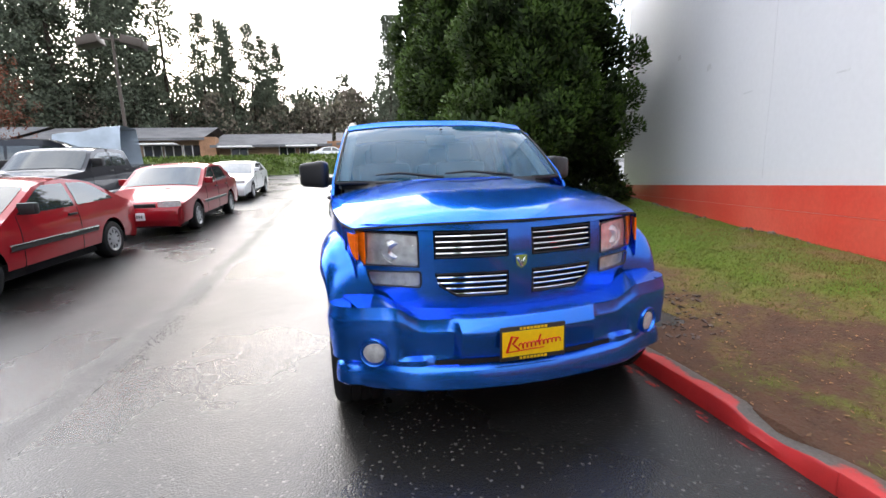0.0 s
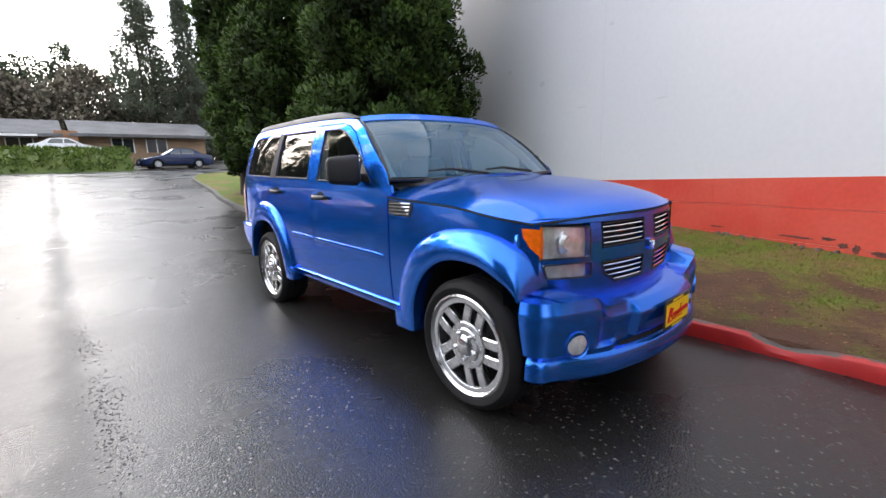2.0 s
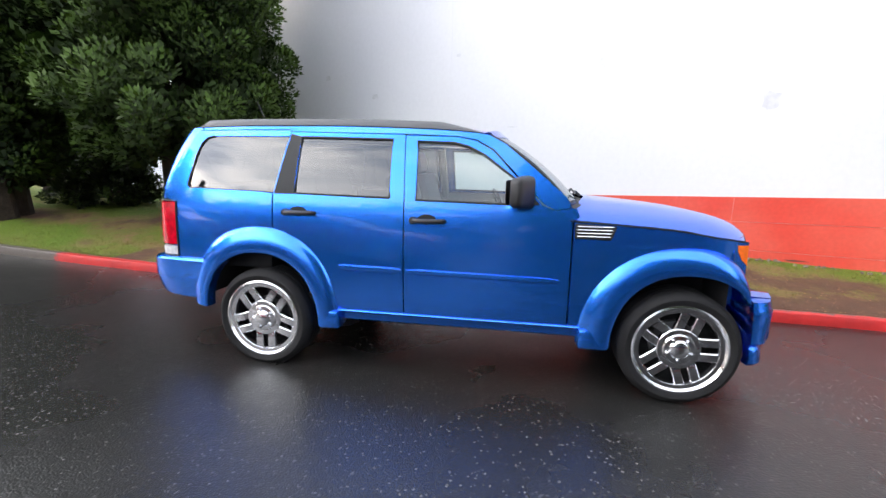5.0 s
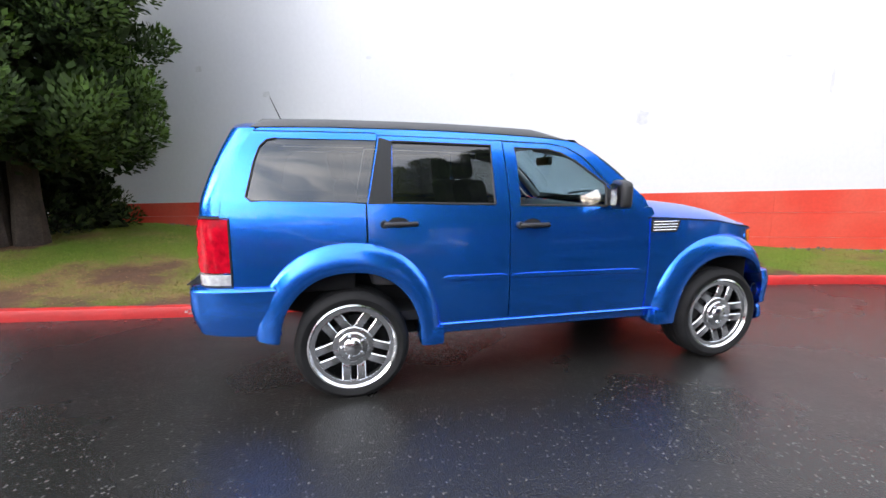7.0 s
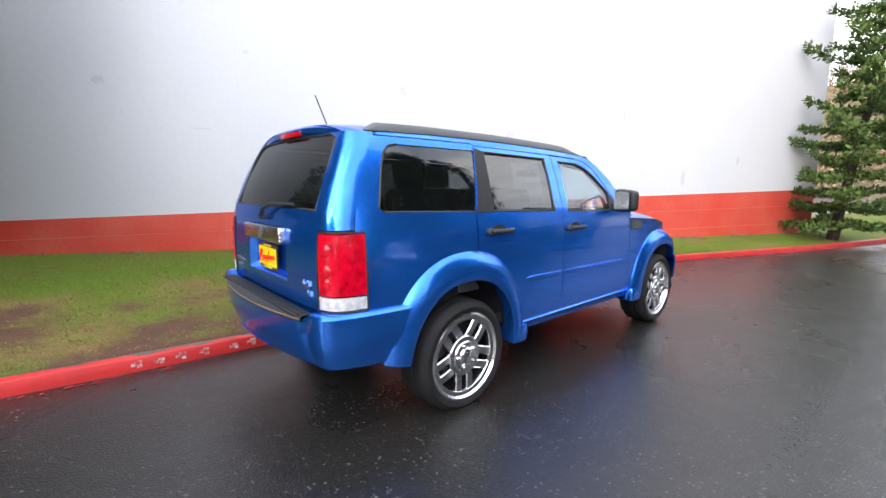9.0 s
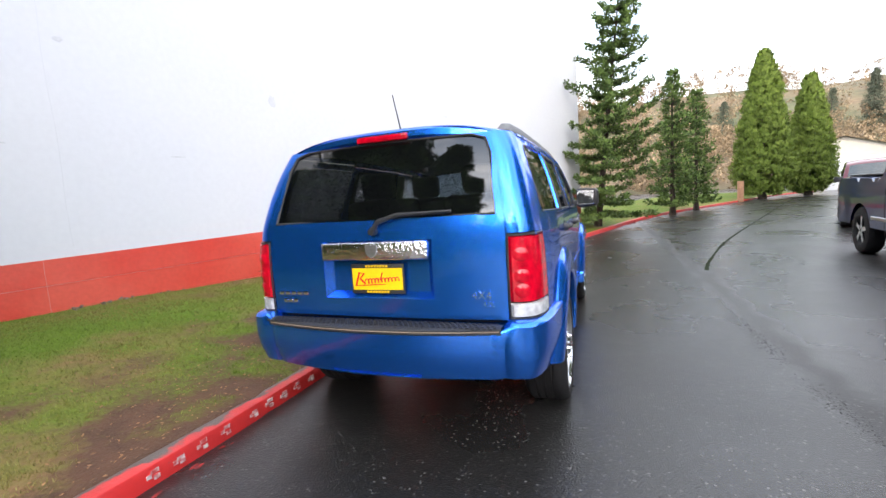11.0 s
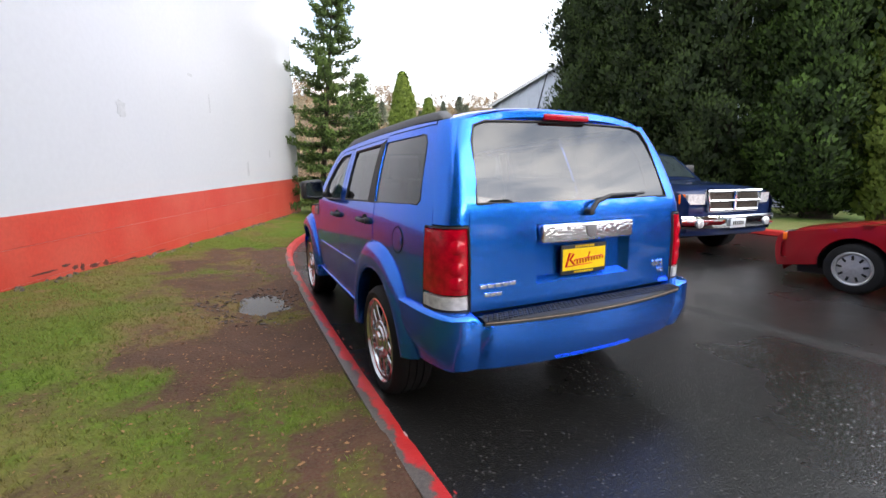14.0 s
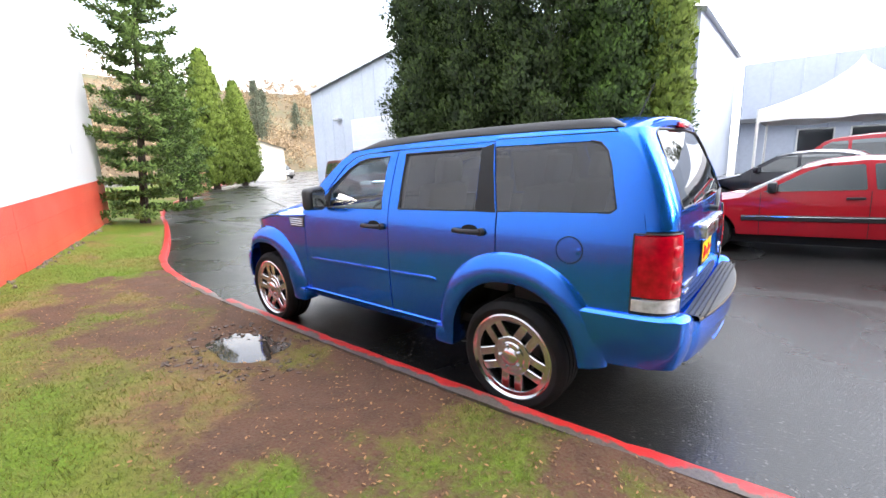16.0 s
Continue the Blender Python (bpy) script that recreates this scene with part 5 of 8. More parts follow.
def kerb_paint():
    m = bpy.data.materials.new("worn_red_kerb_paint")
    m.use_nodes = True
    n, l = m.node_tree.nodes, m.node_tree.links
    p = n["Principled BSDF"]
    co = n.new("ShaderNodeTexCoord").outputs["Object"]

    def tex(sc, d=6):
        t = n.new("ShaderNodeTexNoise")
        t.inputs["Scale"].default_value = sc
        t.inputs["Detail"].default_value = d
        t.inputs["Roughness"].default_value = 0.65
        l.new(co, t.inputs["Vector"])
        return t.outputs["Fac"]

    def step(src, a, b):
        r = n.new("ShaderNodeMapRange")
        r.inputs[1].default_value, r.inputs[2].default_value = a, b
        l.new(src, r.inputs[0])
        return r.outputs[0]

    def mix(fac, a, b):
        x = n.new("ShaderNodeMix")
        x.data_type = "RGBA"
        l.new(fac, x.inputs[0])
        for s, v in ((6, a), (7, b)):
            if isinstance(v, tuple):
                x.inputs[s].default_value = (*v, 1)
            else:
                l.new(v, x.inputs[s])
        return x.outputs[2]

    red = mix(step(tex(3), 0.35, 0.7), (0.54, 0.026, 0.024), (0.38, 0.020, 0.020))
    worn = mix(step(tex(60), 0.3, 0.7), (0.120, 0.100, 0.084), (0.060, 0.048, 0.040))
    # the back of the kerb top, away from the road, is rubbed bare and muddy
    at = n.new("ShaderNodeAttribute")
    at.attribute_name = "bare"
    sum_ = n.new("ShaderNodeMath")
    sum_.operation = "ADD"
    l.new(tex(5.5), sum_.inputs[0])
    l.new(at.outputs["Fac"], sum_.inputs[1])
    l.new(mix(step(sum_.outputs[0], 0.66, 0.76), red, worn), p.inputs["Base Color"])
    p.inputs["Roughness"].default_value = 0.42
    b = n.new("ShaderNodeBump")
    b.inputs["Strength"].default_value = 0.4
    b.inputs["Distance"].default_value = 0.006
    l.new(tex(45), b.inputs["Height"])
    l.new(b.outputs["Normal"], p.inputs["Normal"])
    return m


KERB_RED = kerb_paint()
CONCRETE = material("concrete", (0.13, 0.125, 0.115), 0.75, vary=0.3, scale=2.5, fine=0.2, fine_scale=60, bump=0.4, bump_scale=70)
kerb = tagged(new("kerb"), "worn red-painted concrete kerb with chipped edges", "kerb", kind="structure")
KERB_H, KERB_W = 0.105, 0.115
rnd = random.Random(11)
start = 0
while start < len(KERB) - 6:
    length = 24
    stretch = KERB[start:start + length + 1]
    mid = stretch[len(stretch) // 2]
    near = -9 < mid.y < 9
    bm = bmesh.new()
    bare = bm.verts.layers.float.new("bare")
    rows = []
    jog = rnd.uniform(-0.004, 0.004)
    for i, p in enumerate(stretch):
        q = stretch[min(i + 1, len(stretch) - 1)] - stretch[max(i - 1, 0)]
        d = q.normalized()
        inn = Vector((d.y, -d.x))
        k = 0.006 if i in (0, len(stretch) - 1) else 0.0
        z0 = rise(p.y)
        broken = 0.0
        if -2.62 < p.y < -2.18:
            broken = 0.044 * (1 - abs(p.y + 2.40) / 0.22) ** 0.7 + 0.012 * noise.noise(Vector((p.y * 14, 0, 3)))
        broken = max(0.0, broken)
        row = []
        for off, h, br in ((0.0, -0.06, 0), (0.004, 0.03, 0), (0.008, KERB_H - 0.014, 0), (0.013, KERB_H - 0.004, 0.0), (0.024, KERB_H, 0.02), (0.070, KERB_H + 0.002, 0.07), (0.095, KERB_H, 0.12), (KERB_W, KERB_H - 0.003, 0.17), (KERB_W + 0.004, -0.05, 0.2)):
            top = h > 0.05
            wob = 0.004 * noise.noise(Vector((p.x * 6, p.y * 6, off * 20))) if top else 0
            hh = h - broken * (1.0 if top else 0) * (1.3 - off * 3) - k
            o = off + (broken * 0.5 if top and off < 0.06 else 0) + k
            if broken > 0.01 and top:
                wob += 0.012 * noise.noise(Vector((p.y * 25, off * 60, 5)))
            c = p + inn * (o + jog)
            row.append((c.x, c.y, z0 + hh + wob, br * (1 + 1.6 * ease((p.y + 4.2) / 1.2) * ease((5.2 - p.y) / 2.5)) + (0.45 if broken > 0.010 and top and off > 0.02 else 0) + 0.6 * ease((p.y - 5.3) / 0.5)))
        rows.append(row)
    vs = grid(bm, [[(a, b, c) for a, b, c, _ in r] for r in rows])
    for vr, r in zip(vs, rows):
        for v, (_, _, _, b) in zip(vr, r):
            v[bare] = b
    bm.faces.new(vs[0])
    bm.faces.new(vs[-1][::-1])
    part("kerb_stone", bm, KERB_RED if mid.y < 6.3 else CONCRETE, kerb)
    start += length

# drips of red paint on the asphalt along the kerb
DRIP = material("red_paint_drips", (0.36, 0.028, 0.026), 0.4, vary=0.6, scale=30, second=(0.12, 0.02, 0.02))
rnd = random.Random(12)
bm_v, bm_f = [], []
for k in range(150):
    y = rnd.uniform(-5.2, 4.8)
    if math.sin(y * 2.7) + 0.6 * math.sin(y * 7.3 + 1) < rnd.uniform(-0.4, 0.9):
        continue
    x, z, i = KERB_X(y) - 0.045 - abs(rnd.gauss(0, 0.02)), rise(y) + 0.004, len(bm_v)
    a, b = rnd.uniform(0.006, 0.018), rnd.uniform(0.010, 0.045)
    for q in range(9):
        w = rnd.uniform(0.7, 1.2)
        bm_v.append((x + a * w * math.cos(q * 0.698), y + b * w * math.sin(q * 0.698), z))
    bm_v.append((x, y, z + 0.001))
    bm_f += [(i + q, i + (q + 1) % 9, i + 9) for q in range(9)]
me = bpy.data.meshes.new("paint_drips")
me.from_pydata(bm_v, [], bm_f)
me.materials.append(DRIP)
tagged(new("paint_drips", me), "spots of red kerb paint spilt on the asphalt", "paint", kind="stuff")

# rubbed white stencil strokes on the kerb
STENCIL = material("stencil_white", (0.50, 0.46, 0.44), 0.6, vary=0.8, scale=30, second=(0.40, 0.05, 0.05))
for k, (y, h) in enumerate(((1.62, 0.5), (1.78, 0.9), (1.92, 0.7), (2.06, 0.9), (2.20, 0.6), (2.42, 0.9), (2.58, 0.9), (2.72, 0.5), (2.86, 0.8))):
    bm = bmesh.new()
    z = rise(y)
    x = KERB_X(y)
    for a, b, c in ((0.0, 0.0, 0.018), (0.04, 0.35, 0.014), (0.0, 0.7, 0.03)):
        z0 = z + 0.03 + 0.055 * b * h
        cuboid(bm, x - 0.003 + 0.006 * b, x + 0.012, y + a, y + a + c + 0.012, z0, z0 + 0.02)
    part("stencil_mark", bm, STENCIL, kerb, "rubbed white stencil strokes", smooth=False)

# lawn
WALL_A, WALL_S = 4.36, 0.385
WALL_TURN = -math.degrees(math.atan(WALL_S))


def wall_x(y):
    return WALL_A + WALL_S * y


def lawn_z(x, y):
    k = KERB_X(y) + KERB_W
    d = x - k
    z = rise(y) + KERB_H - 0.012 + 0.26 * ease(d / 3.2) * (1 - 0.45 * ease((y - 1) / 8))
    z += 0.022 * noise.noise(Vector((x * 1.1, y * 1.1, 0))) + 0.010 * noise.noise(Vector((x * 4, y * 4, 7)))
    # hollow that holds the puddle
    q = ((x - 1.62) / 0.38) ** 2 + ((y + 0.82) / 0.55) ** 2
    z -= 0.045 * math.exp(-q * 1.4)
    return z


def mud(x, y):
    """How bare the lawn is, 0 to 1."""
    d = x - KERB_X(y) - KERB_W
    near = math.exp(-max(d, 0) / 0.80) * (0.66 if -4.6 < y < 4.8 else 0.18)
    near += 0.34 * math.exp(-(((x - 2.0) / 0.8) ** 2 + ((y + 0.6) / 2.6) ** 2))
    near += 0.30 * math.exp(-(((x - 2.3) / 0.6) ** 2 + ((y - 3.6) / 1.8) ** 2)) + 0.34 * math.exp(-(((x - 2.0) / 0.7) ** 2 + ((y + 3.4) / 1.3) ** 2))
    for tx, ty in ((3.7, 5.9), (2.5, 8.5), (2.4, 11.6)):
        near += 0.8 * math.exp(-((x - tx) ** 2 + (y - ty) ** 2) / 0.5)
    n1 = noise.noise(Vector((x * 0.9, y * 0.9, 2))) * 0.40 + noise.noise(Vector((x * 2.7, y * 2.7, 4))) * 0.36 + noise.noise(Vector((x * 8, y * 8, 9))) * 0.20
    return min(max(near + n1, 0.0), 1.0)


def lawn_material():
    m = bpy.data.materials.new("patchy_lawn")
    m.use_nodes = True
    n, l = m.node_tree.nodes, m.node_tree.links
    p = n["Principled BSDF"]
    co = n.new("ShaderNodeTexCoord").outputs["Object"]

    def tex(sc, d=6):
        t = n.new("ShaderNodeTexNoise")
        t.inputs["Scale"].default_value = sc
        t.inputs["Detail"].default_value = d
        l.new(co, t.inputs["Vector"])
        return t.outputs["Fac"]

    def rng(src, a, b, c=0.0, d=1.0):
        r = n.new("ShaderNodeMapRange")
        for i, v in enumerate((a, b, c, d)):
            r.inputs[i + 1].default_value = v
        l.new(src, r.inputs[0])
        return r.outputs[0]

    def mix(fac, a, b):
        x = n.new("ShaderNodeMix")
        x.data_type = "RGBA"
        l.new(fac, x.inputs[0])
        for s, v in ((6, a), (7, b)):
            if isinstance(v, tuple):
                x.inputs[s].default_value = (*v, 1)
            else:
                l.new(v, x.inputs[s])
        return x.outputs[2]

    at = n.new("ShaderNodeAttribute")
    at.attribute_name = "mud"
    grass = mix(rng(tex(1.3), 0.35, 0.65), (0.095, 0.172, 0.010), (0.138, 0.165, 0.021))
    grass = mix(rng(tex(38), 0.35, 0.7), grass, (0.068, 0.100, 0.012))
    soil = mix(rng(tex(6), 0.35, 0.7), (0.105, 0.049, 0.029), (0.060, 0.030, 0.019))
    soil = mix(rng(tex(70), 0.4, 0.75), soil, (0.105, 0.064, 0.040))
    thatch = mix(rng(tex(9), 0.35, 0.65), (0.200, 0.115, 0.055), (0.155, 0.140, 0.037))
    old = n.new("ShaderNodeMath")
    old.operation = "MULTIPLY"
    l.new(rng(tex(0.75, 8), 0.42, 0.60), old.inputs[0])
    l.new(rng(at.outputs["Fac"], 0.0, 0.22), old.inputs[1])
    grass = mix(old.outputs[0], grass, thatch)
    s = n.new("ShaderNodeMath")
    s.operation = "MULTIPLY_ADD"
    l.new(tex(22), s.inputs[0])
    s.inputs[1].default_value = 0.5
    l.new(at.outputs["Fac"], s.inputs[2])
    l.new(mix(rng(s.outputs[0], 0.52, 0.86), grass, soil), p.inputs["Base Color"])
    l.new(rng(at.outputs["Fac"], 0.4, 1.0, 0.9, 0.72), p.inputs["Roughness"])
    p.inputs["Specular IOR Level"].default_value = 0.22
    b = n.new("ShaderNodeBump")
    b.inputs["Strength"].default_value = 0.8
    b.inputs["Distance"].default_value = 0.02
    l.new(tex(48), b.inputs["Height"])
    l.new(b.outputs["Normal"], p.inputs["Normal"])
    return m


LAWN = lawn_material()
bm = bmesh.new()
lay = bm.verts.layers.float.new("mud")
rows = []
ys_l = list(np.arange(-40, -9, 0.8)) + list(np.arange(-9, 9, 0.11)) + list(np.arange(9, 24.2, 0.5))
for y in ys_l:
    k = KERB_X(y) + KERB_W - 0.012
    far = max(wall_x(y) + 0.05, k + 0.3) if -12.6 < y < 7.9 else k + (6.5 if y > 0 else 3.2 + 0.25 * (-12.6 - y))
    if y > 21:
        far = k + 6.5 - (y - 21) * 0.5
    rows.append([(k - 0.05, y)] + [(k + (far - k) * (i / 45) ** 1.25, y) for i in range(46)])
vs = [[bm.verts.new((x, y, lawn_z(x, y) - (0.075 if i == 0 else 0))) for i, (x, y) in enumerate(r)] for r in rows]
for r in vs:
    for v in r:
        v[lay] = mud(v.co.x, v.co.y)
for a, b in zip(vs, vs[1:]):
    for i in range(len(a) - 1):
        bm.faces.new((a[i], a[i + 1], b[i + 1], b[i]))
tagged(part("lawn", bm, LAWN, None), "patchy mown lawn with bare muddy ground", "lawn", kind="structure")

# puddle in the mud
WATER = material("puddle_water", (0.045, 0.036, 0.030), 0.03, spec=0.6, bump=0.03, bump_scale=14, vary=0.3, scale=6)
bm = bmesh.new()
ring = []
for k in range(48):
    a = 2 * math.pi * k / 48
    r = 1 + 0.42 * noise.noise(Vector((math.cos(a) * 1.7, math.sin(a) * 1.7, 3))) + 0.16 * noise.noise(Vector((math.cos(a) * 5, math.sin(a) * 5, 8)))
    ring.append((1.60 + 0.33 * r * math.cos(a), -0.80 + 0.46 * r * math.sin(a)))
zw = lawn_z(1.62, -0.82) + 0.022
bm.faces.new([bm.verts.new((x, y, zw)) for x, y in ring])
tagged(part("puddle", bm, WATER, None, smooth=False), "shallow muddy puddle on the bare lawn", "puddle", kind="structure")

# blades of grass
BLADE = material("grass_blade", (0.106, 0.178, 0.012), 0.6, vary=0.5, scale=0.8, second=(0.190, 0.138, 0.042), island=0.35)
bm_v, bm_f = [], []
rnd = random.Random(21)
tries = 0
while len(bm_f) < 120000 and tries < 400000:
    tries += 1
    y = rnd.triangular(-8.5, 8.5, 1.5)
    k = KERB_X(y) + KERB_W
    w = max(wall_x(y) - k, 0.3)
    x = k + w * rnd.random() ** 1.5
    if mud(x, y) > rnd.uniform(0.18, 0.52):
        continue
    z = lawn_z(x, y) - 0.004
    for _ in range(3):
        h = rnd.uniform(0.012, 0.032)
        a = rnd.uniform(0, 6.283)
        dx, dy = math.cos(a) * 0.0028, math.sin(a) * 0.0028
        lx, ly = rnd.uniform(-0.020, 0.020), rnd.uniform(-0.020, 0.020)
        ox, oy = x + rnd.uniform(-0.02, 0.02), y + rnd.uniform(-0.02, 0.02)
        i = len(bm_v)
        bm_v += [(ox - dx, oy - dy, z), (ox + dx, oy + dy, z), (ox + lx, oy + ly, z + h)]
        bm_f.append((i, i + 1, i + 2))
me = bpy.data.meshes.new("grass")
me.from_pydata(bm_v, [], bm_f)
me.materials.append(BLADE)
tagged(new("grass", me), "short blades of green grass on the lawn", "grass", kind="stuff")

# litter of brown leaves and clods
LEAF = material("brown_leaf", (0.20, 0.105, 0.045), 0.7, island=0.6)
bm_v, bm_f = [], []
for _ in range(10000):
    y = rnd.triangular(-6, 8, 2)
    k = KERB_X(y) + KERB_W
    x = k + (wall_x(y) - k) * rnd.random()
    if mud(x, y) < rnd.uniform(0.15, 0.5):
        continue
    z = lawn_z(x, y) + 0.006
    a, s = rnd.uniform(0, 6.28), rnd.uniform(0.005, 0.016)
    c, sn = math.cos(a) * s, math.sin(a) * s
    i = len(bm_v)
    t = rnd.uniform(-0.4, 0.8) * s
    bm_v += [(x - c, y - sn, z), (x + sn * 0.5, y - c * 0.5, z + t * 0.5), (x + c, y + sn, z + t), (x - sn * 0.5, y + c * 0.5, z + 0.004)]
    bm_f.append((i, i + 1, i + 2, i + 3))
me = bpy.data.meshes.new("leaf_litter")
me.from_pydata(bm_v, [], bm_f)
me.materials.append(LEAF)
tagged(new("leaf_litter", me), "scattered brown leaves on the muddy lawn", "leaves", kind="stuff")

# the warehouse wall
WALL_WHITE = material("white_painted_wall", (0.63, 0.635, 0.66), 0.30, vary=0.06, scale=0.5, second=(0.605, 0.615, 0.65), fine=0.02, fine_scale=14, bump=0.06, bump_scale=30)
WALL_RED = material("red_painted_band", (0.60, 0.060, 0.040), 0.32, vary=0.2, scale=1.3, second=(0.64, 0.100, 0.068), fine=0.06, fine_scale=20, bump=0.25, bump_scale=30)
WALL_GREY = material("patched_paint", (0.585, 0.592, 0.615), 0.6, vary=0.12, scale=14, bump=0.4, bump_scale=50)
WM = pose(WALL_A, 0, 0, 0, 0, WALL_TURN)
WALL_Y0, WALL_Y1, WALL_H = -13.3, 7.9, 8.6
bm = bmesh.new()
cuboid(bm, 0, 0.35, WALL_Y0, WALL_Y1, -0.1, WALL_H)
wall = part("wall_warehouse", bm, WALL_WHITE, None, smooth=False)
wall.matrix_world = WM
tagged(wall, "tall white painted warehouse wall above a red band", "wall", kind="structure")
for nm, y0, y1, z0, z1 in (("side_wall", WALL_Y0, WALL_Y0 + 0.3, -0.1, WALL_H), ("side_wall", WALL_Y1 - 0.3, WALL_Y1, -0.1, WALL_H), ("flat_roof", WALL_Y0 + 0.3, WALL_Y1 - 0.3, WALL_H - 0.4, WALL_H - 0.1)):
    bm = bmesh.new()
    cuboid(bm, 0.35, 14, y0, y1, z0, z1)
    part(nm, bm, WALL_WHITE, wall, smooth=False)


def band_top(yl):
    return 1.035 - 0.028 * yl


# red band of painted blocks in three courses, with recessed joints
course_z = [0.0, 0.36, 0.70]
for c in range(3):
    yl = WALL_Y0
    k = 0
    while yl < WALL_Y1 - 0.05:
        y1 = min(yl + 2.44, WALL_Y1)
        bm = bmesh.new()
        top = 1.0 if c == 2 else course_z[c + 1]
        b = [(-0.006 - 0.001 * ((k + c) % 2), yy, z) for yy in (yl + 0.0015, y1 - 0.0015) for z in (0, 1)]
        lo = lambda yy: (0.05 if c == 0 else band_top(yy) * course_z[c] + 0.0015)  # noqa: E731
        hi = lambda yy: band_top(yy) * top - (0.0015 if c < 2 else 0)  # noqa: E731
        ya, yb = yl + 0.001, y1 - 0.001
        x = -0.006 - 0.0008 * ((k * 7 + c * 3) % 3)
        v = [bm.verts.new(p) for p in ((x, ya, lo(ya)), (x, yb, lo(yb)), (x, yb, hi(yb)), (x, ya, hi(ya)), (0.01, ya, lo(ya)), (0.01, yb, lo(yb)), (0.01, yb, hi(yb)), (0.01, ya, hi(ya)))]
        for f in ((0, 1, 2, 3), (0, 4, 5, 1), (1, 5, 6, 2), (2, 6, 7, 3), (3, 7, 4, 0)):
            bm.faces.new([v[i] for i in f])
        part("band_panel", bm, WALL_RED, wall, smooth=False)
        yl = y1
        k += 1
bm = bmesh.new()
cuboid(bm, -0.06, 0.45, WALL_Y0 - 0.05, WALL_Y1 + 0.05, WALL_H, WALL_H + 0.12, 0.01)
part("wall_flashing", bm, STEEL, wall, "grey metal flashing")
# patched and chipped places in the white paint
rnd = random.Random(8)
for y, z, w, h in ((-3.80, 2.40, 0.10, 0.13), (-8.43, 1.66, 0.07, 0.20), (2.87, 2.92, 0.09, 0.05), (-1.64, 3.12, 0.06, 0.09), (-5.9, 3.3, 0.10, 0.03), (0.9, 3.5, 0.05, 0.03), (-4.6, 4.2, 0.12, 0.025), (1.6, 2.3, 0.14, 0.012), (-0.2, 2.2, 0.10, 0.012), (-6.6, 2.9, 0.03, 0.2), (-10.2, 2.1, 0.05, 0.12), (4.2, 3.4, 0.08, 0.05)):
    bm = bmesh.new()
    pts = []
    for k in range(14):
        a = 2 * math.pi * k / 14
        r = rnd.uniform(0.7, 1.1)
        c, s = math.cos(a), math.sin(a)
        pts.append((y + w * r * math.copysign(abs(c) ** 0.6, c), z + h * r * math.copysign(abs(s) ** 0.6, s)))
    clipped(bm, [pts], 0.3, lambda u, v: (-0.004, u, v), lambda co: Vector((0.006, 0, 0)))
    part("wall_patch", bm, WALL_GREY, wall, "rough patched paint")
for y in (1.05,):
    bm = bmesh.new()
    tube(bm, [(-0.001, y + 0.012 * math.sin(k * 1.7), 1.1 + 0.45 * k) for k in range(16)], 0.002, 4)
    part("wall_crack", bm, WALL_GREY, wall)
# peeled and rotten places at the foot of the red band
PEELED = material("peeled_paint", (0.055, 0.038, 0.032), 0.8, vary=0.5, scale=30, second=(0.20, 0.05, 0.04), bump=0.6, bump_scale=60)
for y, z, w, h in ((-2.42, 0.47, 0.06, 0.018), (-2.55, 0.42, 0.05, 0.03), (-2.66, 0.40, 0.03, 0.05), (-2.86, 0.38, 0.10, 0.022), (-3.06, 0.37, 0.05, 0.04), (-3.2, 0.345, 0.12, 0.014), (-3.55, 0.33, 0.16, 0.012), (-2.1, 0.45, 0.18, 0.012), (-4.3, 0.32, 0.14, 0.012), (-1.2, 0.46, 0.12, 0.010)):
    bm = bmesh.new()
    pts = []
    for k in range(16):
        a = 2 * math.pi * k / 16
        r = rnd.uniform(0.55, 1.15)
        pts.append((y + w * r * math.cos(a), z + h * r * math.sin(a)))
    clipped(bm, [pts], 0.3, lambda u, v: (-0.012, u, v), lambda co: Vector((0.008, 0, 0)))
    part("peeled_patch", bm, PEELED, wall, "dark peeled paint")
# dark clods and bark bits in the mud by the puddle
CLOD = material("wet_clod", (0.065, 0.040, 0.030), 0.5, island=0.5, bump=0.5, bump_scale=80)
bm = bmesh.new()
for _ in range(170):
    a, r = rnd.uniform(0, 6.283), rnd.uniform(0.7, 1.55)
    x, y = 1.60 + 0.34 * r * math.cos(a), -0.70 + 0.5 * r * math.sin(a)
    if x < KERB_X(y) + KERB_W + 0.02:
        continue
    s = rnd.uniform(0.005, 0.017)
    m = Matrix.Translation((x, y, lawn_z(x, y) + s * 0.2)) @ Euler((rnd.uniform(-0.4, 0.4), rnd.uniform(-0.4, 0.4), rnd.uniform(0, 6))).to_matrix().to_4x4()
    cuboid(bm, -s * 1.6, s * 1.6, -s * 0.7, s * 0.7, -s * 0.4, s * 0.4, 0, m)
tagged(part("mud_clods", bm, CLOD, None, smooth=False), "dark wet clods and bark in the mud", "clods", kind="stuff")
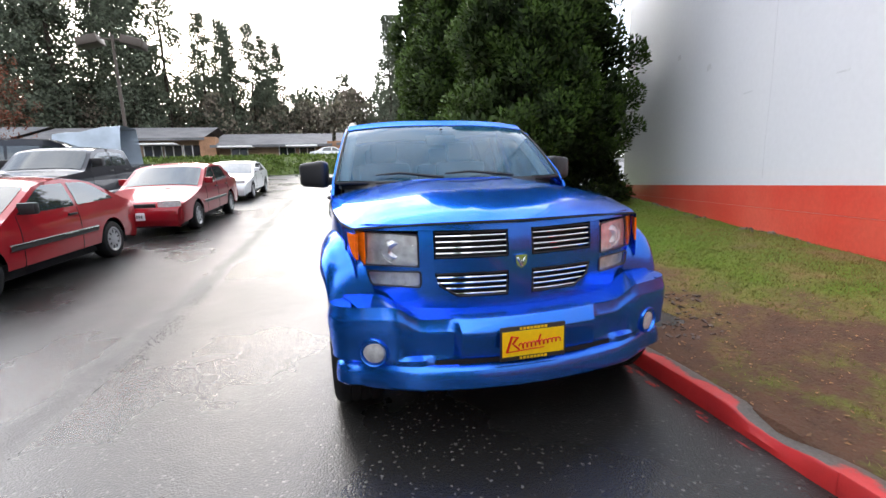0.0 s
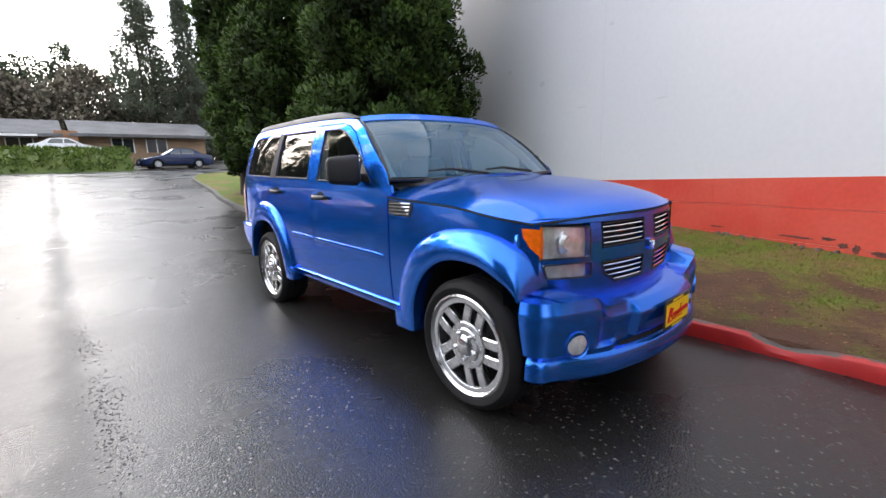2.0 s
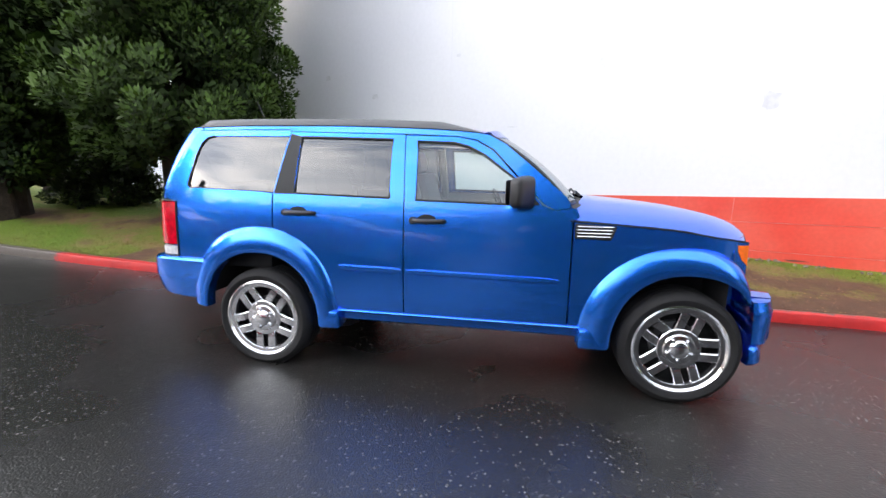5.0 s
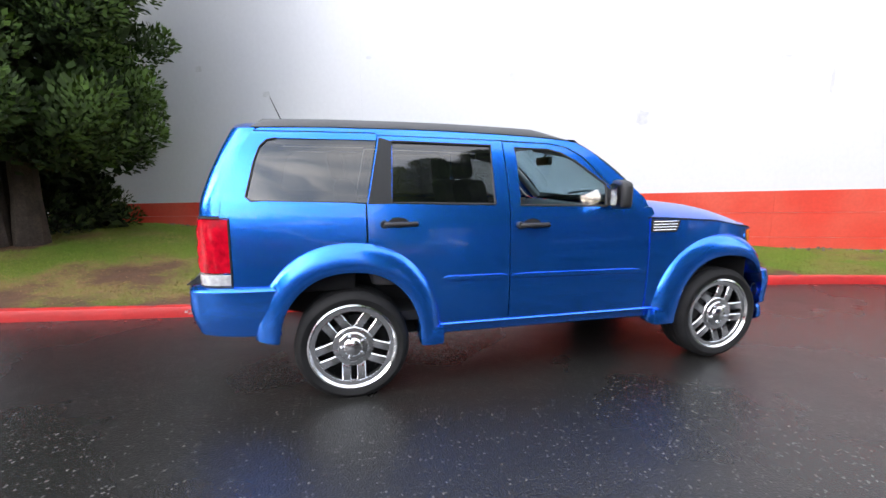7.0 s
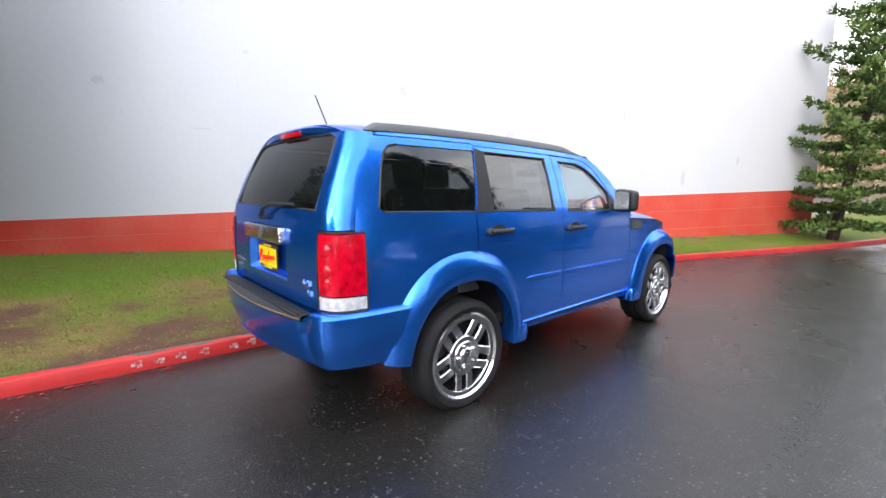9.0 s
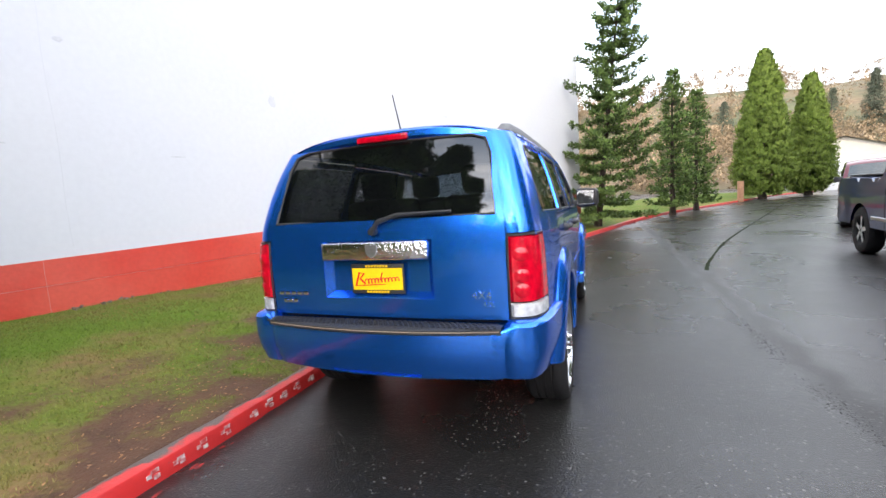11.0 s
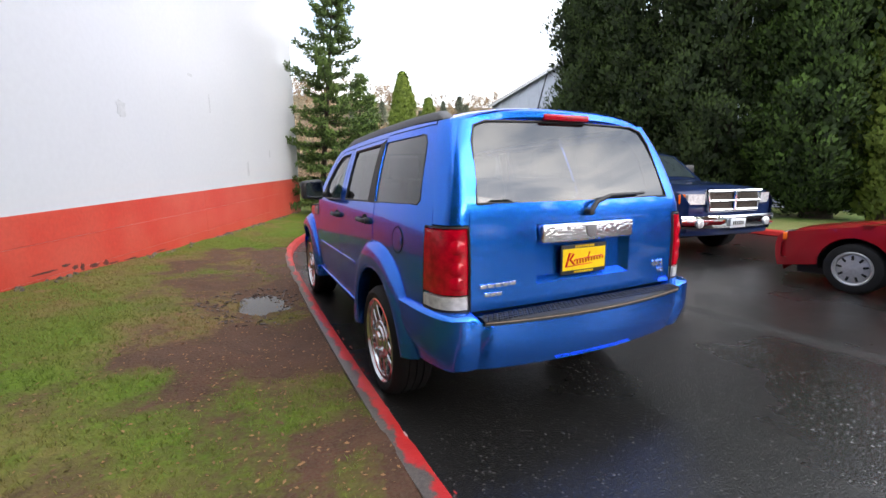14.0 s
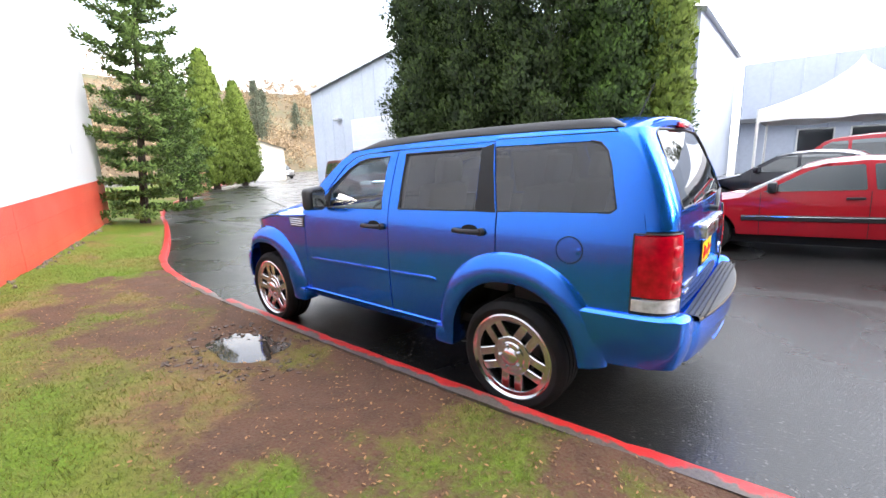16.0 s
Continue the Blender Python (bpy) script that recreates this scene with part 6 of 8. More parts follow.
# dirt and loose rubble along the foot
RUBBLE = material("rubble", (0.16, 0.13, 0.11), 0.85, island=0.4, bump=0.3, bump_scale=60)
bm = bmesh.new()
for _ in range(420):
    yl = rnd.uniform(WALL_Y0 + 0.3, WALL_Y1 - 0.2)
    if noise.noise(Vector((yl * 0.8, 0, 0))) < -0.05:
        continue
    p = WM @ Vector((-rnd.uniform(0.0, 0.16), yl, 0))
    s = rnd.uniform(0.008, 0.028)
    z = lawn_z(p.x, p.y)
    m = Matrix.Translation((p.x, p.y, z + s * 0.3)) @ Euler((rnd.uniform(0, 3), rnd.uniform(0, 3), rnd.uniform(0, 3))).to_matrix().to_4x4()
    cuboid(bm, -s, s, -s * 0.7, s * 0.7, -s * 0.5, s * 0.5, 0, m)
tagged(part("rubble", bm, RUBBLE, None, smooth=False), "small rubble and dirt at the wall foot", "rubble", kind="stuff")


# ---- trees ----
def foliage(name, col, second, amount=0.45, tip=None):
    """Leaves: dull green with fresher tips, crown shade put into the inner colour; a little light comes through them.
    """
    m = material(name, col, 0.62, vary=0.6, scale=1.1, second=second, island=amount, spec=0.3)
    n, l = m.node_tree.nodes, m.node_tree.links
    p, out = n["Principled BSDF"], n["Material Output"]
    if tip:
        # clump shade painted as colour: dark within, brighter fresh growth at the ends
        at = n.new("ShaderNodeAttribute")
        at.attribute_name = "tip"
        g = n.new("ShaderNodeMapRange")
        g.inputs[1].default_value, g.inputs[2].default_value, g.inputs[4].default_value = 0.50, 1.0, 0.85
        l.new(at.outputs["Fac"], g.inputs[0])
        bright_end = n.new("ShaderNodeMix")
        bright_end.data_type = "RGBA"
        l.new(g.outputs[0], bright_end.inputs[0])
        l.new(p.inputs["Base Color"].links[0].from_socket, bright_end.inputs[6])
        bright_end.inputs[7].default_value = (*tip, 1)
        l.new(bright_end.outputs[2], p.inputs["Base Color"])
    thin = n.new("ShaderNodeBsdfTranslucent")
    l.new(p.inputs["Base Color"].links[0].from_socket, thin.inputs[0])
    both = n.new("ShaderNodeMixShader")
    both.inputs[0].default_value = 0.22
    l.new(p.outputs[0], both.inputs[1])
    l.new(thin.outputs[0], both.inputs[2])
    l.new(both.outputs[0], out.inputs["Surface"])
    return m


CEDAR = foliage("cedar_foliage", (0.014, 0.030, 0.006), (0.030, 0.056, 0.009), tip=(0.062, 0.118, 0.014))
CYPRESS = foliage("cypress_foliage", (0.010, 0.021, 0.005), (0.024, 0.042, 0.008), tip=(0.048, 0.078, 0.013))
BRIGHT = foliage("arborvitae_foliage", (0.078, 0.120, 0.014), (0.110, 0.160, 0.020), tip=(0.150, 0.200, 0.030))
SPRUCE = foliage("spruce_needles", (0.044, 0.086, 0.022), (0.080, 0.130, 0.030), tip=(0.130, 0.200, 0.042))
# distance haze is painted into the firs' paler, greyer green
FIR = foliage("hazy_far_fir", (0.090, 0.112, 0.078), (0.120, 0.140, 0.096))
RUST = foliage("rust_leaves", (0.21, 0.070, 0.038), (0.14, 0.05, 0.03))
# hillside trees: pale brown, lightened further as painted haze
PALE = foliage("hazy_bare_wood", (0.27, 0.20, 0.13), (0.33, 0.24, 0.14))
BANK = foliage("ivy", (0.075, 0.125, 0.022), (0.12, 0.160, 0.036))
BARK = material("bark", (0.050, 0.036, 0.027), 0.9, vary=0.5, scale=7, fine=0.3, fine_scale=40, bump=0.8, bump_scale=30)


def leaf_mesh(name, pieces):
    """One mesh of many small leaves: (place, out, size, droop)."""
    v, f = [], []
    for p, out, up, s, w in pieces:
        side = out.cross(up)
        if side.length < 1e-4:
            side = Vector((1, 0, 0))
        side = side.normalized() * (s * w)
        tip = p + out * s
        mid = p + out * (s * 0.45)
        i = len(v)
        v += [tuple(p), tuple(mid + side), tuple(tip), tuple(mid - side)]
        f.append((i, i + 1, i + 2, i + 3))
    me = bpy.data.meshes.new(name)
    me.from_pydata(v, [], f)
    return me


def sprays(rnd, centre, outward, count, size, spread, flat=0.5):
    """A tuft of leaves at a twig's end."""
    got = []
    for _ in range(count):
        d = outward + Vector((rnd.uniform(-1, 1), rnd.uniform(-1, 1), rnd.uniform(-1, 1) * flat)) * spread
        d.normalize()
        up = Vector((rnd.uniform(-0.6, 0.6), rnd.uniform(-0.6, 0.6), 1)).normalized()
        p = centre + Vector((rnd.uniform(-1, 1), rnd.uniform(-1, 1), rnd.uniform(-1, 1))) * size * 0.55
        got.append((p, d, up, size * rnd.uniform(0.5, 1.15), rnd.uniform(0.16, 0.32)))
    return got


def unit(a):
    return a / np.maximum(np.linalg.norm(a, axis=1, keepdims=True), 1e-6)


def leaf_cloud(name, P, D, S, W, N, T, rng, soft=0.8):
    """One mesh of many small leaves at P, along D, S long and W wide; N is the way their twig faces."""
    side = unit(np.cross(D, unit(N + rng.normal(0, 0.45, N.shape)))) * (S * W)[:, None]
    mid = P + D * (S * 0.45)[:, None]
    V = np.stack([P, mid + side, P + D * S[:, None], mid - side], 1)
    face = unit(np.cross(V[:, 1] - V[:, 0], V[:, 3] - V[:, 0]))
    wrong = (face * N).sum(1) < 0
    V[wrong] = V[wrong][:, [0, 3, 2, 1]]
    face[wrong] *= -1
    nor = unit(N * soft + face * (1 - soft))
    k = len(P)
    me = bpy.data.meshes.new(name)
    me.vertices.add(4 * k)
    me.vertices.foreach_set("co", V.reshape(-1))
    me.loops.add(4 * k)
    me.loops.foreach_set("vertex_index", np.arange(4 * k, dtype=np.int32))
    me.polygons.add(k)
    me.polygons.foreach_set("loop_start", np.arange(0, 4 * k, 4, dtype=np.int32))
    me.update()
    me.validate()
    me.polygons.foreach_set("use_smooth", np.ones(k, dtype=bool))
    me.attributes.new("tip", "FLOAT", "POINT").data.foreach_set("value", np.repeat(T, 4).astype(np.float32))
    me.normals_split_custom_set_from_vertices(np.repeat(nor, 4, axis=0).tolist())
    return me


def crown_part(me, mat, tree, label):
    me.materials.append(mat)
    ob = new("crown", me)
    ob.parent = tree
    tagged(ob, label, "", kind="stuff")
    return ob


def clump_leaves(rng, base, out, size, per, leaf, wide=0.5, lift=0.25):
    """Leaves of many clumps at once: fans that open from each clump's base."""
    k = len(base)
    B, O, Z = np.repeat(base, per, 0), np.repeat(out, per, 0), np.repeat(size, per)
    n = k * per
    u = rng.random(n) ** 0.8
    lat = rng.normal(0, 1, (n, 3))
    lat -= O * (lat * O).sum(1, keepdims=True)
    lat = unit(lat) * np.sqrt(rng.random(n))[:, None]
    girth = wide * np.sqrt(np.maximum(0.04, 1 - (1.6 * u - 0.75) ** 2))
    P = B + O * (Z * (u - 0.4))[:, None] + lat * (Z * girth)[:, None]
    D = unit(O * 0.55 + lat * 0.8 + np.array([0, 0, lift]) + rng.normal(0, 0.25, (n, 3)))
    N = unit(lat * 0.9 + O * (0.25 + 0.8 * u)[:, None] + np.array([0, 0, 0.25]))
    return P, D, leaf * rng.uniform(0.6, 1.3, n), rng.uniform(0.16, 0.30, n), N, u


def conifer(name, label, x, y, z, height, radius, mat, seed, trunk=0.18, bare=0.8, clumps=500, per=80, leaf=0.13, clump=0.5, lumps=0.35, droop=-0.15, shape=0.75, lift=0.3, trunks=1, group="", low=1.0, wide=0.5, stretch=0.0):
    """A dense evergreen: trunk, boughs and a crown of clumps of small sprays, with an uneven outline."""
    rnd, rng = random.Random(seed), np.random.default_rng(seed)
    tree = thing(name, label, "tree", pose(x, y, z), group)
    bm = bmesh.new()
    for k in range(trunks):
        a = 6.283 * k / trunks + 0.4
        r = 0.0 if trunks == 1 else trunk * 1.05
        ox, oy = math.cos(a) * r, math.sin(a) * r
        pts = [(ox * (1 + t * 1.5) + 0.05 * math.sin(t * 7 + k), oy * (1 + t * 1.5) + 0.05 * math.cos(t * 5 + k), -0.15 + t * height * 0.92) for t in np.linspace(0, 1, 12)]
        tube(bm, pts, [trunk * (1.35 if i == 0 else 1.0) * (1 - 0.92 * i / 11) + 0.01 for i in range(12)], 9)
    part("trunk", bm, BARK, tree, "brown bark trunk")
    bm = bmesh.new()
    off = Vector((seed * 3.1, seed * 1.7, 0))
    base, out, size = [], [], []
    for k in range(clumps):
        t = ((k + rnd.random()) / clumps) ** low
        zz = bare + t * (height - bare)
        prof = (1 - t) ** shape * (0.55 + 0.45 * min(1, t / 0.10))
        a = k * 2.39996 + rnd.uniform(-0.35, 0.35)
        c, s = math.cos(a), math.sin(a)
        lump = 1 + lumps * 1.4 * noise.noise(Vector((c * 1.6, s * 1.6, zz * 0.7)) + off) + lumps * 0.5 * noise.noise(Vector((c * 4, s * 4, zz * 2.2)) + off)
        rr = max(0.05, radius * prof * lump - clump * 0.35)
        d = 1 - 0.42 * rnd.random() ** 1.6
        p = Vector((c * rr * d, s * rr * d, zz + droop * rr * d))
        base.append(p)
        out.append(Vector((c, s, lift + rnd.uniform(-0.25, 0.35) + stretch)).normalized())
        size.append(clump * rnd.uniform(0.7, 1.3) * (0.55 + 0.45 * prof))
        if k % 9 == 0:
            tube(bm, [(0, 0, zz - 0.15), (p.x * 0.5, p.y * 0.5, zz - 0.1), (p.x * 0.95, p.y * 0.95, p.z)], [0.03, 0.02, 0.008], 5, False)
    tagged(part("branchwork", bm, BARK, tree), "brown boughs inside the crown", "", kind="stuff")
    base, out, size = np.array(base), np.array(out), np.array(size)
    a = clump_leaves(rng, base, out, size, per, leaf, wide, lift)
    # inner foliage at tip 0: its dark colour stands in for shade inside the crown
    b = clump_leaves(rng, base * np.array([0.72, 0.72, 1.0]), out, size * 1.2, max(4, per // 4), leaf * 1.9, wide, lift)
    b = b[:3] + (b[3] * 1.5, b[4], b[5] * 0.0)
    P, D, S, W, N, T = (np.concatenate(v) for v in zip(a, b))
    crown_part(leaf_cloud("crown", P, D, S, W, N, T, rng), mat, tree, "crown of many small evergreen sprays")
    return tree


def spruce(name, label, x, y, z, height, radius, mat, seed, tiers=22, leaf=0.10, dens=1.0, lean=0.0):
    """An open spruce: whorls of separate boughs hung with needle sprays."""
    rnd, rng = random.Random(seed), np.random.default_rng(seed)
    tree = thing(name, label, "tree", pose(x, y, z))
    bm = bmesh.new()
    tube(bm, [(lean * t, 0, -0.1 + t * height) for t in np.linspace(0, 1, 14)], [0.11 * (1.3 if i == 0 else 1) * (1 - 0.95 * i / 13) + 0.006 for i in range(14)], 9)
    part("trunk", bm, BARK, tree, "thin brown trunk")
    bm = bmesh.new()
    base, out, size = [], [], []
    for k in range(tiers):
        t = k / (tiers - 1)
        zz = 0.45 + t * (height - 0.7)
        n_b = rnd.randint(4, 7) if t < 0.9 else 4
        for j in range(n_b):
            a = 6.283 * j / n_b + rnd.uniform(-0.4, 0.4) + k * 0.9
            length = radius * (1 - t) ** 0.58 * rnd.uniform(0.45, 1.15) + 0.12
            lift = rnd.uniform(0.05, 0.35) + 0.5 * t
            pts = [Vector((lean * zz / height + math.cos(a) * length * q, math.sin(a) * length * q, zz + length * (lift * q * q - 0.18 * q))) for q in np.linspace(0, 1, 6)]
            tube(bm, pts, [0.02 * (1 - 0.8 * q) for q in np.linspace(0, 1, 6)], 5, False)
            steps = max(4, int(length * 11 * dens))
            for q in range(steps):
                u = 0.10 + 0.90 * (q + rnd.random()) / steps
                i = min(int(u * 5), 4)
                p = pts[i].lerp(pts[i + 1], u * 5 - i)
                w = rnd.uniform(-1, 1)
                side = Vector((-math.sin(a), math.cos(a), 0)) * w * 0.24 * length * (1.05 - u * 0.7)
                base.append(p + side)
                out.append((Vector((math.cos(a), math.sin(a), lift)) + side.normalized() * 0.6 * abs(w)).normalized())
                size.append(leaf * rnd.uniform(1.2, 2.0))
    tagged(part("branchwork", bm, BARK, tree), "thin brown boughs in tiers", "", kind="stuff")
    P, D, S, W, N, T = clump_leaves(rng, np.array(base), np.array(out), np.array(size), 14, leaf, 0.42, 0.15)
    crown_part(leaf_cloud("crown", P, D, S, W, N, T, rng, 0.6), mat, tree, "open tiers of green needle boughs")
    return tree


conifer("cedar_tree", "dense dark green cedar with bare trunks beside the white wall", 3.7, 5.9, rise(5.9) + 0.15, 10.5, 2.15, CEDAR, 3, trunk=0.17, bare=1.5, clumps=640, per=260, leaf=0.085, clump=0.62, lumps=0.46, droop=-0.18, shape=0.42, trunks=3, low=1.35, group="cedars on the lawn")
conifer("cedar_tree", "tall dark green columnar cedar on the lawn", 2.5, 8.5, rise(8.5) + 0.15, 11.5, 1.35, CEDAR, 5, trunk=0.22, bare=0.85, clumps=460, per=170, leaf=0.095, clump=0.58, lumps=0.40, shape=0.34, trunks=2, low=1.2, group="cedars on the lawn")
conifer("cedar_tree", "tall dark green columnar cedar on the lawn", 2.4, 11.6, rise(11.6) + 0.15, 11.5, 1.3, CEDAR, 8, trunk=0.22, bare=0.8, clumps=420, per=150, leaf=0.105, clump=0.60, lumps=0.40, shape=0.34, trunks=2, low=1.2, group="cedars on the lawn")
# unseen extra cedar, added to block the sun from the wall's far end
conifer("cedar_tree", "added cedar, hidden behind the others, that shades the wall end", 5.7, 11.3, rise(11.3) + 0.15, 11.5, 1.7, CEDAR, 9, trunk=0.2, bare=0.9, clumps=320, per=130, leaf=0.105, clump=0.62, lumps=0.40, shape=0.34, trunks=2, low=1.2, group="cedars on the lawn")
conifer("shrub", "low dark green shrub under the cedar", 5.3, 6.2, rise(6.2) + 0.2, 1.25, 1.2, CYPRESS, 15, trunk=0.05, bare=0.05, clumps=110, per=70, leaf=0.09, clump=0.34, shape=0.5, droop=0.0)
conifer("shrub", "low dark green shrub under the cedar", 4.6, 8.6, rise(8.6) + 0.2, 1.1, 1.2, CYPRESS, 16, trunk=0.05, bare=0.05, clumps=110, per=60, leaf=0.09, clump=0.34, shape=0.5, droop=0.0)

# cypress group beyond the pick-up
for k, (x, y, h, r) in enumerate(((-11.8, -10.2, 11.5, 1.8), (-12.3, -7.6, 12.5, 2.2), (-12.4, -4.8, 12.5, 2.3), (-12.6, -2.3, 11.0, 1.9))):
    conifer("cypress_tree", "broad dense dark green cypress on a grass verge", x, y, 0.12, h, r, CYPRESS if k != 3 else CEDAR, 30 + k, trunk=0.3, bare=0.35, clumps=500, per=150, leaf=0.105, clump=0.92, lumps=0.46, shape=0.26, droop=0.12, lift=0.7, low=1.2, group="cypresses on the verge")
conifer("arborvitae_tree", "slim bright green arborvitae at the end of the verge", -12.4, -0.80, 0.12, 9.5, 0.80, BRIGHT, 41, trunk=0.2, bare=0.2, clumps=420, per=110, leaf=0.10, clump=0.5, lumps=0.15, shape=0.25, droop=0.15, lift=0.9)

# spruces and cones along the drive
spruce("spruce_tree", "open ragged green spruce beside the wall corner", -1.0, -11.6, 0.14, 8.0, 1.75, SPRUCE, 51, tiers=20, leaf=0.105, dens=2.3, lean=-0.85)
spruce("spruce_tree", "young green spruce on the drive verge", -4.1, -17.3, 0.14, 6.2, 1.0, SPRUCE, 53, tiers=19, leaf=0.14, dens=0.9)
spruce("spruce_tree", "young green spruce on the drive verge", -5.6, -20.5, 0.14, 5.8, 1.0, SPRUCE, 54, tiers=17, leaf=0.15, dens=0.8)
for k, (x, y, h, r) in enumerate(((-11.3, -30.5, 9.3, 2.1), (-14.9, -33.5, 8.0, 1.75))):
    conifer("arborvitae_tree", "clipped bright green conical arborvitae by the drive", x, y, 0.1, h, r, BRIGHT, 60 + k, trunk=0.2, bare=0.1, clumps=620, per=60, leaf=0.15, clump=0.5, lumps=0.05, shape=0.55, droop=0.2, lift=0.9, group="cones along the drive")


def hill_z(x, y):
    return -0.5 + 36 * ease((-78 - y) / 110) * (1 + 0.18 * noise.noise(Vector((x * 0.02, y * 0.02, 0))))


def far_tree(x, y, z, h, r, mat, seed, kind="fir_tree", sparse=False):
    label = {"fir_tree": "tall dark fir beyond the car park", "bare_tree": "pale leafless tree on the hillside", "rust_tree": "rust-brown leafed tree beyond the parked cars"}[kind]
    rnd, rng = random.Random(seed), np.random.default_rng(seed)
    tree = thing(kind, label, "tree", pose(x, y, z))
    bm = bmesh.new()
    tube(bm, [(0, 0, -0.3), (0.1, 0, h * 0.5), (0, 0.05, h)], [h * 0.010 + 0.04, h * 0.006 + 0.02, 0.02], 6)
    part("trunk", bm, BARK, tree)
    base, out, size = [], [], []
    tiers = 52 if not sparse else 34
    for k in range(tiers):
        t = (k + rnd.random()) / tiers
        lo = 0.10 if not sparse else 0.28
        zz = h * (lo + (0.99 - lo) * t)
        if kind == "fir_tree":
            rr = r * (1.35 if sparse else 1.15) * ((1 - t) ** 0.7 + 0.06) * rnd.uniform(0.45, 1.15)
        else:
            rr = r * math.sin(math.pi * (0.12 + 0.8 * t)) * rnd.uniform(0.6, 1.1)
        for j in range(rnd.randint(4, 6) if sparse else rnd.randint(6, 9)):
            a = rnd.uniform(0, 6.283)
            for q in (0.25, 0.5, 0.75, 1.0):
                base.append((math.cos(a) * rr * q, math.sin(a) * rr * q, zz - 0.2 * rr * q * (kind == "fir_tree")))
                out.append((math.cos(a), math.sin(a), 0.0))
                size.append(h * 0.036)
    P, D, S, W, N, T = clump_leaves(rng, np.array(base), np.array(out), np.array(size) * 1.15, 16, h * 0.0105, 0.6, 0.0)
    W *= 1.7
    crown_part(leaf_cloud("crown", P, D, S, W, N, T, rng), mat, tree, "")
    return tree


rnd = random.Random(77)
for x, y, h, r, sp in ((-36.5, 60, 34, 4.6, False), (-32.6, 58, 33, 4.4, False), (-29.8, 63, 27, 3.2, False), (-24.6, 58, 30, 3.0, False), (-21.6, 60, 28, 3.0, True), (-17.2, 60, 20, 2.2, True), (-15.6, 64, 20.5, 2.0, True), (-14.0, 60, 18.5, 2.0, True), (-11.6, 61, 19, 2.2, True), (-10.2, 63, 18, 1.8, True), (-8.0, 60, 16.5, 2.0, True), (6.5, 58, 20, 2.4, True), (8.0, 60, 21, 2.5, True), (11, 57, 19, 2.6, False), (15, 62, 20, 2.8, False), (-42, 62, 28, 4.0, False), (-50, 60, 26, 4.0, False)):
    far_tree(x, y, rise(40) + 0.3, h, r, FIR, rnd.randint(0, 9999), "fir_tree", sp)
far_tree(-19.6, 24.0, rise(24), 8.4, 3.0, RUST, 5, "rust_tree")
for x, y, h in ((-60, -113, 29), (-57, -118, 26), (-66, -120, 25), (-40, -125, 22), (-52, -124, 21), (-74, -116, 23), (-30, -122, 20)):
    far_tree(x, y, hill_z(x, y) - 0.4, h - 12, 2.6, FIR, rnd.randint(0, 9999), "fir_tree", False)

# woods that close the view, and the hillside
def woods(name, label, places, mat, seed, leaf, clumps=70, round_top=False):
    """Many far trees as one sheet of woods; places: x, y, foot, height, radius."""
    rng = np.random.default_rng(seed)
    base, out, size = [], [], []
    for x, y, z, h, r in places:
        t = rng.random(clumps) ** 0.8
        a = rng.uniform(0, 6.283, clumps)
        prof = np.sin(np.pi * (0.15 + 0.8 * t)) if round_top else (1 - t) ** 0.7 + 0.05
        rr = r * prof * np.sqrt(rng.uniform(0.1, 1.1, clumps))
        base.append(np.stack([x + np.cos(a) * rr, y + np.sin(a) * rr, z + h * t], 1))
        out.append(np.stack([np.cos(a), np.sin(a), np.full(clumps, 0.2 if round_top else -0.1)], 1))
        size.append(np.full(clumps, leaf * 3.6))
    P, D, S, W, N, T = clump_leaves(rng, np.concatenate(base), unit(np.concatenate(out)), np.concatenate(size), 22, leaf, 0.6, 0.1)
    W *= 1.9
    me = leaf_cloud(name, P, D, S, W, N, T, rng)
    me.materials.append(mat)
    return tagged(new(name, me), label, "woods", kind="stuff")


rnd = random.Random(90)
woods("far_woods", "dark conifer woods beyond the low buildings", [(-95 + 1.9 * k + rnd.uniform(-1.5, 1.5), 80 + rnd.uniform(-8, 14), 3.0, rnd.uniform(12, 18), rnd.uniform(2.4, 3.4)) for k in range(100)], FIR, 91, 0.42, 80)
# the thicket's grey-brown is paled to carry distance haze
woods("brown_woods", "grey-brown leafless thicket behind the low buildings", [(-85 + 2.0 * k + rnd.uniform(-1, 1), 62 + rnd.uniform(-3, 5), 3.0, rnd.uniform(6.5, 10.5), rnd.uniform(2.4, 3.6)) for k in range(60)], foliage("thicket", (0.205, 0.170, 0.135), (0.14, 0.138, 0.095)), 92, 0.34, 150, True)
spots = [(rnd.uniform(-150, 20), -84 - 85 * rnd.random() ** 1.2) for k in range(430)]
woods("hill_woods", "pale brown leafless trees on the far hillside", [(x, y, hill_z(x, y) - 0.5, rnd.uniform(5, 8.5), rnd.uniform(2.2, 4.0)) for x, y in spots], PALE, 93, 0.36, 20, True)
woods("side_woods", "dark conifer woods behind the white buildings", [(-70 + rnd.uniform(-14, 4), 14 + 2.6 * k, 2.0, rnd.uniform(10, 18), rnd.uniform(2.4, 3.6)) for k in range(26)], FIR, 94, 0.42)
# hillside ground under the pale woods
HILL = material("hillside", (0.15, 0.105, 0.062), 0.9, vary=0.5, scale=0.08, second=(0.085, 0.090, 0.045), fine=0.3, fine_scale=0.8)
bm = bmesh.new()
grid(bm, [[(x, y, hill_z(x, y)) for x in range(-260, 121, 12)] for y in range(-260, -66, 8)])
tagged(part("hillside", bm, HILL, None), "brown wooded hillside in the distance", "hillside", kind="structure")
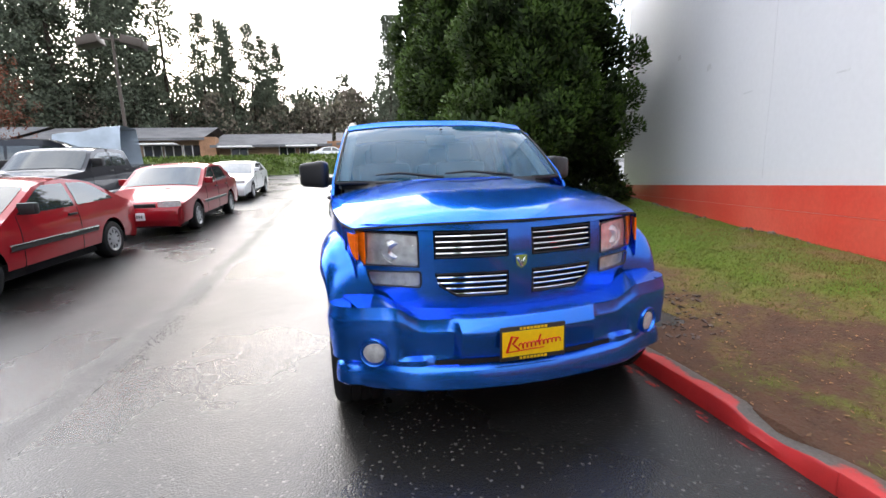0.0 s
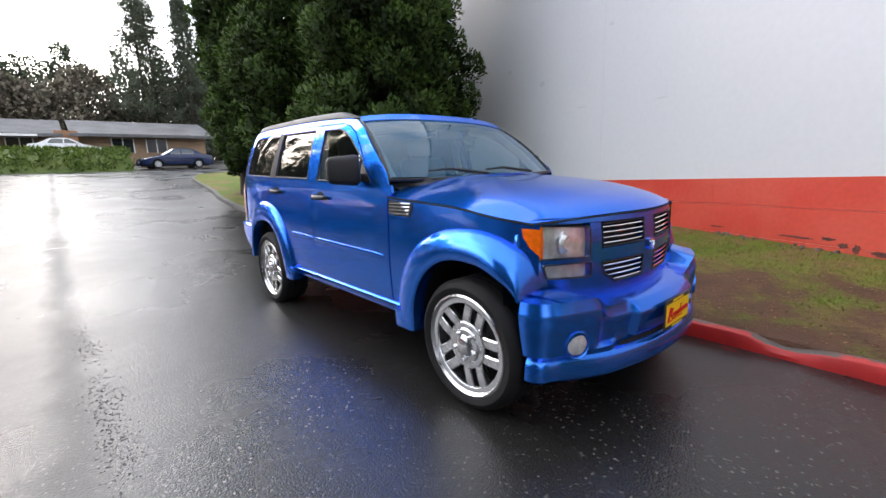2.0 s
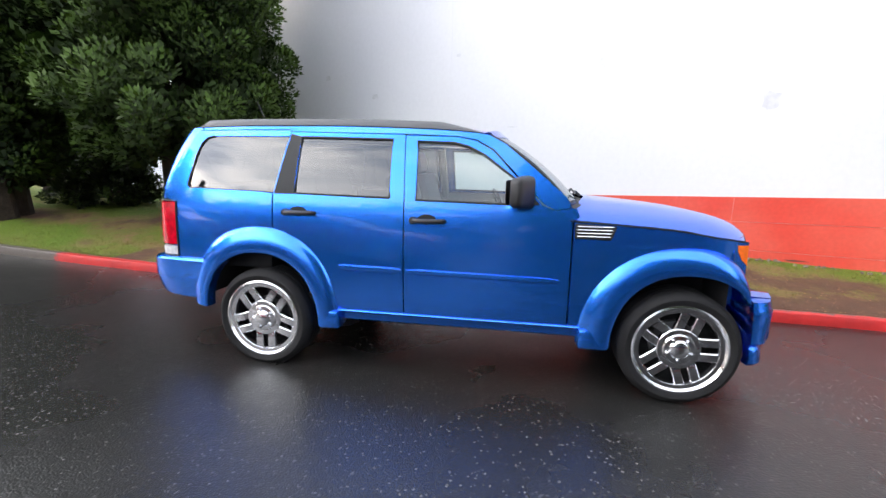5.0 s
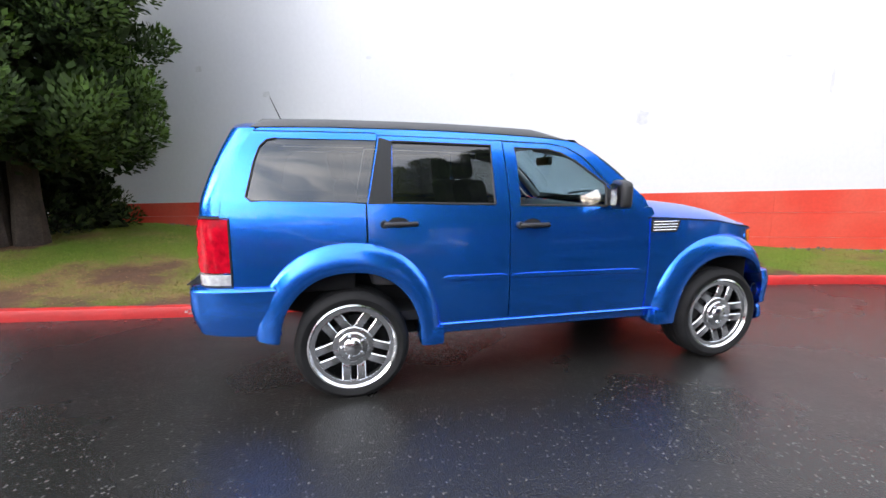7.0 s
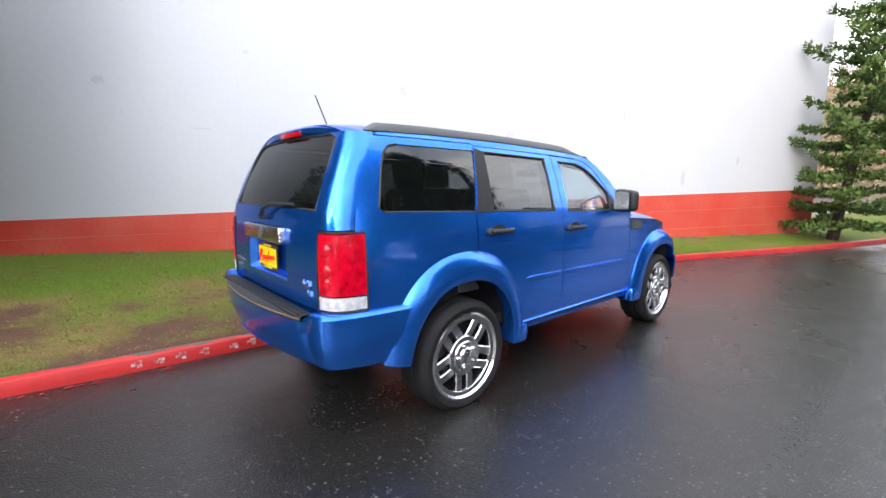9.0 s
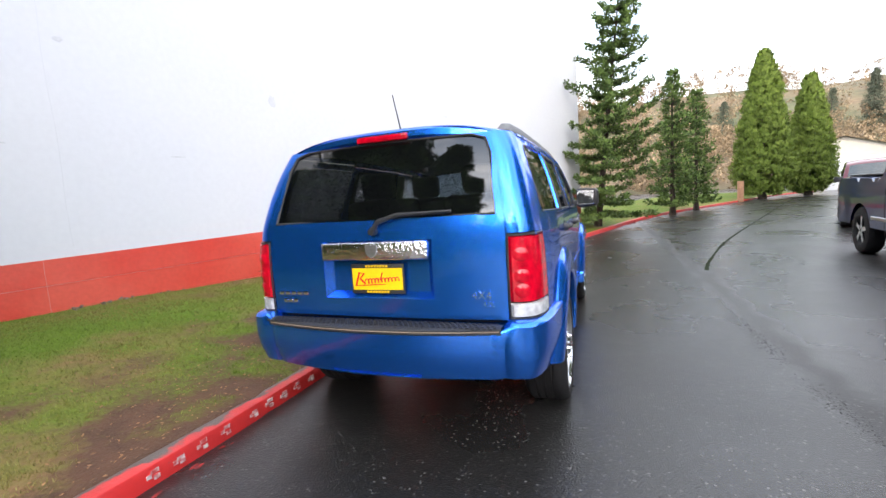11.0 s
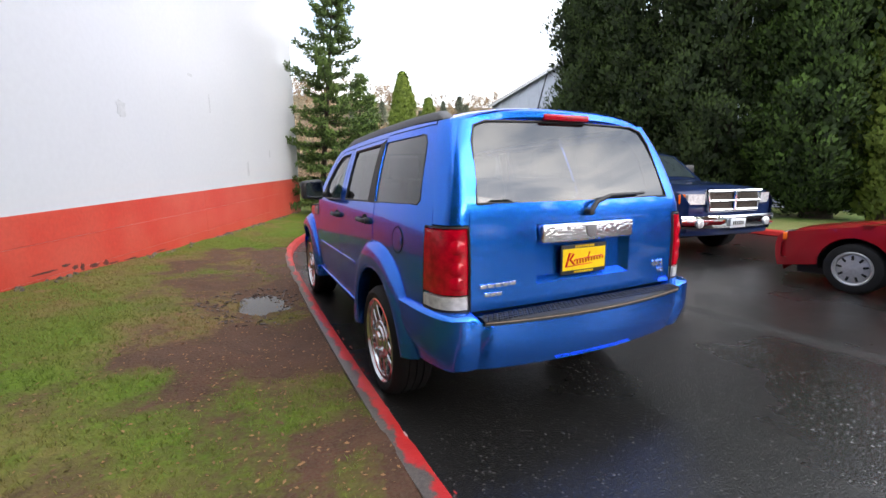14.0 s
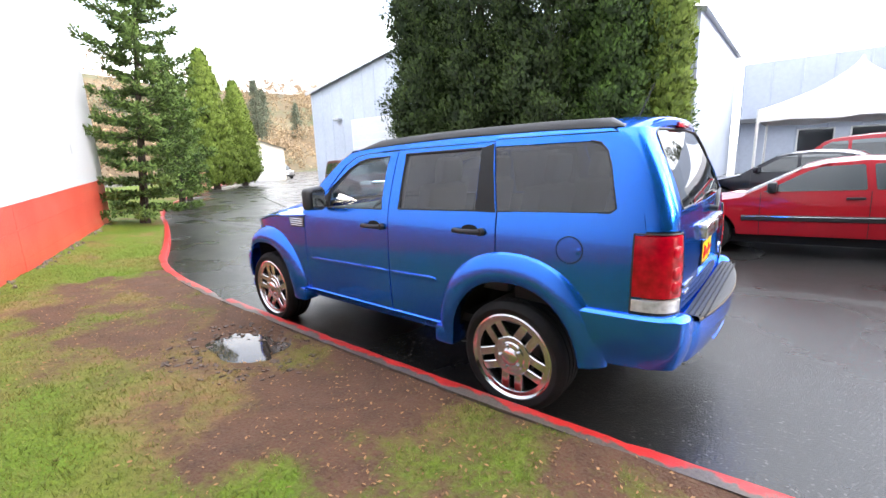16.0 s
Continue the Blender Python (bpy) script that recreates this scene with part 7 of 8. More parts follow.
# ivy bank at the top of the car park
bm = bmesh.new()
grid(bm, [[(x, y, rise(y) + h + 0.12 * noise.noise(Vector((x * 0.5, y, 0)))) for y, h in ((30.5, -0.1), (31.0, 0.12), (32.2, 0.85), (33.8, 1.25), (36, 1.1), (39, 0.4), (41, -0.2))] for x in np.arange(-60, 1.7, 1.5)])
tagged(part("ivy_bank", bm, BANK, None), "low bank covered with green ivy", "bank", kind="structure")
pieces = []
rnd = random.Random(95)
for _ in range(5200):
    x, t = rnd.uniform(-42, 1.6), rnd.random()
    y = 30.8 + 4.5 * t
    z = rise(y) + np.interp(y, [31.0, 32.2, 33.8, 36], [0.12, 0.85, 1.25, 1.1])
    pieces += sprays(rnd, Vector((x, y, z)), Vector((0, -0.4, 0.8)), 3, 0.28, 0.9)
me = leaf_mesh("ivy", pieces)
me.materials.append(BANK)
tagged(new("ivy", me), "green ivy leaves on the bank", "ivy", kind="stuff")


# ---- parked vehicles ----
def plain_wheel(parent, r, w, mat, style, m):
    """A wheel with tyre and cover, its outer face towards +x."""
    wheel = new("wheel")
    wheel.parent = parent
    wheel.matrix_basis = m
    rim = r * 0.66
    bm = bmesh.new()
    lathe(bm, [(rim - 0.01, -0.02), (rim + 0.01, 0.012), (r * 0.86, 0.016), (r - 0.012, 0.004), (r, -0.02), (r, -w + 0.02), (r - 0.02, -w), (rim, -w)], 32, "x")
    part("tyre", bm, RUBBER, wheel, "black rubber tyre")
    bm = bmesh.new()
    lathe(bm, [(rim + 0.006, 0.006), (rim - 0.004, 0.012), (rim - 0.022, 0.002), (rim - 0.03, -0.05)] + ([(0.08, -0.055), (0.0, -0.055)] if style == "spoke" else [(rim - 0.03, -0.012), (0.07, 0.0), (0.0, 0.006)]), 32, "x")
    cover = part("rim", bm, mat if style != "spoke" else DARK, wheel)
    n = 5 if style == "spoke" else 9
    for k in range(n):
        bm = bmesh.new()
        turn = pose(0, 0, 0, 360 / n * k + 12)
        if style == "spoke":
            rows = [[turn @ Vector((x, q, h * sg)) for sg, x in ((-1, -0.045), (-1, 0.0), (1, 0.0), (1, -0.045))] for q, h in ((0.02, 0.045), (rim * 0.4, 0.030), (rim * 0.8, 0.034), (rim, 0.05))]
            grid(bm, rows)
            part("spoke", bm, mat, cover)
        else:
            cuboid(bm, 0.0, 0.004, rim * 0.52, rim * 0.8, -0.012, 0.012, 0.002, turn)
            part("cover_slot", bm, DARK, cover)
    return wheel


def parked(name, label, spec, paint, m, details=True):
    """A parked vehicle with its front towards -y, built round its side profile."""
    car = thing(name, label, spec.get("category", "car"), m, "parked cars")
    prof = spec["profile"]
    half = spec["half"]
    crown = spec.get("crown", 0.05)
    y0, y1 = min(p[0] for p in prof), max(p[0] for p in prof)
    top = max(p[1] for p in prof)
    belt = spec["belt"]
    tumble = spec.get("tumble", 0.17)
    w_z = curve([(0.15, half * 0.93), (0.40, half * 0.99), (belt * 0.75, half), (belt, half * 0.965), (belt + (top - belt) * 0.5, half * (1 - tumble * 0.55)), (top, half * (1 - tumble))])
    nose, tail = spec.get("nose", 0.14), spec.get("tail", 0.10)
    p_y = curve([(y0 - 0.01, 1 - nose), (y0 + 0.12, 1 - nose * 0.55), (y0 + 0.45, 1 - nose * 0.16), (y0 + 0.9, 1.0), (y1 - 0.8, 1.0), (y1 - 0.35, 1 - tail * 0.2), (y1 - 0.1, 1 - tail * 0.6), (y1 + 0.01, 1 - tail)])
    sx = lambda y, z: w_z(z) * p_y(y)  # noqa: E731
    r = spec["wheel"]
    arches = []
    for cy in spec["axles"]:
        arches.append(arc(cy, r, r + 0.065, r + 0.065, 0, 180, 18))
    zb = spec["sill"]
    base = [(p[0], p[1] - crown) for p in prof if p[1] - crown > zb]
    outline = list(base)
    bottom = [(base[-1][0] - 0.02, zb)]
    for a in arches[::-1]:
        bottom += [q for q in a if q[1] > zb]
    bottom += [(base[0][0] + 0.02, zb)]
    bm = bmesh.new()
    for s in (-1, 1):
        clipped(bm, [outline + bottom], 0.09, lambda y, z, s=s: (s * sx(y, z), y, z))
    # skin over the top, from nose to tail
    fine = []
    for (ya, za), (yb, zb2) in zip(prof, prof[1:]):
        n = max(1, int(math.hypot(yb - ya, zb2 - za) / 0.12))
        fine += [(ya + (yb - ya) * k / n, za + (zb2 - za) * k / n) for k in range(n)]
    fine.append(prof[-1])
    us = np.linspace(-1, 1, 17)

    def skin(y, z, u, lift=0.0):
        e = sx(y, max(z - crown, zb * 0.5))
        steep = spec.get("bow", 0.05)
        fr = ease((y0 + 0.9 - y) / 0.9) - ease((y - y1 + 0.7) / 0.7)
        return Vector((u * e, y + steep * u * u * fr, z - crown * abs(u) ** 3 + lift))

    grid(bm, [[skin(y, z, u) for u in us] for y, z in fine])
    bmesh.ops.remove_doubles(bm, verts=bm.verts, dist=0.003)
    body = part("body", bm, paint, car, sharp=50)
    # screens
    for nm, (ya, za), (yb, zb2), inset in spec["screens"]:
        bm = bmesh.new()
        d = Vector((0, yb - ya, zb2 - za))
        nrm = Vector((0, -d.z, d.y)).normalized()
        if nrm.z < 0:
            nrm = -nrm
        rows = []
        for t in np.linspace(0.06, 0.95, 7):
            y, z = ya + (yb - ya) * t, za + (zb2 - za) * t
            rows.append([skin(y, z, u * inset) + nrm * 0.007 for u in np.linspace(-1, 1, 13)])
        grid(bm, rows)
        outward(bm, (0, 0, 0.5))
        part(nm, bm, GLASS_FAR, car, "glossy tinted car window")
    for s in (-1, 1):
        for pts in spec["windows"]:
            bm = bmesh.new()
            clipped(bm, [rounded(pts, 0.03)], 0.1, lambda y, z, s=s: (s * (sx(y, z) + 0.005), y, z), lambda co, s=s: Vector((-s * 0.008, 0, 0)))
            outward(bm, (0, 0, 0.5))
            part("side_window", bm, GLASS_FAR, car, "glossy tinted car window")
        for y in spec.get("cuts", ()):
            bm = bmesh.new()
            pts = [(s * (sx(y, z) + 0.0005), y, z) for z in np.linspace(zb + 0.03, belt - 0.01, 8)]
            tube(bm, pts, 0.005, 4)
            part("door_gap", bm, DARK, body)
        for y in spec.get("handles", ()):
            bm = bmesh.new()
            z = belt - 0.10
            cuboid(bm, s * sx(y, z), s * (sx(y, z) + 0.025), y - 0.09, y + 0.09, z - 0.016, z + 0.016, 0.008)
            part("door_handle", bm, spec.get("handle_mat", BLACK_PLASTIC), car, "door handle")
        if spec.get("strip"):
            z, h = spec["strip"]
            bm = bmesh.new()
            a, b = spec["axles"][0] + r + 0.12, spec["axles"][1] - r - 0.12
            grid(bm, [[(s * (sx(y, z) + d), y, z + q) for d, q in ((0.0, h), (0.014, h * 0.7), (0.016, -h * 0.7), (0.0, -h))] for y in np.linspace(a, b, 12)])
            st = part("side_strip", bm, spec.get("strip_mat", BLACK_PLASTIC), car)
            if spec.get("bright_strip"):
                bm = bmesh.new()
                tube(bm, [(s * (sx(y, z) + 0.016), y, z + h * 0.55) for y in np.linspace(a, b, 12)], 0.008, 5)
                part("bright_line", bm, CHROME, st)
        ym, zm = spec["mirror"]
        bm = bmesh.new()
        k = spec.get("mirror_size", 1.0)
        cuboid(bm, s * (sx(ym, zm) - 0.02), s * (sx(ym, zm) + 0.17 * k), ym - 0.05 * k, ym + 0.05 * k, zm - 0.05 * k, zm + 0.09 * k, 0.022 * k)
        part("wing_mirror", bm, spec.get("mirror_mat", paint), car, "wing mirror")
        # lamps
        for nm, yy, za, zb2, xa, xb, mat in spec["lamps"]:
            bm = bmesh.new()
            front = yy < 0
            pts = rounded([(xa, za), (xb, za), (xb, zb2), (xa, zb2)], 0.02)

            def lamp_at(x, z, s=s, front=front, yy=yy):
                e = x / (half * 0.95)
                bow = 0.20 * max(0, e - 0.55) ** 1.5 + 0.05 * e * e
                return (s * x, yy + (bow if front else -bow), z)

            clipped(bm, [pts], 0.06, lamp_at, lambda co, front=front: Vector((0, 0.05 if front else -0.05, 0)))
            part(nm, bm, mat, car)
        for cy in spec["axles"]:
            bm = bmesh.new()
            grid(bm, [[(s * half * 0.93, q[0], q[1]), (s * half * 0.55, q[0], q[1]), (s * half * 0.55, cy, r * 0.6)] for q in arc(cy, r, r + 0.06, r + 0.06, -8, 188, 16)])
            part("wheel_well", bm, DARK, car)
            plain_wheel(car, r, 0.21, spec.get("rim_mat", STEEL), spec.get("rim", "cover"), pose(s * (half - 0.025), cy, r, 0, 0, 180 if s < 0 else 0))
    bm = bmesh.new()
    cuboid(bm, -half * 0.82, half * 0.82, y0 + 0.25, y1 - 0.25, zb * 0.75, zb + 0.14)
    part("underbody", bm, DARK, car, smooth=False)
    for nm, yy, za, zb2, xw, mat, d in spec.get("bars", ()):
        bm = bmesh.new()
        rows = []
        for x in np.linspace(-xw, xw, 17):
            e = x / half
            bow = 0.10 * e * e + 0.22 * max(0, abs(e) - 0.75) ** 1.4
            y = yy + (bow if yy < 0 else -bow)
            sg = 1 if yy < 0 else -1
            rows.append([(x, y + sg * d, zb2), (x, y + sg * 0.012, zb2 - 0.003), (x, y, zb2 - (zb2 - za) * 0.2), (x, y, za + (zb2 - za) * 0.2), (x, y + sg * 0.012, za + 0.003), (x, y + sg * d, za)])
        grid(bm, rows)
        part(nm, bm, mat, car)
    if spec.get("plate"):
        yy, z = spec["plate"]
        bm = bmesh.new()
        cuboid(bm, -0.155, 0.155, yy - 0.012, yy, z - 0.075, z + 0.075, 0.004)
        pl = part("number_plate", bm, PLATE_WHITE, car, "pale number plate")
        bm = bmesh.new()
        for k in range(6):
            cuboid(bm, -0.115 + 0.04 * k, -0.09 + 0.04 * k, yy - 0.015, yy - 0.011, z - 0.03, z + 0.03)
        part("plate_bars", bm, PLATE_DARK, pl, "plain dark bars", smooth=False)
    return car


HATCH = dict(profile=[(-2.10, 0.20), (-2.16, 0.36), (-2.16, 0.54), (-2.12, 0.64), (-2.0, 0.705), (-1.05, 0.85), (-0.92, 0.868), (-0.22, 1.25), (0.0, 1.30), (0.35, 1.325), (0.75, 1.30), (0.98, 1.26), (1.72, 0.96), (1.98, 0.90), (2.08, 0.82), (2.12, 0.55), (2.08, 0.25)], half=0.845, belt=0.90, sill=0.20, wheel=0.285, axles=(-1.30, 1.22),
    screens=[("windscreen", (-0.92, 0.865), (-0.22, 1.25), 0.90), ("rear_window", (0.98, 1.26), (1.72, 0.96), 0.86)],
    windows=[[(-0.66, 0.895), (0.40, 0.905), (0.36, 1.225), (-0.05, 1.215), (-0.20, 1.155)], [(0.48, 0.907), (1.40, 0.935), (0.98, 1.165), (0.80, 1.215), (0.44, 1.228)]], cuts=(-0.68, 0.44), handles=(0.30,), strip=(0.53, 0.04), bright_strip=True, mirror=(-0.55, 0.94), mirror_mat=BLACK_PLASTIC,
    lamps=[("head_lamp", -2.165, 0.56, 0.645, 0.36, 0.66, WHITE_LENS), ("turn_signal", -2.15, 0.55, 0.645, 0.66, 0.80, AMBER), ("tail_lamp", 2.075, 0.66, 0.80, 0.40, 0.76, RED_LENS)], bars=[("front_bumper", -2.165, 0.33, 0.53, 0.80, RED_A, 0.06), ("rear_bumper", 2.135, 0.36, 0.58, 0.80, RED_A, 0.06), ("grille", -2.135, 0.545, 0.61, 0.33, DARK, 0.03)], plate=(-2.175, 0.42), rim_mat=material("silver_cover", (0.45, 0.46, 0.48), 0.35, 0.5, fine=0.1, fine_scale=40))
SEDAN = dict(profile=[(-2.20, 0.22), (-2.26, 0.42), (-2.24, 0.58), (-2.12, 0.68), (-1.1, 0.90), (-0.98, 0.925), (-0.26, 1.34), (0.0, 1.385), (0.4, 1.41), (0.85, 1.37), (1.02, 1.33), (1.62, 1.02), (1.8, 1.0), (2.15, 0.96), (2.24, 0.85), (2.26, 0.5), (2.2, 0.25)], half=0.85, belt=0.94, sill=0.21, wheel=0.295, axles=(-1.36, 1.25),
    screens=[("windscreen", (-0.98, 0.925), (-0.26, 1.34), 0.90), ("rear_window", (1.02, 1.33), (1.62, 1.02), 0.88)],
    windows=[[(-0.70, 0.95), (0.14, 0.955), (0.12, 1.305), (-0.10, 1.285), (-0.22, 1.235)], [(0.20, 0.957), (1.08, 0.965), (0.98, 1.16), (0.80, 1.29), (0.18, 1.308)]], cuts=(-0.72, 0.17, 1.05), handles=(0.04, 0.92), mirror=(-0.60, 0.99),
    lamps=[("head_lamp", -2.22, 0.56, 0.70, 0.38, 0.76, WHITE_LENS), ("tail_lamp", 2.225, 0.66, 0.86, 0.36, 0.78, RED_LENS)], bars=[("front_bumper", -2.275, 0.30, 0.53, 0.80, None, 0.06), ("rear_bumper", 2.275, 0.34, 0.60, 0.80, None, 0.06), ("grille", -2.235, 0.57, 0.66, 0.34, DARK, 0.03)], plate=(-2.29, 0.42), strip=(0.55, 0.03))
COUPE = dict(SEDAN, profile=[(-2.28, 0.22), (-2.36, 0.40), (-2.32, 0.54), (-2.15, 0.66), (-1.15, 0.86), (-0.98, 0.885), (-0.15, 1.27), (0.15, 1.32), (0.5, 1.33), (0.8, 1.30), (1.0, 1.26), (1.75, 0.98), (1.95, 0.97), (2.25, 0.95), (2.33, 0.84), (2.34, 0.5), (2.28, 0.25)], half=0.88, belt=0.91,
    screens=[("windscreen", (-0.98, 0.885), (-0.15, 1.27), 0.90), ("rear_window", (1.0, 1.26), (1.75, 0.98), 0.86)], windows=[[(-0.66, 0.92), (0.55, 0.93), (0.5, 1.235), (0.02, 1.215), (-0.12, 1.165)], [(0.62, 0.932), (1.32, 0.95), (0.9, 1.19), (0.58, 1.238)]], cuts=(-0.70, 0.6), handles=(0.42,), strip=None)
SUV2 = dict(category="car", profile=[(-2.2, 0.34), (-2.26, 0.58), (-2.24, 0.80), (-2.10, 0.95), (-1.2, 1.06), (-1.05, 1.08), (-0.50, 1.60), (-0.25, 1.68), (0.5, 1.72), (1.7, 1.70), (1.95, 1.66), (2.22, 1.12), (2.27, 0.95), (2.28, 0.6), (2.2, 0.38)], half=0.90, belt=1.10, sill=0.36, wheel=0.355, axles=(-1.38, 1.30), tumble=0.16, nose=0.10, tail=0.06,
    screens=[("windscreen", (-1.05, 1.08), (-0.50, 1.60), 0.90), ("rear_window", (1.95, 1.66), (2.22, 1.12), 0.88)],
    windows=[[(-0.78, 1.11), (0.05, 1.115), (0.03, 1.56), (-0.30, 1.55), (-0.46, 1.47)], [(0.12, 1.115), (0.95, 1.12), (0.93, 1.57), (0.10, 1.565)], [(1.03, 1.12), (1.95, 1.125), (1.80, 1.555), (1.01, 1.57)]], cuts=(-0.82, 0.08, 0.98), handles=(-0.06, 0.84), mirror=(-0.66, 1.18), mirror_mat=BLACK_PLASTIC,
    lamps=[("head_lamp", -2.24, 0.76, 0.93, 0.46, 0.80, WHITE_LENS), ("tail_lamp", 2.24, 0.85, 1.15, 0.66, 0.82, RED_LENS)], bars=[("front_bumper", -2.30, 0.46, 0.70, 0.84, GREY_PLASTIC, 0.06), ("rear_bumper", 2.31, 0.48, 0.72, 0.84, GREY_PLASTIC, 0.06), ("grille", -2.26, 0.76, 0.92, 0.40, CHROME, 0.03)], rim="spoke", strip=(0.68, 0.05), strip_mat=GREY_PLASTIC, plate=(-2.32, 0.58))
VAN = dict(SUV2, category="van", mirror=(-0.95, 1.45), handles=(), cuts=(-1.0, 0.1, 1.0), lamps=[("head_lamp", -2.38, 0.80, 1.02, 0.46, 0.84, WHITE_LENS), ("tail_lamp", 2.38, 1.0, 1.4, 0.70, 0.86, RED_LENS)], windows=[[(-0.95, 1.42), (0.05, 1.43), (0.03, 1.98), (-0.35, 1.96), (-0.50, 1.88)], [(0.12, 1.43), (1.0, 1.44), (0.98, 2.0), (0.10, 1.99)], [(1.08, 1.44), (2.0, 1.44), (1.92, 1.98), (1.06, 2.0)]], profile=[(-2.35, 0.34), (-2.42, 0.70), (-2.36, 1.0), (-2.2, 1.14), (-1.45, 1.34), (-1.3, 1.40), (-0.50, 2.10), (-0.2, 2.22), (0.6, 2.28), (1.9, 2.24), (2.15, 2.16), (2.38, 1.40), (2.42, 0.7), (2.35, 0.34)], half=0.98, belt=1.40, sill=0.28, wheel=0.32, axles=(-1.5, 1.45), screens=[("windscreen", (-1.3, 1.40), (-0.50, 2.10), 0.90), ("rear_window", (2.15, 2.16), (2.38, 1.40), 0.86)])
PICKUP = dict(category="pickup truck", profile=[(-2.72, 0.44), (-2.80, 0.62), (-2.80, 0.98), (-2.70, 1.12), (-2.5, 1.18), (-1.48, 1.27), (-1.32, 1.29), (-0.72, 1.78), (-0.50, 1.84), (0.0, 1.86), (0.70, 1.84), (0.90, 1.78), (1.02, 1.33), (1.10, 1.30), (2.86, 1.32), (2.90, 1.26), (2.92, 0.62), (2.86, 0.50)], half=1.0, belt=1.30, sill=0.46, wheel=0.385, axles=(-1.80, 1.78), tumble=0.15, nose=0.12, tail=0.02, crown=0.06,
    screens=[("windscreen", (-1.32, 1.29), (-0.72, 1.78), 0.90), ("rear_window", (0.90, 1.78), (1.02, 1.33), 0.80)],
    windows=[[(-1.02, 1.33), (-0.02, 1.325), (-0.05, 1.70), (-0.50, 1.69), (-0.66, 1.61)], [(0.06, 1.325), (0.74, 1.32), (0.66, 1.66), (0.04, 1.70)]], cuts=(-1.06, 0.02, 0.80), handles=(-0.12, 0.66), mirror=(-0.86, 1.42), mirror_mat=BLACK_PLASTIC, mirror_size=1.5,
    lamps=[("head_lamp", -2.83, 0.90, 1.06, 0.58, 0.86, WHITE_LENS), ("turn_signal", -2.78, 0.90, 1.06, 0.86, 0.94, AMBER), ("tail_lamp", 2.90, 0.85, 1.22, 0.84, 0.96, RED_LENS)], bars=[("front_bumper", -2.90, 0.52, 0.72, 0.98, CHROME, 0.12), ("lower_valance", -2.82, 0.40, 0.53, 0.92, NAVY, 0.08), ("rear_bumper", 2.96, 0.52, 0.70, 0.94, CHROME, 0.08)], rim="spoke", rim_mat=CHROME_RIM, strip=(0.62, 0.03), strip_mat=STEEL, plate=(-2.925, 0.60))


def with_paint(spec, paint):
    out = dict(spec)
    out["bars"] = [(n, y, a, b, w, m or paint, d) for n, y, a, b, w, m, d in spec.get("bars", ())]
    return out


def axle_pose(front, rear, spec, side, turn_extra=0):
    """The pose that puts the wheels of one side on two ground points; side: the car's own +x or -x."""
    f, r = Vector(front), Vector(rear)
    d = (r - f).normalized()
    ang = math.atan2(-d.x, d.y)
    mid = (f + r) / 2
    nrm = Vector((d.y, -d.x))
    c = mid - nrm * side * (spec["half"] - 0.1) - d * (sum(spec["axles"]) / 2)
    slope = math.atan2(rise(r.y) - rise(f.y), max((r - f).length, 0.1)) * (1 if d.y > 0 else 1)
    return Matrix.Translation((c.x, c.y, (rise(f.y) + rise(r.y)) / 2)) @ Matrix.Rotation(ang, 4, "Z") @ Matrix.Rotation(slope, 4, "X")


hatch = parked("hatchback", "bright red three-door hatchback with grey side strip", HATCH, RED_A, axle_pose((-4.64, 1.66), (-4.52, 4.22), HATCH, 1))
parked("sedan", "dark red four-door sedan with a silver plate", with_paint(SEDAN, RED_B), RED_B, axle_pose((-3.98, 6.75), (-3.90, 9.35), SEDAN, 1))
parked("coupe", "white two-door coupe parked up the slope", with_paint(COUPE, WHITE_P), WHITE_P, axle_pose((-4.0, 13.2), (-3.98, 15.8), COUPE, 1))
truck = parked("pickup_truck", "navy blue crew-cab pickup truck with chrome bumper and grille", PICKUP, NAVY, axle_pose((-4.78, -1.40), (-5.28, -4.95), PICKUP, -1))
parked("pickup_truck", "black pickup truck with a pale bonnet reflection", with_paint(dict(PICKUP, rim_mat=STEEL), BLACK_P), BLACK_P, axle_pose((-7.3, 8.9), (-7.1, 12.46), PICKUP, 1))
parked("van", "black minivan parked behind the pickup", VAN, BLACK_P, axle_pose((-9.3, 14.6), (-12.2, 14.1), VAN, -1))
parked("station_wagon", "maroon sport utility car behind the navy pickup", SUV2, MAROON, axle_pose((-6.95, -9.6), (-7.92, -12.1), SUV2, -1))
parked("sedan", "black four-door sedan beyond the red hatchback", with_paint(SEDAN, BLACK_P), BLACK_P, axle_pose((-9.7, 1.2), (-9.2, 3.75), SEDAN, 1))
parked("station_wagon", "red sport utility car by the white tent", SUV2, RED_A, axle_pose((-13.5, 2.3), (-13.0, 4.95), SUV2, 1))
parked("sedan", "pale silver sedan in front of the low buildings", with_paint(SEDAN, WHITE_P), WHITE_P, pose(-1.3, 41.4, 2.9, 0, 0, 88))
parked("sedan", "dark blue sedan at the end of the car park", with_paint(SEDAN, NAVY), NAVY, pose(4.3, 33.5, rise(33.5), 0, 0, -82))
parked("station_wagon", "dark sport utility car far along the drive", SUV2, BLACK_P, pose(-25, -45, 0.036, 0, 0, 170))

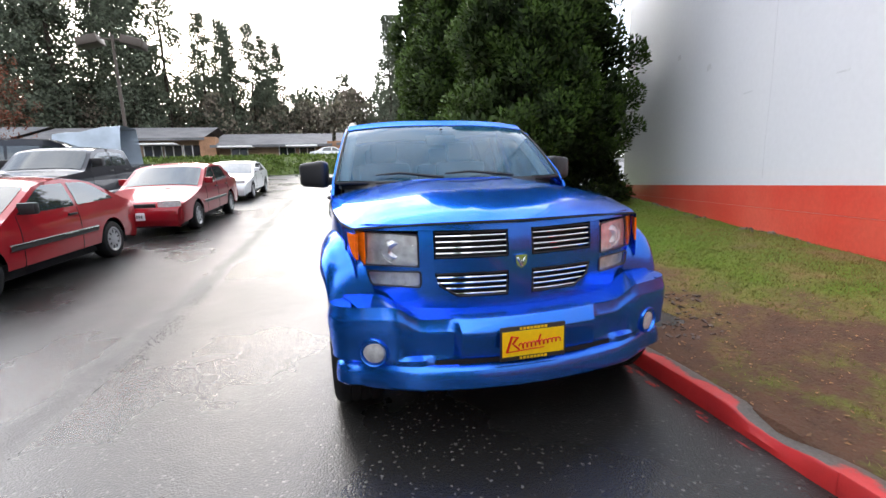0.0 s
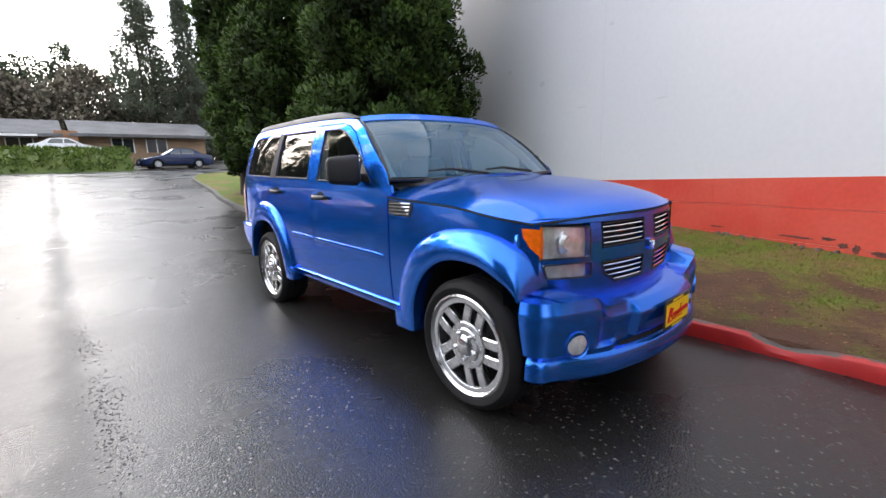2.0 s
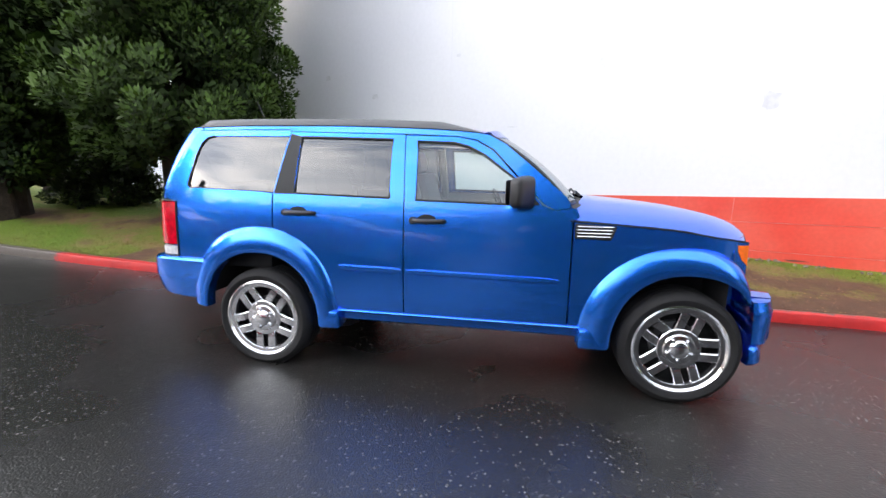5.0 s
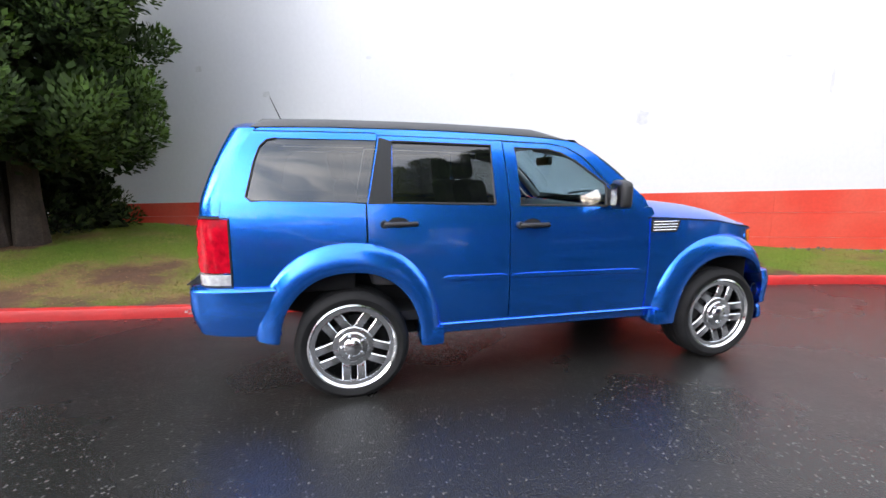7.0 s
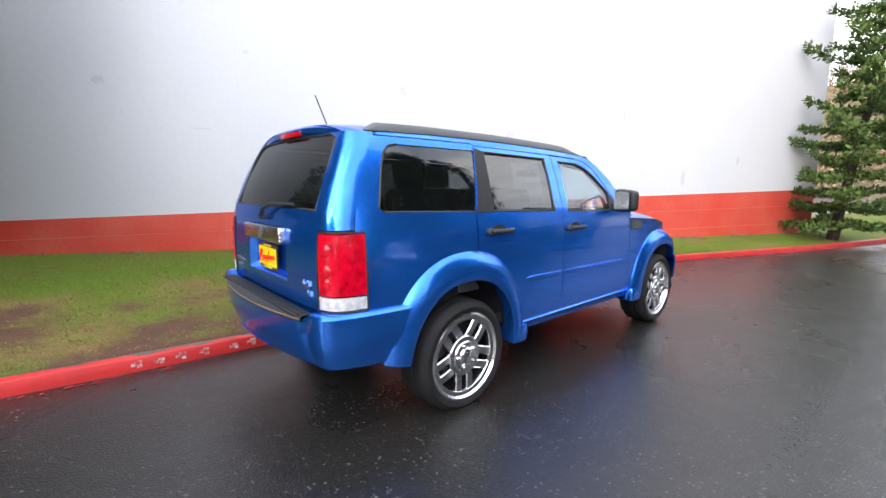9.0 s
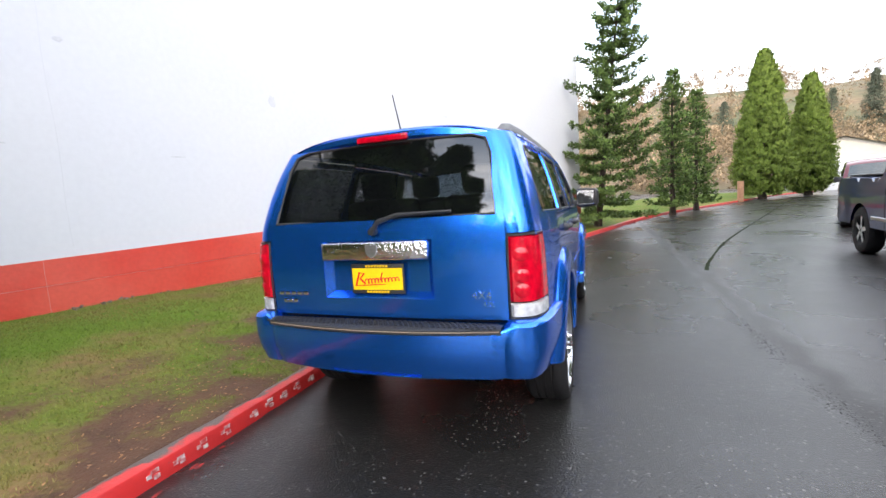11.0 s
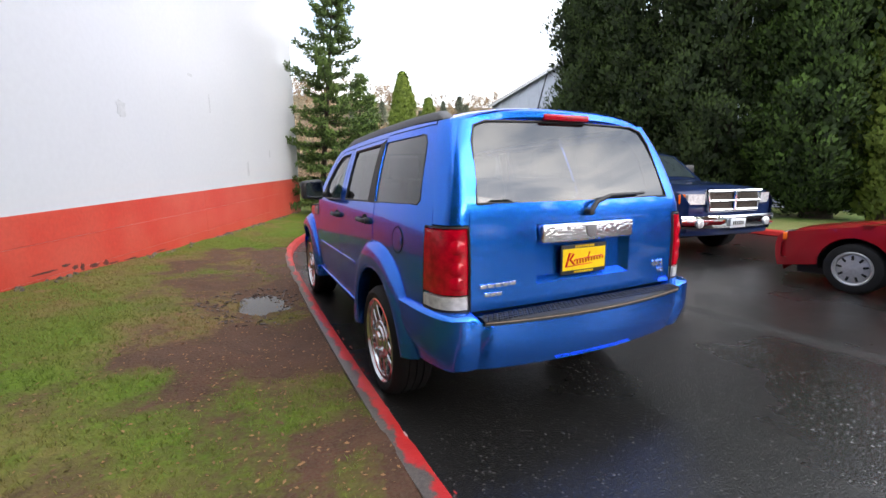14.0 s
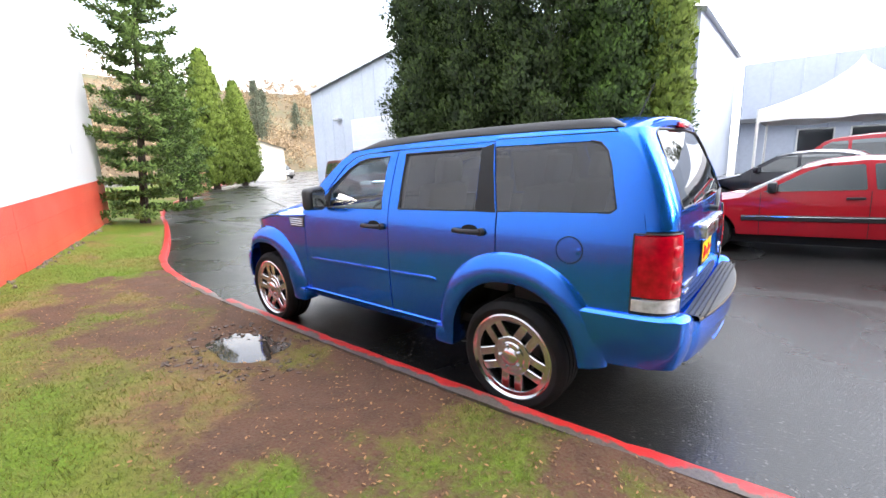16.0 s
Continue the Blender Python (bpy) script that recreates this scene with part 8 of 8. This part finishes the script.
# the navy pickup's chrome grille with its cross, and its tonneau
bm = bmesh.new()
pts = [(-0.56, 1.10), (0.56, 1.10), (0.50, 0.80), (-0.50, 0.80)]
loop = [(x, -2.83 + 0.05 * x * x, z) for x, z in pts]
tube(bm, loop + loop[:1], 0.032, 8, False)
tube(bm, [(0, -2.84, 0.80), (0, -2.84, 1.10)], 0.030, 8)
tube(bm, [(-0.53, -2.825, 0.95), (0, -2.84, 0.95), (0.53, -2.825, 0.95)], 0.022, 8)
gr = part("grille_frame", bm, CHROME, truck, "chrome cross-shaped grille")
bm = bmesh.new()
grid(bm, [[(x, -2.815 + 0.05 * x * x, z) for x in np.linspace(-0.53, 0.53, 9)] for z in (0.79, 1.10)])
part("grille_mesh", bm, material("grille_mesh", (0.10, 0.085, 0.07), 0.4, 0.7, fine=0.6, fine_scale=90), gr, "dark bronze grille mesh")
for sx_ in (-1, 1):
    bm = bmesh.new()
    lathe(bm, [(0.0, 0.012), (0.05, 0.010), (0.065, 0.0), (0.07, -0.02)], 20, "x", Matrix.Translation((sx_ * 0.70, -2.875, 0.60)) @ pose(0, 0, 0, 0, 0, -90))
    part("fog_lamp", bm, WHITE_LENS, truck, "round fog lamp")
bm = bmesh.new()
cuboid(bm, -0.86, 0.86, 1.16, 2.82, 1.285, 1.312, 0.01)
part("bed_cover", bm, BLACK_PLASTIC, truck, "black bed cover")


# ---- buildings and street furniture ----
METAL_WALL = material("pale_metal_siding", (0.43, 0.47, 0.55), 0.5, vary=0.12, scale=0.3, fine=0.05, fine_scale=6, bump=0.05, bump_scale=9)
METAL_WHITE = material("white_metal_siding", (0.56, 0.58, 0.62), 0.5, vary=0.1, scale=0.3, fine=0.05, fine_scale=6)
SHINGLE = material("grey_shingles", (0.14, 0.14, 0.145), 0.8, vary=0.35, scale=0.7, fine=0.25, fine_scale=9)
TAN = material("tan_wall", (0.33, 0.22, 0.14), 0.8, vary=0.3, scale=0.8, fine=0.15, fine_scale=12)
BRICK = material("orange_brick", (0.34, 0.18, 0.10), 0.8, vary=0.3, scale=1.2, fine=0.2, fine_scale=10)
DARK_GLASS = material("dark_window", (0.02, 0.024, 0.028), 0.08, spec=0.6, vary=0.2, scale=0.8)
WHITE_TRIM = material("white_trim", (0.72, 0.72, 0.70), 0.5, fine=0.06, fine_scale=10)
TENT = material("tent_canvas", (0.82, 0.83, 0.85), 0.6, vary=0.05, scale=0.6, bump=0.1, bump_scale=6)
TARP = material("blue_grey_tarpaulin", (0.42, 0.50, 0.58), 0.45, vary=0.25, scale=1.5, bump=0.3, bump_scale=5)
GREEN_W = material("verge_grass", (0.10, 0.17, 0.025), 0.85, vary=0.4, scale=0.9, second=(0.16, 0.17, 0.05), fine=0.3, fine_scale=25, bump=0.5, bump_scale=20)


def ribbed(parent, m, y0, y1, top, mat, pitch=0.9, name="siding_sheet"):
    """Upright siding sheets, each with a raised rib, in the plane x = 0 facing +x; top: the height at y."""
    n = max(1, round((y1 - y0) / pitch))
    for k in range(n):
        a, b = y0 + (y1 - y0) * k / n, y0 + (y1 - y0) * (k + 1) / n
        bm = bmesh.new()
        pts = [(0.0, a), (0.0, a + 0.03), (0.035, a + 0.05), (0.035, a + 0.11), (0.0, a + 0.13), (0.0, b)]
        grid(bm, [[m @ Vector((x, y, -0.1)) for x, y in pts], [m @ Vector((x, y, top(y))) for x, y in pts]])
        part(name, bm, mat, parent, smooth=False)


# the big gabled shed behind the cypresses: its gable end faces the drive
shed = thing("warehouse", "large pale grey metal warehouse with a low gable", "warehouse")
GX, GY0, GY1, EAVE, PEAK = -17.6, -26.9, -0.9, 7.0, 9.1
gable = lambda y: EAVE + (PEAK - EAVE) * (1 - abs(y - (GY0 + GY1) / 2) / ((GY1 - GY0) / 2))  # noqa: E731
bm = bmesh.new()
mid = (GY0 + GY1) / 2
back = GX - 12.6
v = [bm.verts.new(p) for p in ((GX - 0.06, GY0, -0.1), (GX - 0.06, GY1, -0.1), (GX - 0.06, GY1, EAVE), (GX - 0.06, mid, PEAK), (GX - 0.06, GY0, EAVE), (back, GY0, -0.1), (back, GY1, -0.1), (back, GY1, EAVE), (back, mid, PEAK), (back, GY0, EAVE))]
for f in ((0, 1, 2, 3, 4), (5, 9, 8, 7, 6), (1, 6, 7, 2), (0, 4, 9, 5)):
    bm.faces.new([v[i] for i in f])
part("wall", bm, METAL_WALL, shed, smooth=False)
bm = bmesh.new()
for ya, yb in ((GY0 - 0.25, mid), (GY1 + 0.25, mid)):
    za = EAVE - 0.06
    q = [bm.verts.new(p) for p in ((GX + 0.3, ya, za), (GX + 0.3, yb, PEAK + 0.08), (back - 0.3, yb, PEAK + 0.08), (back - 0.3, ya, za), (GX + 0.3, ya, za - 0.22), (GX + 0.3, yb, PEAK - 0.16))]
    bm.faces.new((q[0], q[1], q[2], q[3]))
    bm.faces.new((q[0], q[4], q[5], q[1]))
part("roof", bm, STEEL, shed, smooth=False)
ribbed(shed, Matrix.Translation((GX, 0, 0)), GY0, GY1, gable, METAL_WALL, 1.2)
for y0, w, h in ((-20.0, 4.2, 4.4), (-12.5, 4.2, 4.4)):
    bm = bmesh.new()
    cuboid(bm, GX + 0.04, GX + 0.10, y0 - w / 2 - 0.12, y0 + w / 2 + 0.12, -0.05, h + 0.14)
    d = part("roller_door", bm, WHITE_TRIM, shed, "closed white roller door", smooth=False)
    for k in range(10):
        bm = bmesh.new()
        cuboid(bm, GX + 0.09, GX + 0.13, y0 - w / 2, y0 + w / 2, h * k / 10 + 0.02, h * (k + 1) / 10)
        part("slat", bm, METAL_WHITE, d, smooth=False)
for y0, z0 in ((-23.6, 4.6), (-1.6, 4.6), (-5.2, 5.2)):
    bm = bmesh.new()
    cuboid(bm, GX + 0.03, GX + 0.42, y0 - 0.28, y0 + 0.28, z0, z0 + 0.20, 0.03)
    part("wall_lamp", bm, STEEL, shed, "grey wall lamp")

# lower wing to the side, with a row of windows
wing = thing("side_wing", "pale blue-grey metal wing with a row of windows", "building")
bm = bmesh.new()
cuboid(bm, -46, -30.3, -0.5, 40, -0.1, 6.5)
part("wall", bm, METAL_WALL, wing, smooth=False)
ribbed(wing, Matrix.Translation((-30.24, 0, 0)), -0.5, 34, lambda y: 6.5, METAL_WALL, 1.4)
bm = bmesh.new()
cuboid(bm, -30.22, -29.2, -0.4, 34, 3.0, 3.25)
part("canopy", bm, GREY_PLASTIC, wing, smooth=False)
for k in range(12):
    y = 2.4 + 2.3 * k
    bm = bmesh.new()
    cuboid(bm, -30.20, -30.16, y, y + 1.6, 0.9, 2.5)
    wdw = part("window", bm, DARK_GLASS, wing, smooth=False)
    bm = bmesh.new()
    loop = [(-30.16, y, 0.9), (-30.16, y + 1.6, 0.9), (-30.16, y + 1.6, 2.5), (-30.16, y, 2.5)]
    tube(bm, loop + loop[:1], 0.06, 4, False)
    part("frame", bm, WHITE_TRIM, wdw, smooth=False)

# white pointed tent
tent = thing("marquee_tent", "white pointed marquee tent on thin poles", "tent")
TX, TY, TW = -20.0, 4.1, 2.8
bm = bmesh.new()
rows = []
for k in range(13):
    t = k / 12
    r = (1 - t) ** 1.45
    z = 2.92 + 1.85 * t
    ring = []
    for j in range(33):
        a = 2 * math.pi * j / 32 + math.pi / 4
        c, s = math.cos(a), math.sin(a)
        q = 1 / max(abs(c), abs(s))
        e = 1 + (q - 1) * (1 - t)
        ring.append((TX + c * TW * e * max(r, 0.012), TY + s * TW * e * max(r, 0.012), z))
    rows.append(ring)
rows.insert(0, [(x, y, 2.50 + 0.04 * math.cos(j * 2.0)) for j, (x, y, z) in enumerate(rows[0])])
grid(bm, rows)
part("canopy", bm, TENT, tent, "white tent canvas")
for sx_ in (-1, 1):
    for sy_ in (-1, 1):
        bm = bmesh.new()
        tube(bm, [(TX + sx_ * TW, TY + sy_ * TW, 0), (TX + sx_ * TW, TY + sy_ * TW, 2.95)], 0.05, 8)
        part("pole", bm, WHITE_TRIM, tent)

# small pale garage far along the drive
gar = thing("garage", "small cream garage with a white door", "garage", pose(-20.6, -42.6, 0, 0, 0, -28))
bm = bmesh.new()
v = [bm.verts.new(p) for p in ((-3.2, 0, -0.1), (3.2, 0, -0.1), (3.2, 0, 3.4), (0, 0, 4.5), (-3.2, 0, 3.4), (-3.2, -9, -0.1), (3.2, -9, -0.1), (3.2, -9, 3.4), (0, -9, 4.5), (-3.2, -9, 3.4))]
for f in ((0, 1, 2, 3, 4), (5, 9, 8, 7, 6), (1, 6, 7, 2), (0, 4, 9, 5)):
    bm.faces.new([v[i] for i in f])
part("wall", bm, material("cream_wall", (0.58, 0.53, 0.43), 0.7, fine=0.05, fine_scale=3), gar, smooth=False)
bm = bmesh.new()
for s in (-1, 1):
    q = [bm.verts.new(p) for p in ((s * 3.5, 0.3, 3.32), (0, 0.3, 4.56), (0, -9.3, 4.56), (s * 3.5, -9.3, 3.32))]
    bm.faces.new(q)
part("roof", bm, SHINGLE, gar, smooth=False)
bm = bmesh.new()
cuboid(bm, -2.5, 1.1, 0.0, 0.08, 0, 2.7, 0.03)
part("door", bm, WHITE_TRIM, gar, "white garage door")

# upper lot between the bank and the low row
bm = bmesh.new()
cuboid(bm, -60, 1.4, 36.2, 44.45, 1.2, 2.9, 0.04)
tagged(part("upper_lot", bm, ASPHALT, None, smooth=False), "raised asphalt lot in front of the low building", "ground", kind="structure")

# low motel-like row at the top of the car park
row = thing("low_building", "long low tan building with grey shingle roof", "building", pose(0, 44.5, rise(44) + 0.9))
bm = bmesh.new()
cuboid(bm, -60, -13.2, 0, 9, -1.6, 2.1)
part("wall", bm, TAN, row, smooth=False)
bm = bmesh.new()
cuboid(bm, -13.2, 9, 0.01, 8.9, -1.6, 1.65)
part("wall", bm, TAN, row, smooth=False)
for a, b, lift in ((-60, -29, 0.45), (-28.6, -13.4, 0.3), (-13.0, -1.4, -0.45), (-1.0, 9.6, -0.38)):
    bm = bmesh.new()
    q = [bm.verts.new(p) for p in ((a, -1.3, 1.95 + lift), (b, -1.3, 1.95 + lift), (b, 4.5, 3.5 + lift), (a, 4.5, 3.5 + lift), (a, 10, 1.9 + lift), (b, 10, 1.9 + lift), (a, -1.3, 1.7 + lift), (b, -1.3, 1.7 + lift))]
    bm.faces.new((q[0], q[1], q[2], q[3]))
    bm.faces.new((q[3], q[2], q[5], q[4]))
    bm.faces.new((q[6], q[7], q[1], q[0]))
    part("roof", bm, SHINGLE, row, "grey shingle roof", smooth=False)
for x in (-29, -13.2, -1.2):
    bm = bmesh.new()
    cuboid(bm, x - 0.72, x + 0.72, -1.2, 0.2, -0.6, 2.3 if x < -5 else 1.75, 0.02)
    part("brick_pier", bm, BRICK, row, "orange brick pier", smooth=False)
for x in (-54, -48, -42, -36, -31.5, -24.5, -18.4, -16.6, -14.9, -10.6, -6.0, -4.0, 2.5, 5.0):
    bm = bmesh.new()
    top = 1.6 if x < -13.2 else 1.25
    cuboid(bm, x - 0.78, x + 0.78, -0.06, 0.0, 0.1, top)
    w_ = part("window", bm, DARK_GLASS, row, "dark window", smooth=False)
    for k in range(3):
        bm = bmesh.new()
        cuboid(bm, x - 0.82 + 0.78 * k, x - 0.74 + 0.78 * k, -0.12, -0.04, 0.05, top + 0.05)
        part("mullion", bm, WHITE_TRIM, w_, smooth=False)
for x in (-17.4, -4.4, -10.6):
    bm = bmesh.new()
    lift = 0 if x < -13.2 else -0.35
    cuboid(bm, x - 1.5, x + 1.5, -2.2, -0.2, 1.55 + lift, 1.72 + lift, 0.02)
    part("awning", bm, WHITE_TRIM, row, "white flat awning", smooth=False)

# double-headed lamp post
post = thing("street_lamp", "brown steel lamp post with two box heads", "street lamp", pose(-11.8, 23.2, rise(23)))
POST = material("brown_steel", (0.075, 0.06, 0.05), 0.5, 0.3, fine=0.1, fine_scale=20)
bm = bmesh.new()
tube(bm, [(0, 0, 0), (0, 0, 0.5), (0, 0, 7.7)], [0.12, 0.10, 0.07], 10)
part("post", bm, POST, post)
for s in (-1, 1):
    bm = bmesh.new()
    tube(bm, [(0, 0, 7.45), (s * 0.55, 0, 7.55)], 0.04, 8)
    part("arm", bm, POST, post)
    bm = bmesh.new()
    cuboid(bm, -0.5, 0.5, -0.45, 0.45, -0.22, 0.20, 0.05, Matrix.Translation((s * 1.0, 0, 7.35)) @ pose(0, 0, 0, 0, s * 14, 0))
    part("lamp_head", bm, POST, post, "dark box lamp head")
# tarpaulin over a boat
tarp = thing("tarpaulin_cover", "pale blue tarpaulin draped over something tall", "tarpaulin", pose(-11.0, 18.4, rise(18)))
bm = bmesh.new()
grid(bm, [[(x, y, (2.55 + 0.30 * (x + 1.2) / 2.4 + 0.12 * noise.noise(Vector((x, y, 3)))) * (1 - 0.9 * ease((abs(y) - 0.7) / 0.6))) for x in np.linspace(-1.25, 1.25, 13)] for y in np.linspace(-1.3, 1.3, 15)])
part("canvas", bm, TARP, tarp)

# verge under the cypresses, with its kerb
bm = bmesh.new()
pts = [(-8.9, -0.3), (-9.2, -14.0), (-15.5, -14.5), (-15.5, 0.6), (-10.2, 0.9)]
pts = rounded(pts, 0.8, 5)
clipped(bm, [pts], 0.8, lambda x, y: (x, y, 0.17 + 0.04 * noise.noise(Vector((x * 0.6, y * 0.6, 0)))), lambda co: Vector((0, 0, -0.16)))
tagged(part("verge", bm, GREEN_W, None), "green grass verge under the cypresses", "verge", kind="structure")
bm = bmesh.new()
ring = [Vector((x, y, 0.09)) for x, y in pts]
tube(bm, ring + ring[:1], 0.085, 6, False)
tagged(part("verge_kerb", bm, KERB_RED, None), "worn red kerb round the verge", "kerb", kind="structure")
# orange-brown post and clutter at the foot of the cones
bm = bmesh.new()
cuboid(bm, -9.55, -9.25, -28.1, -27.8, 0.0, 1.35, 0.03)
tagged(part("marker_post", bm, BRICK, None), "short orange-brown marker post by the drive", "post")

build_suv()
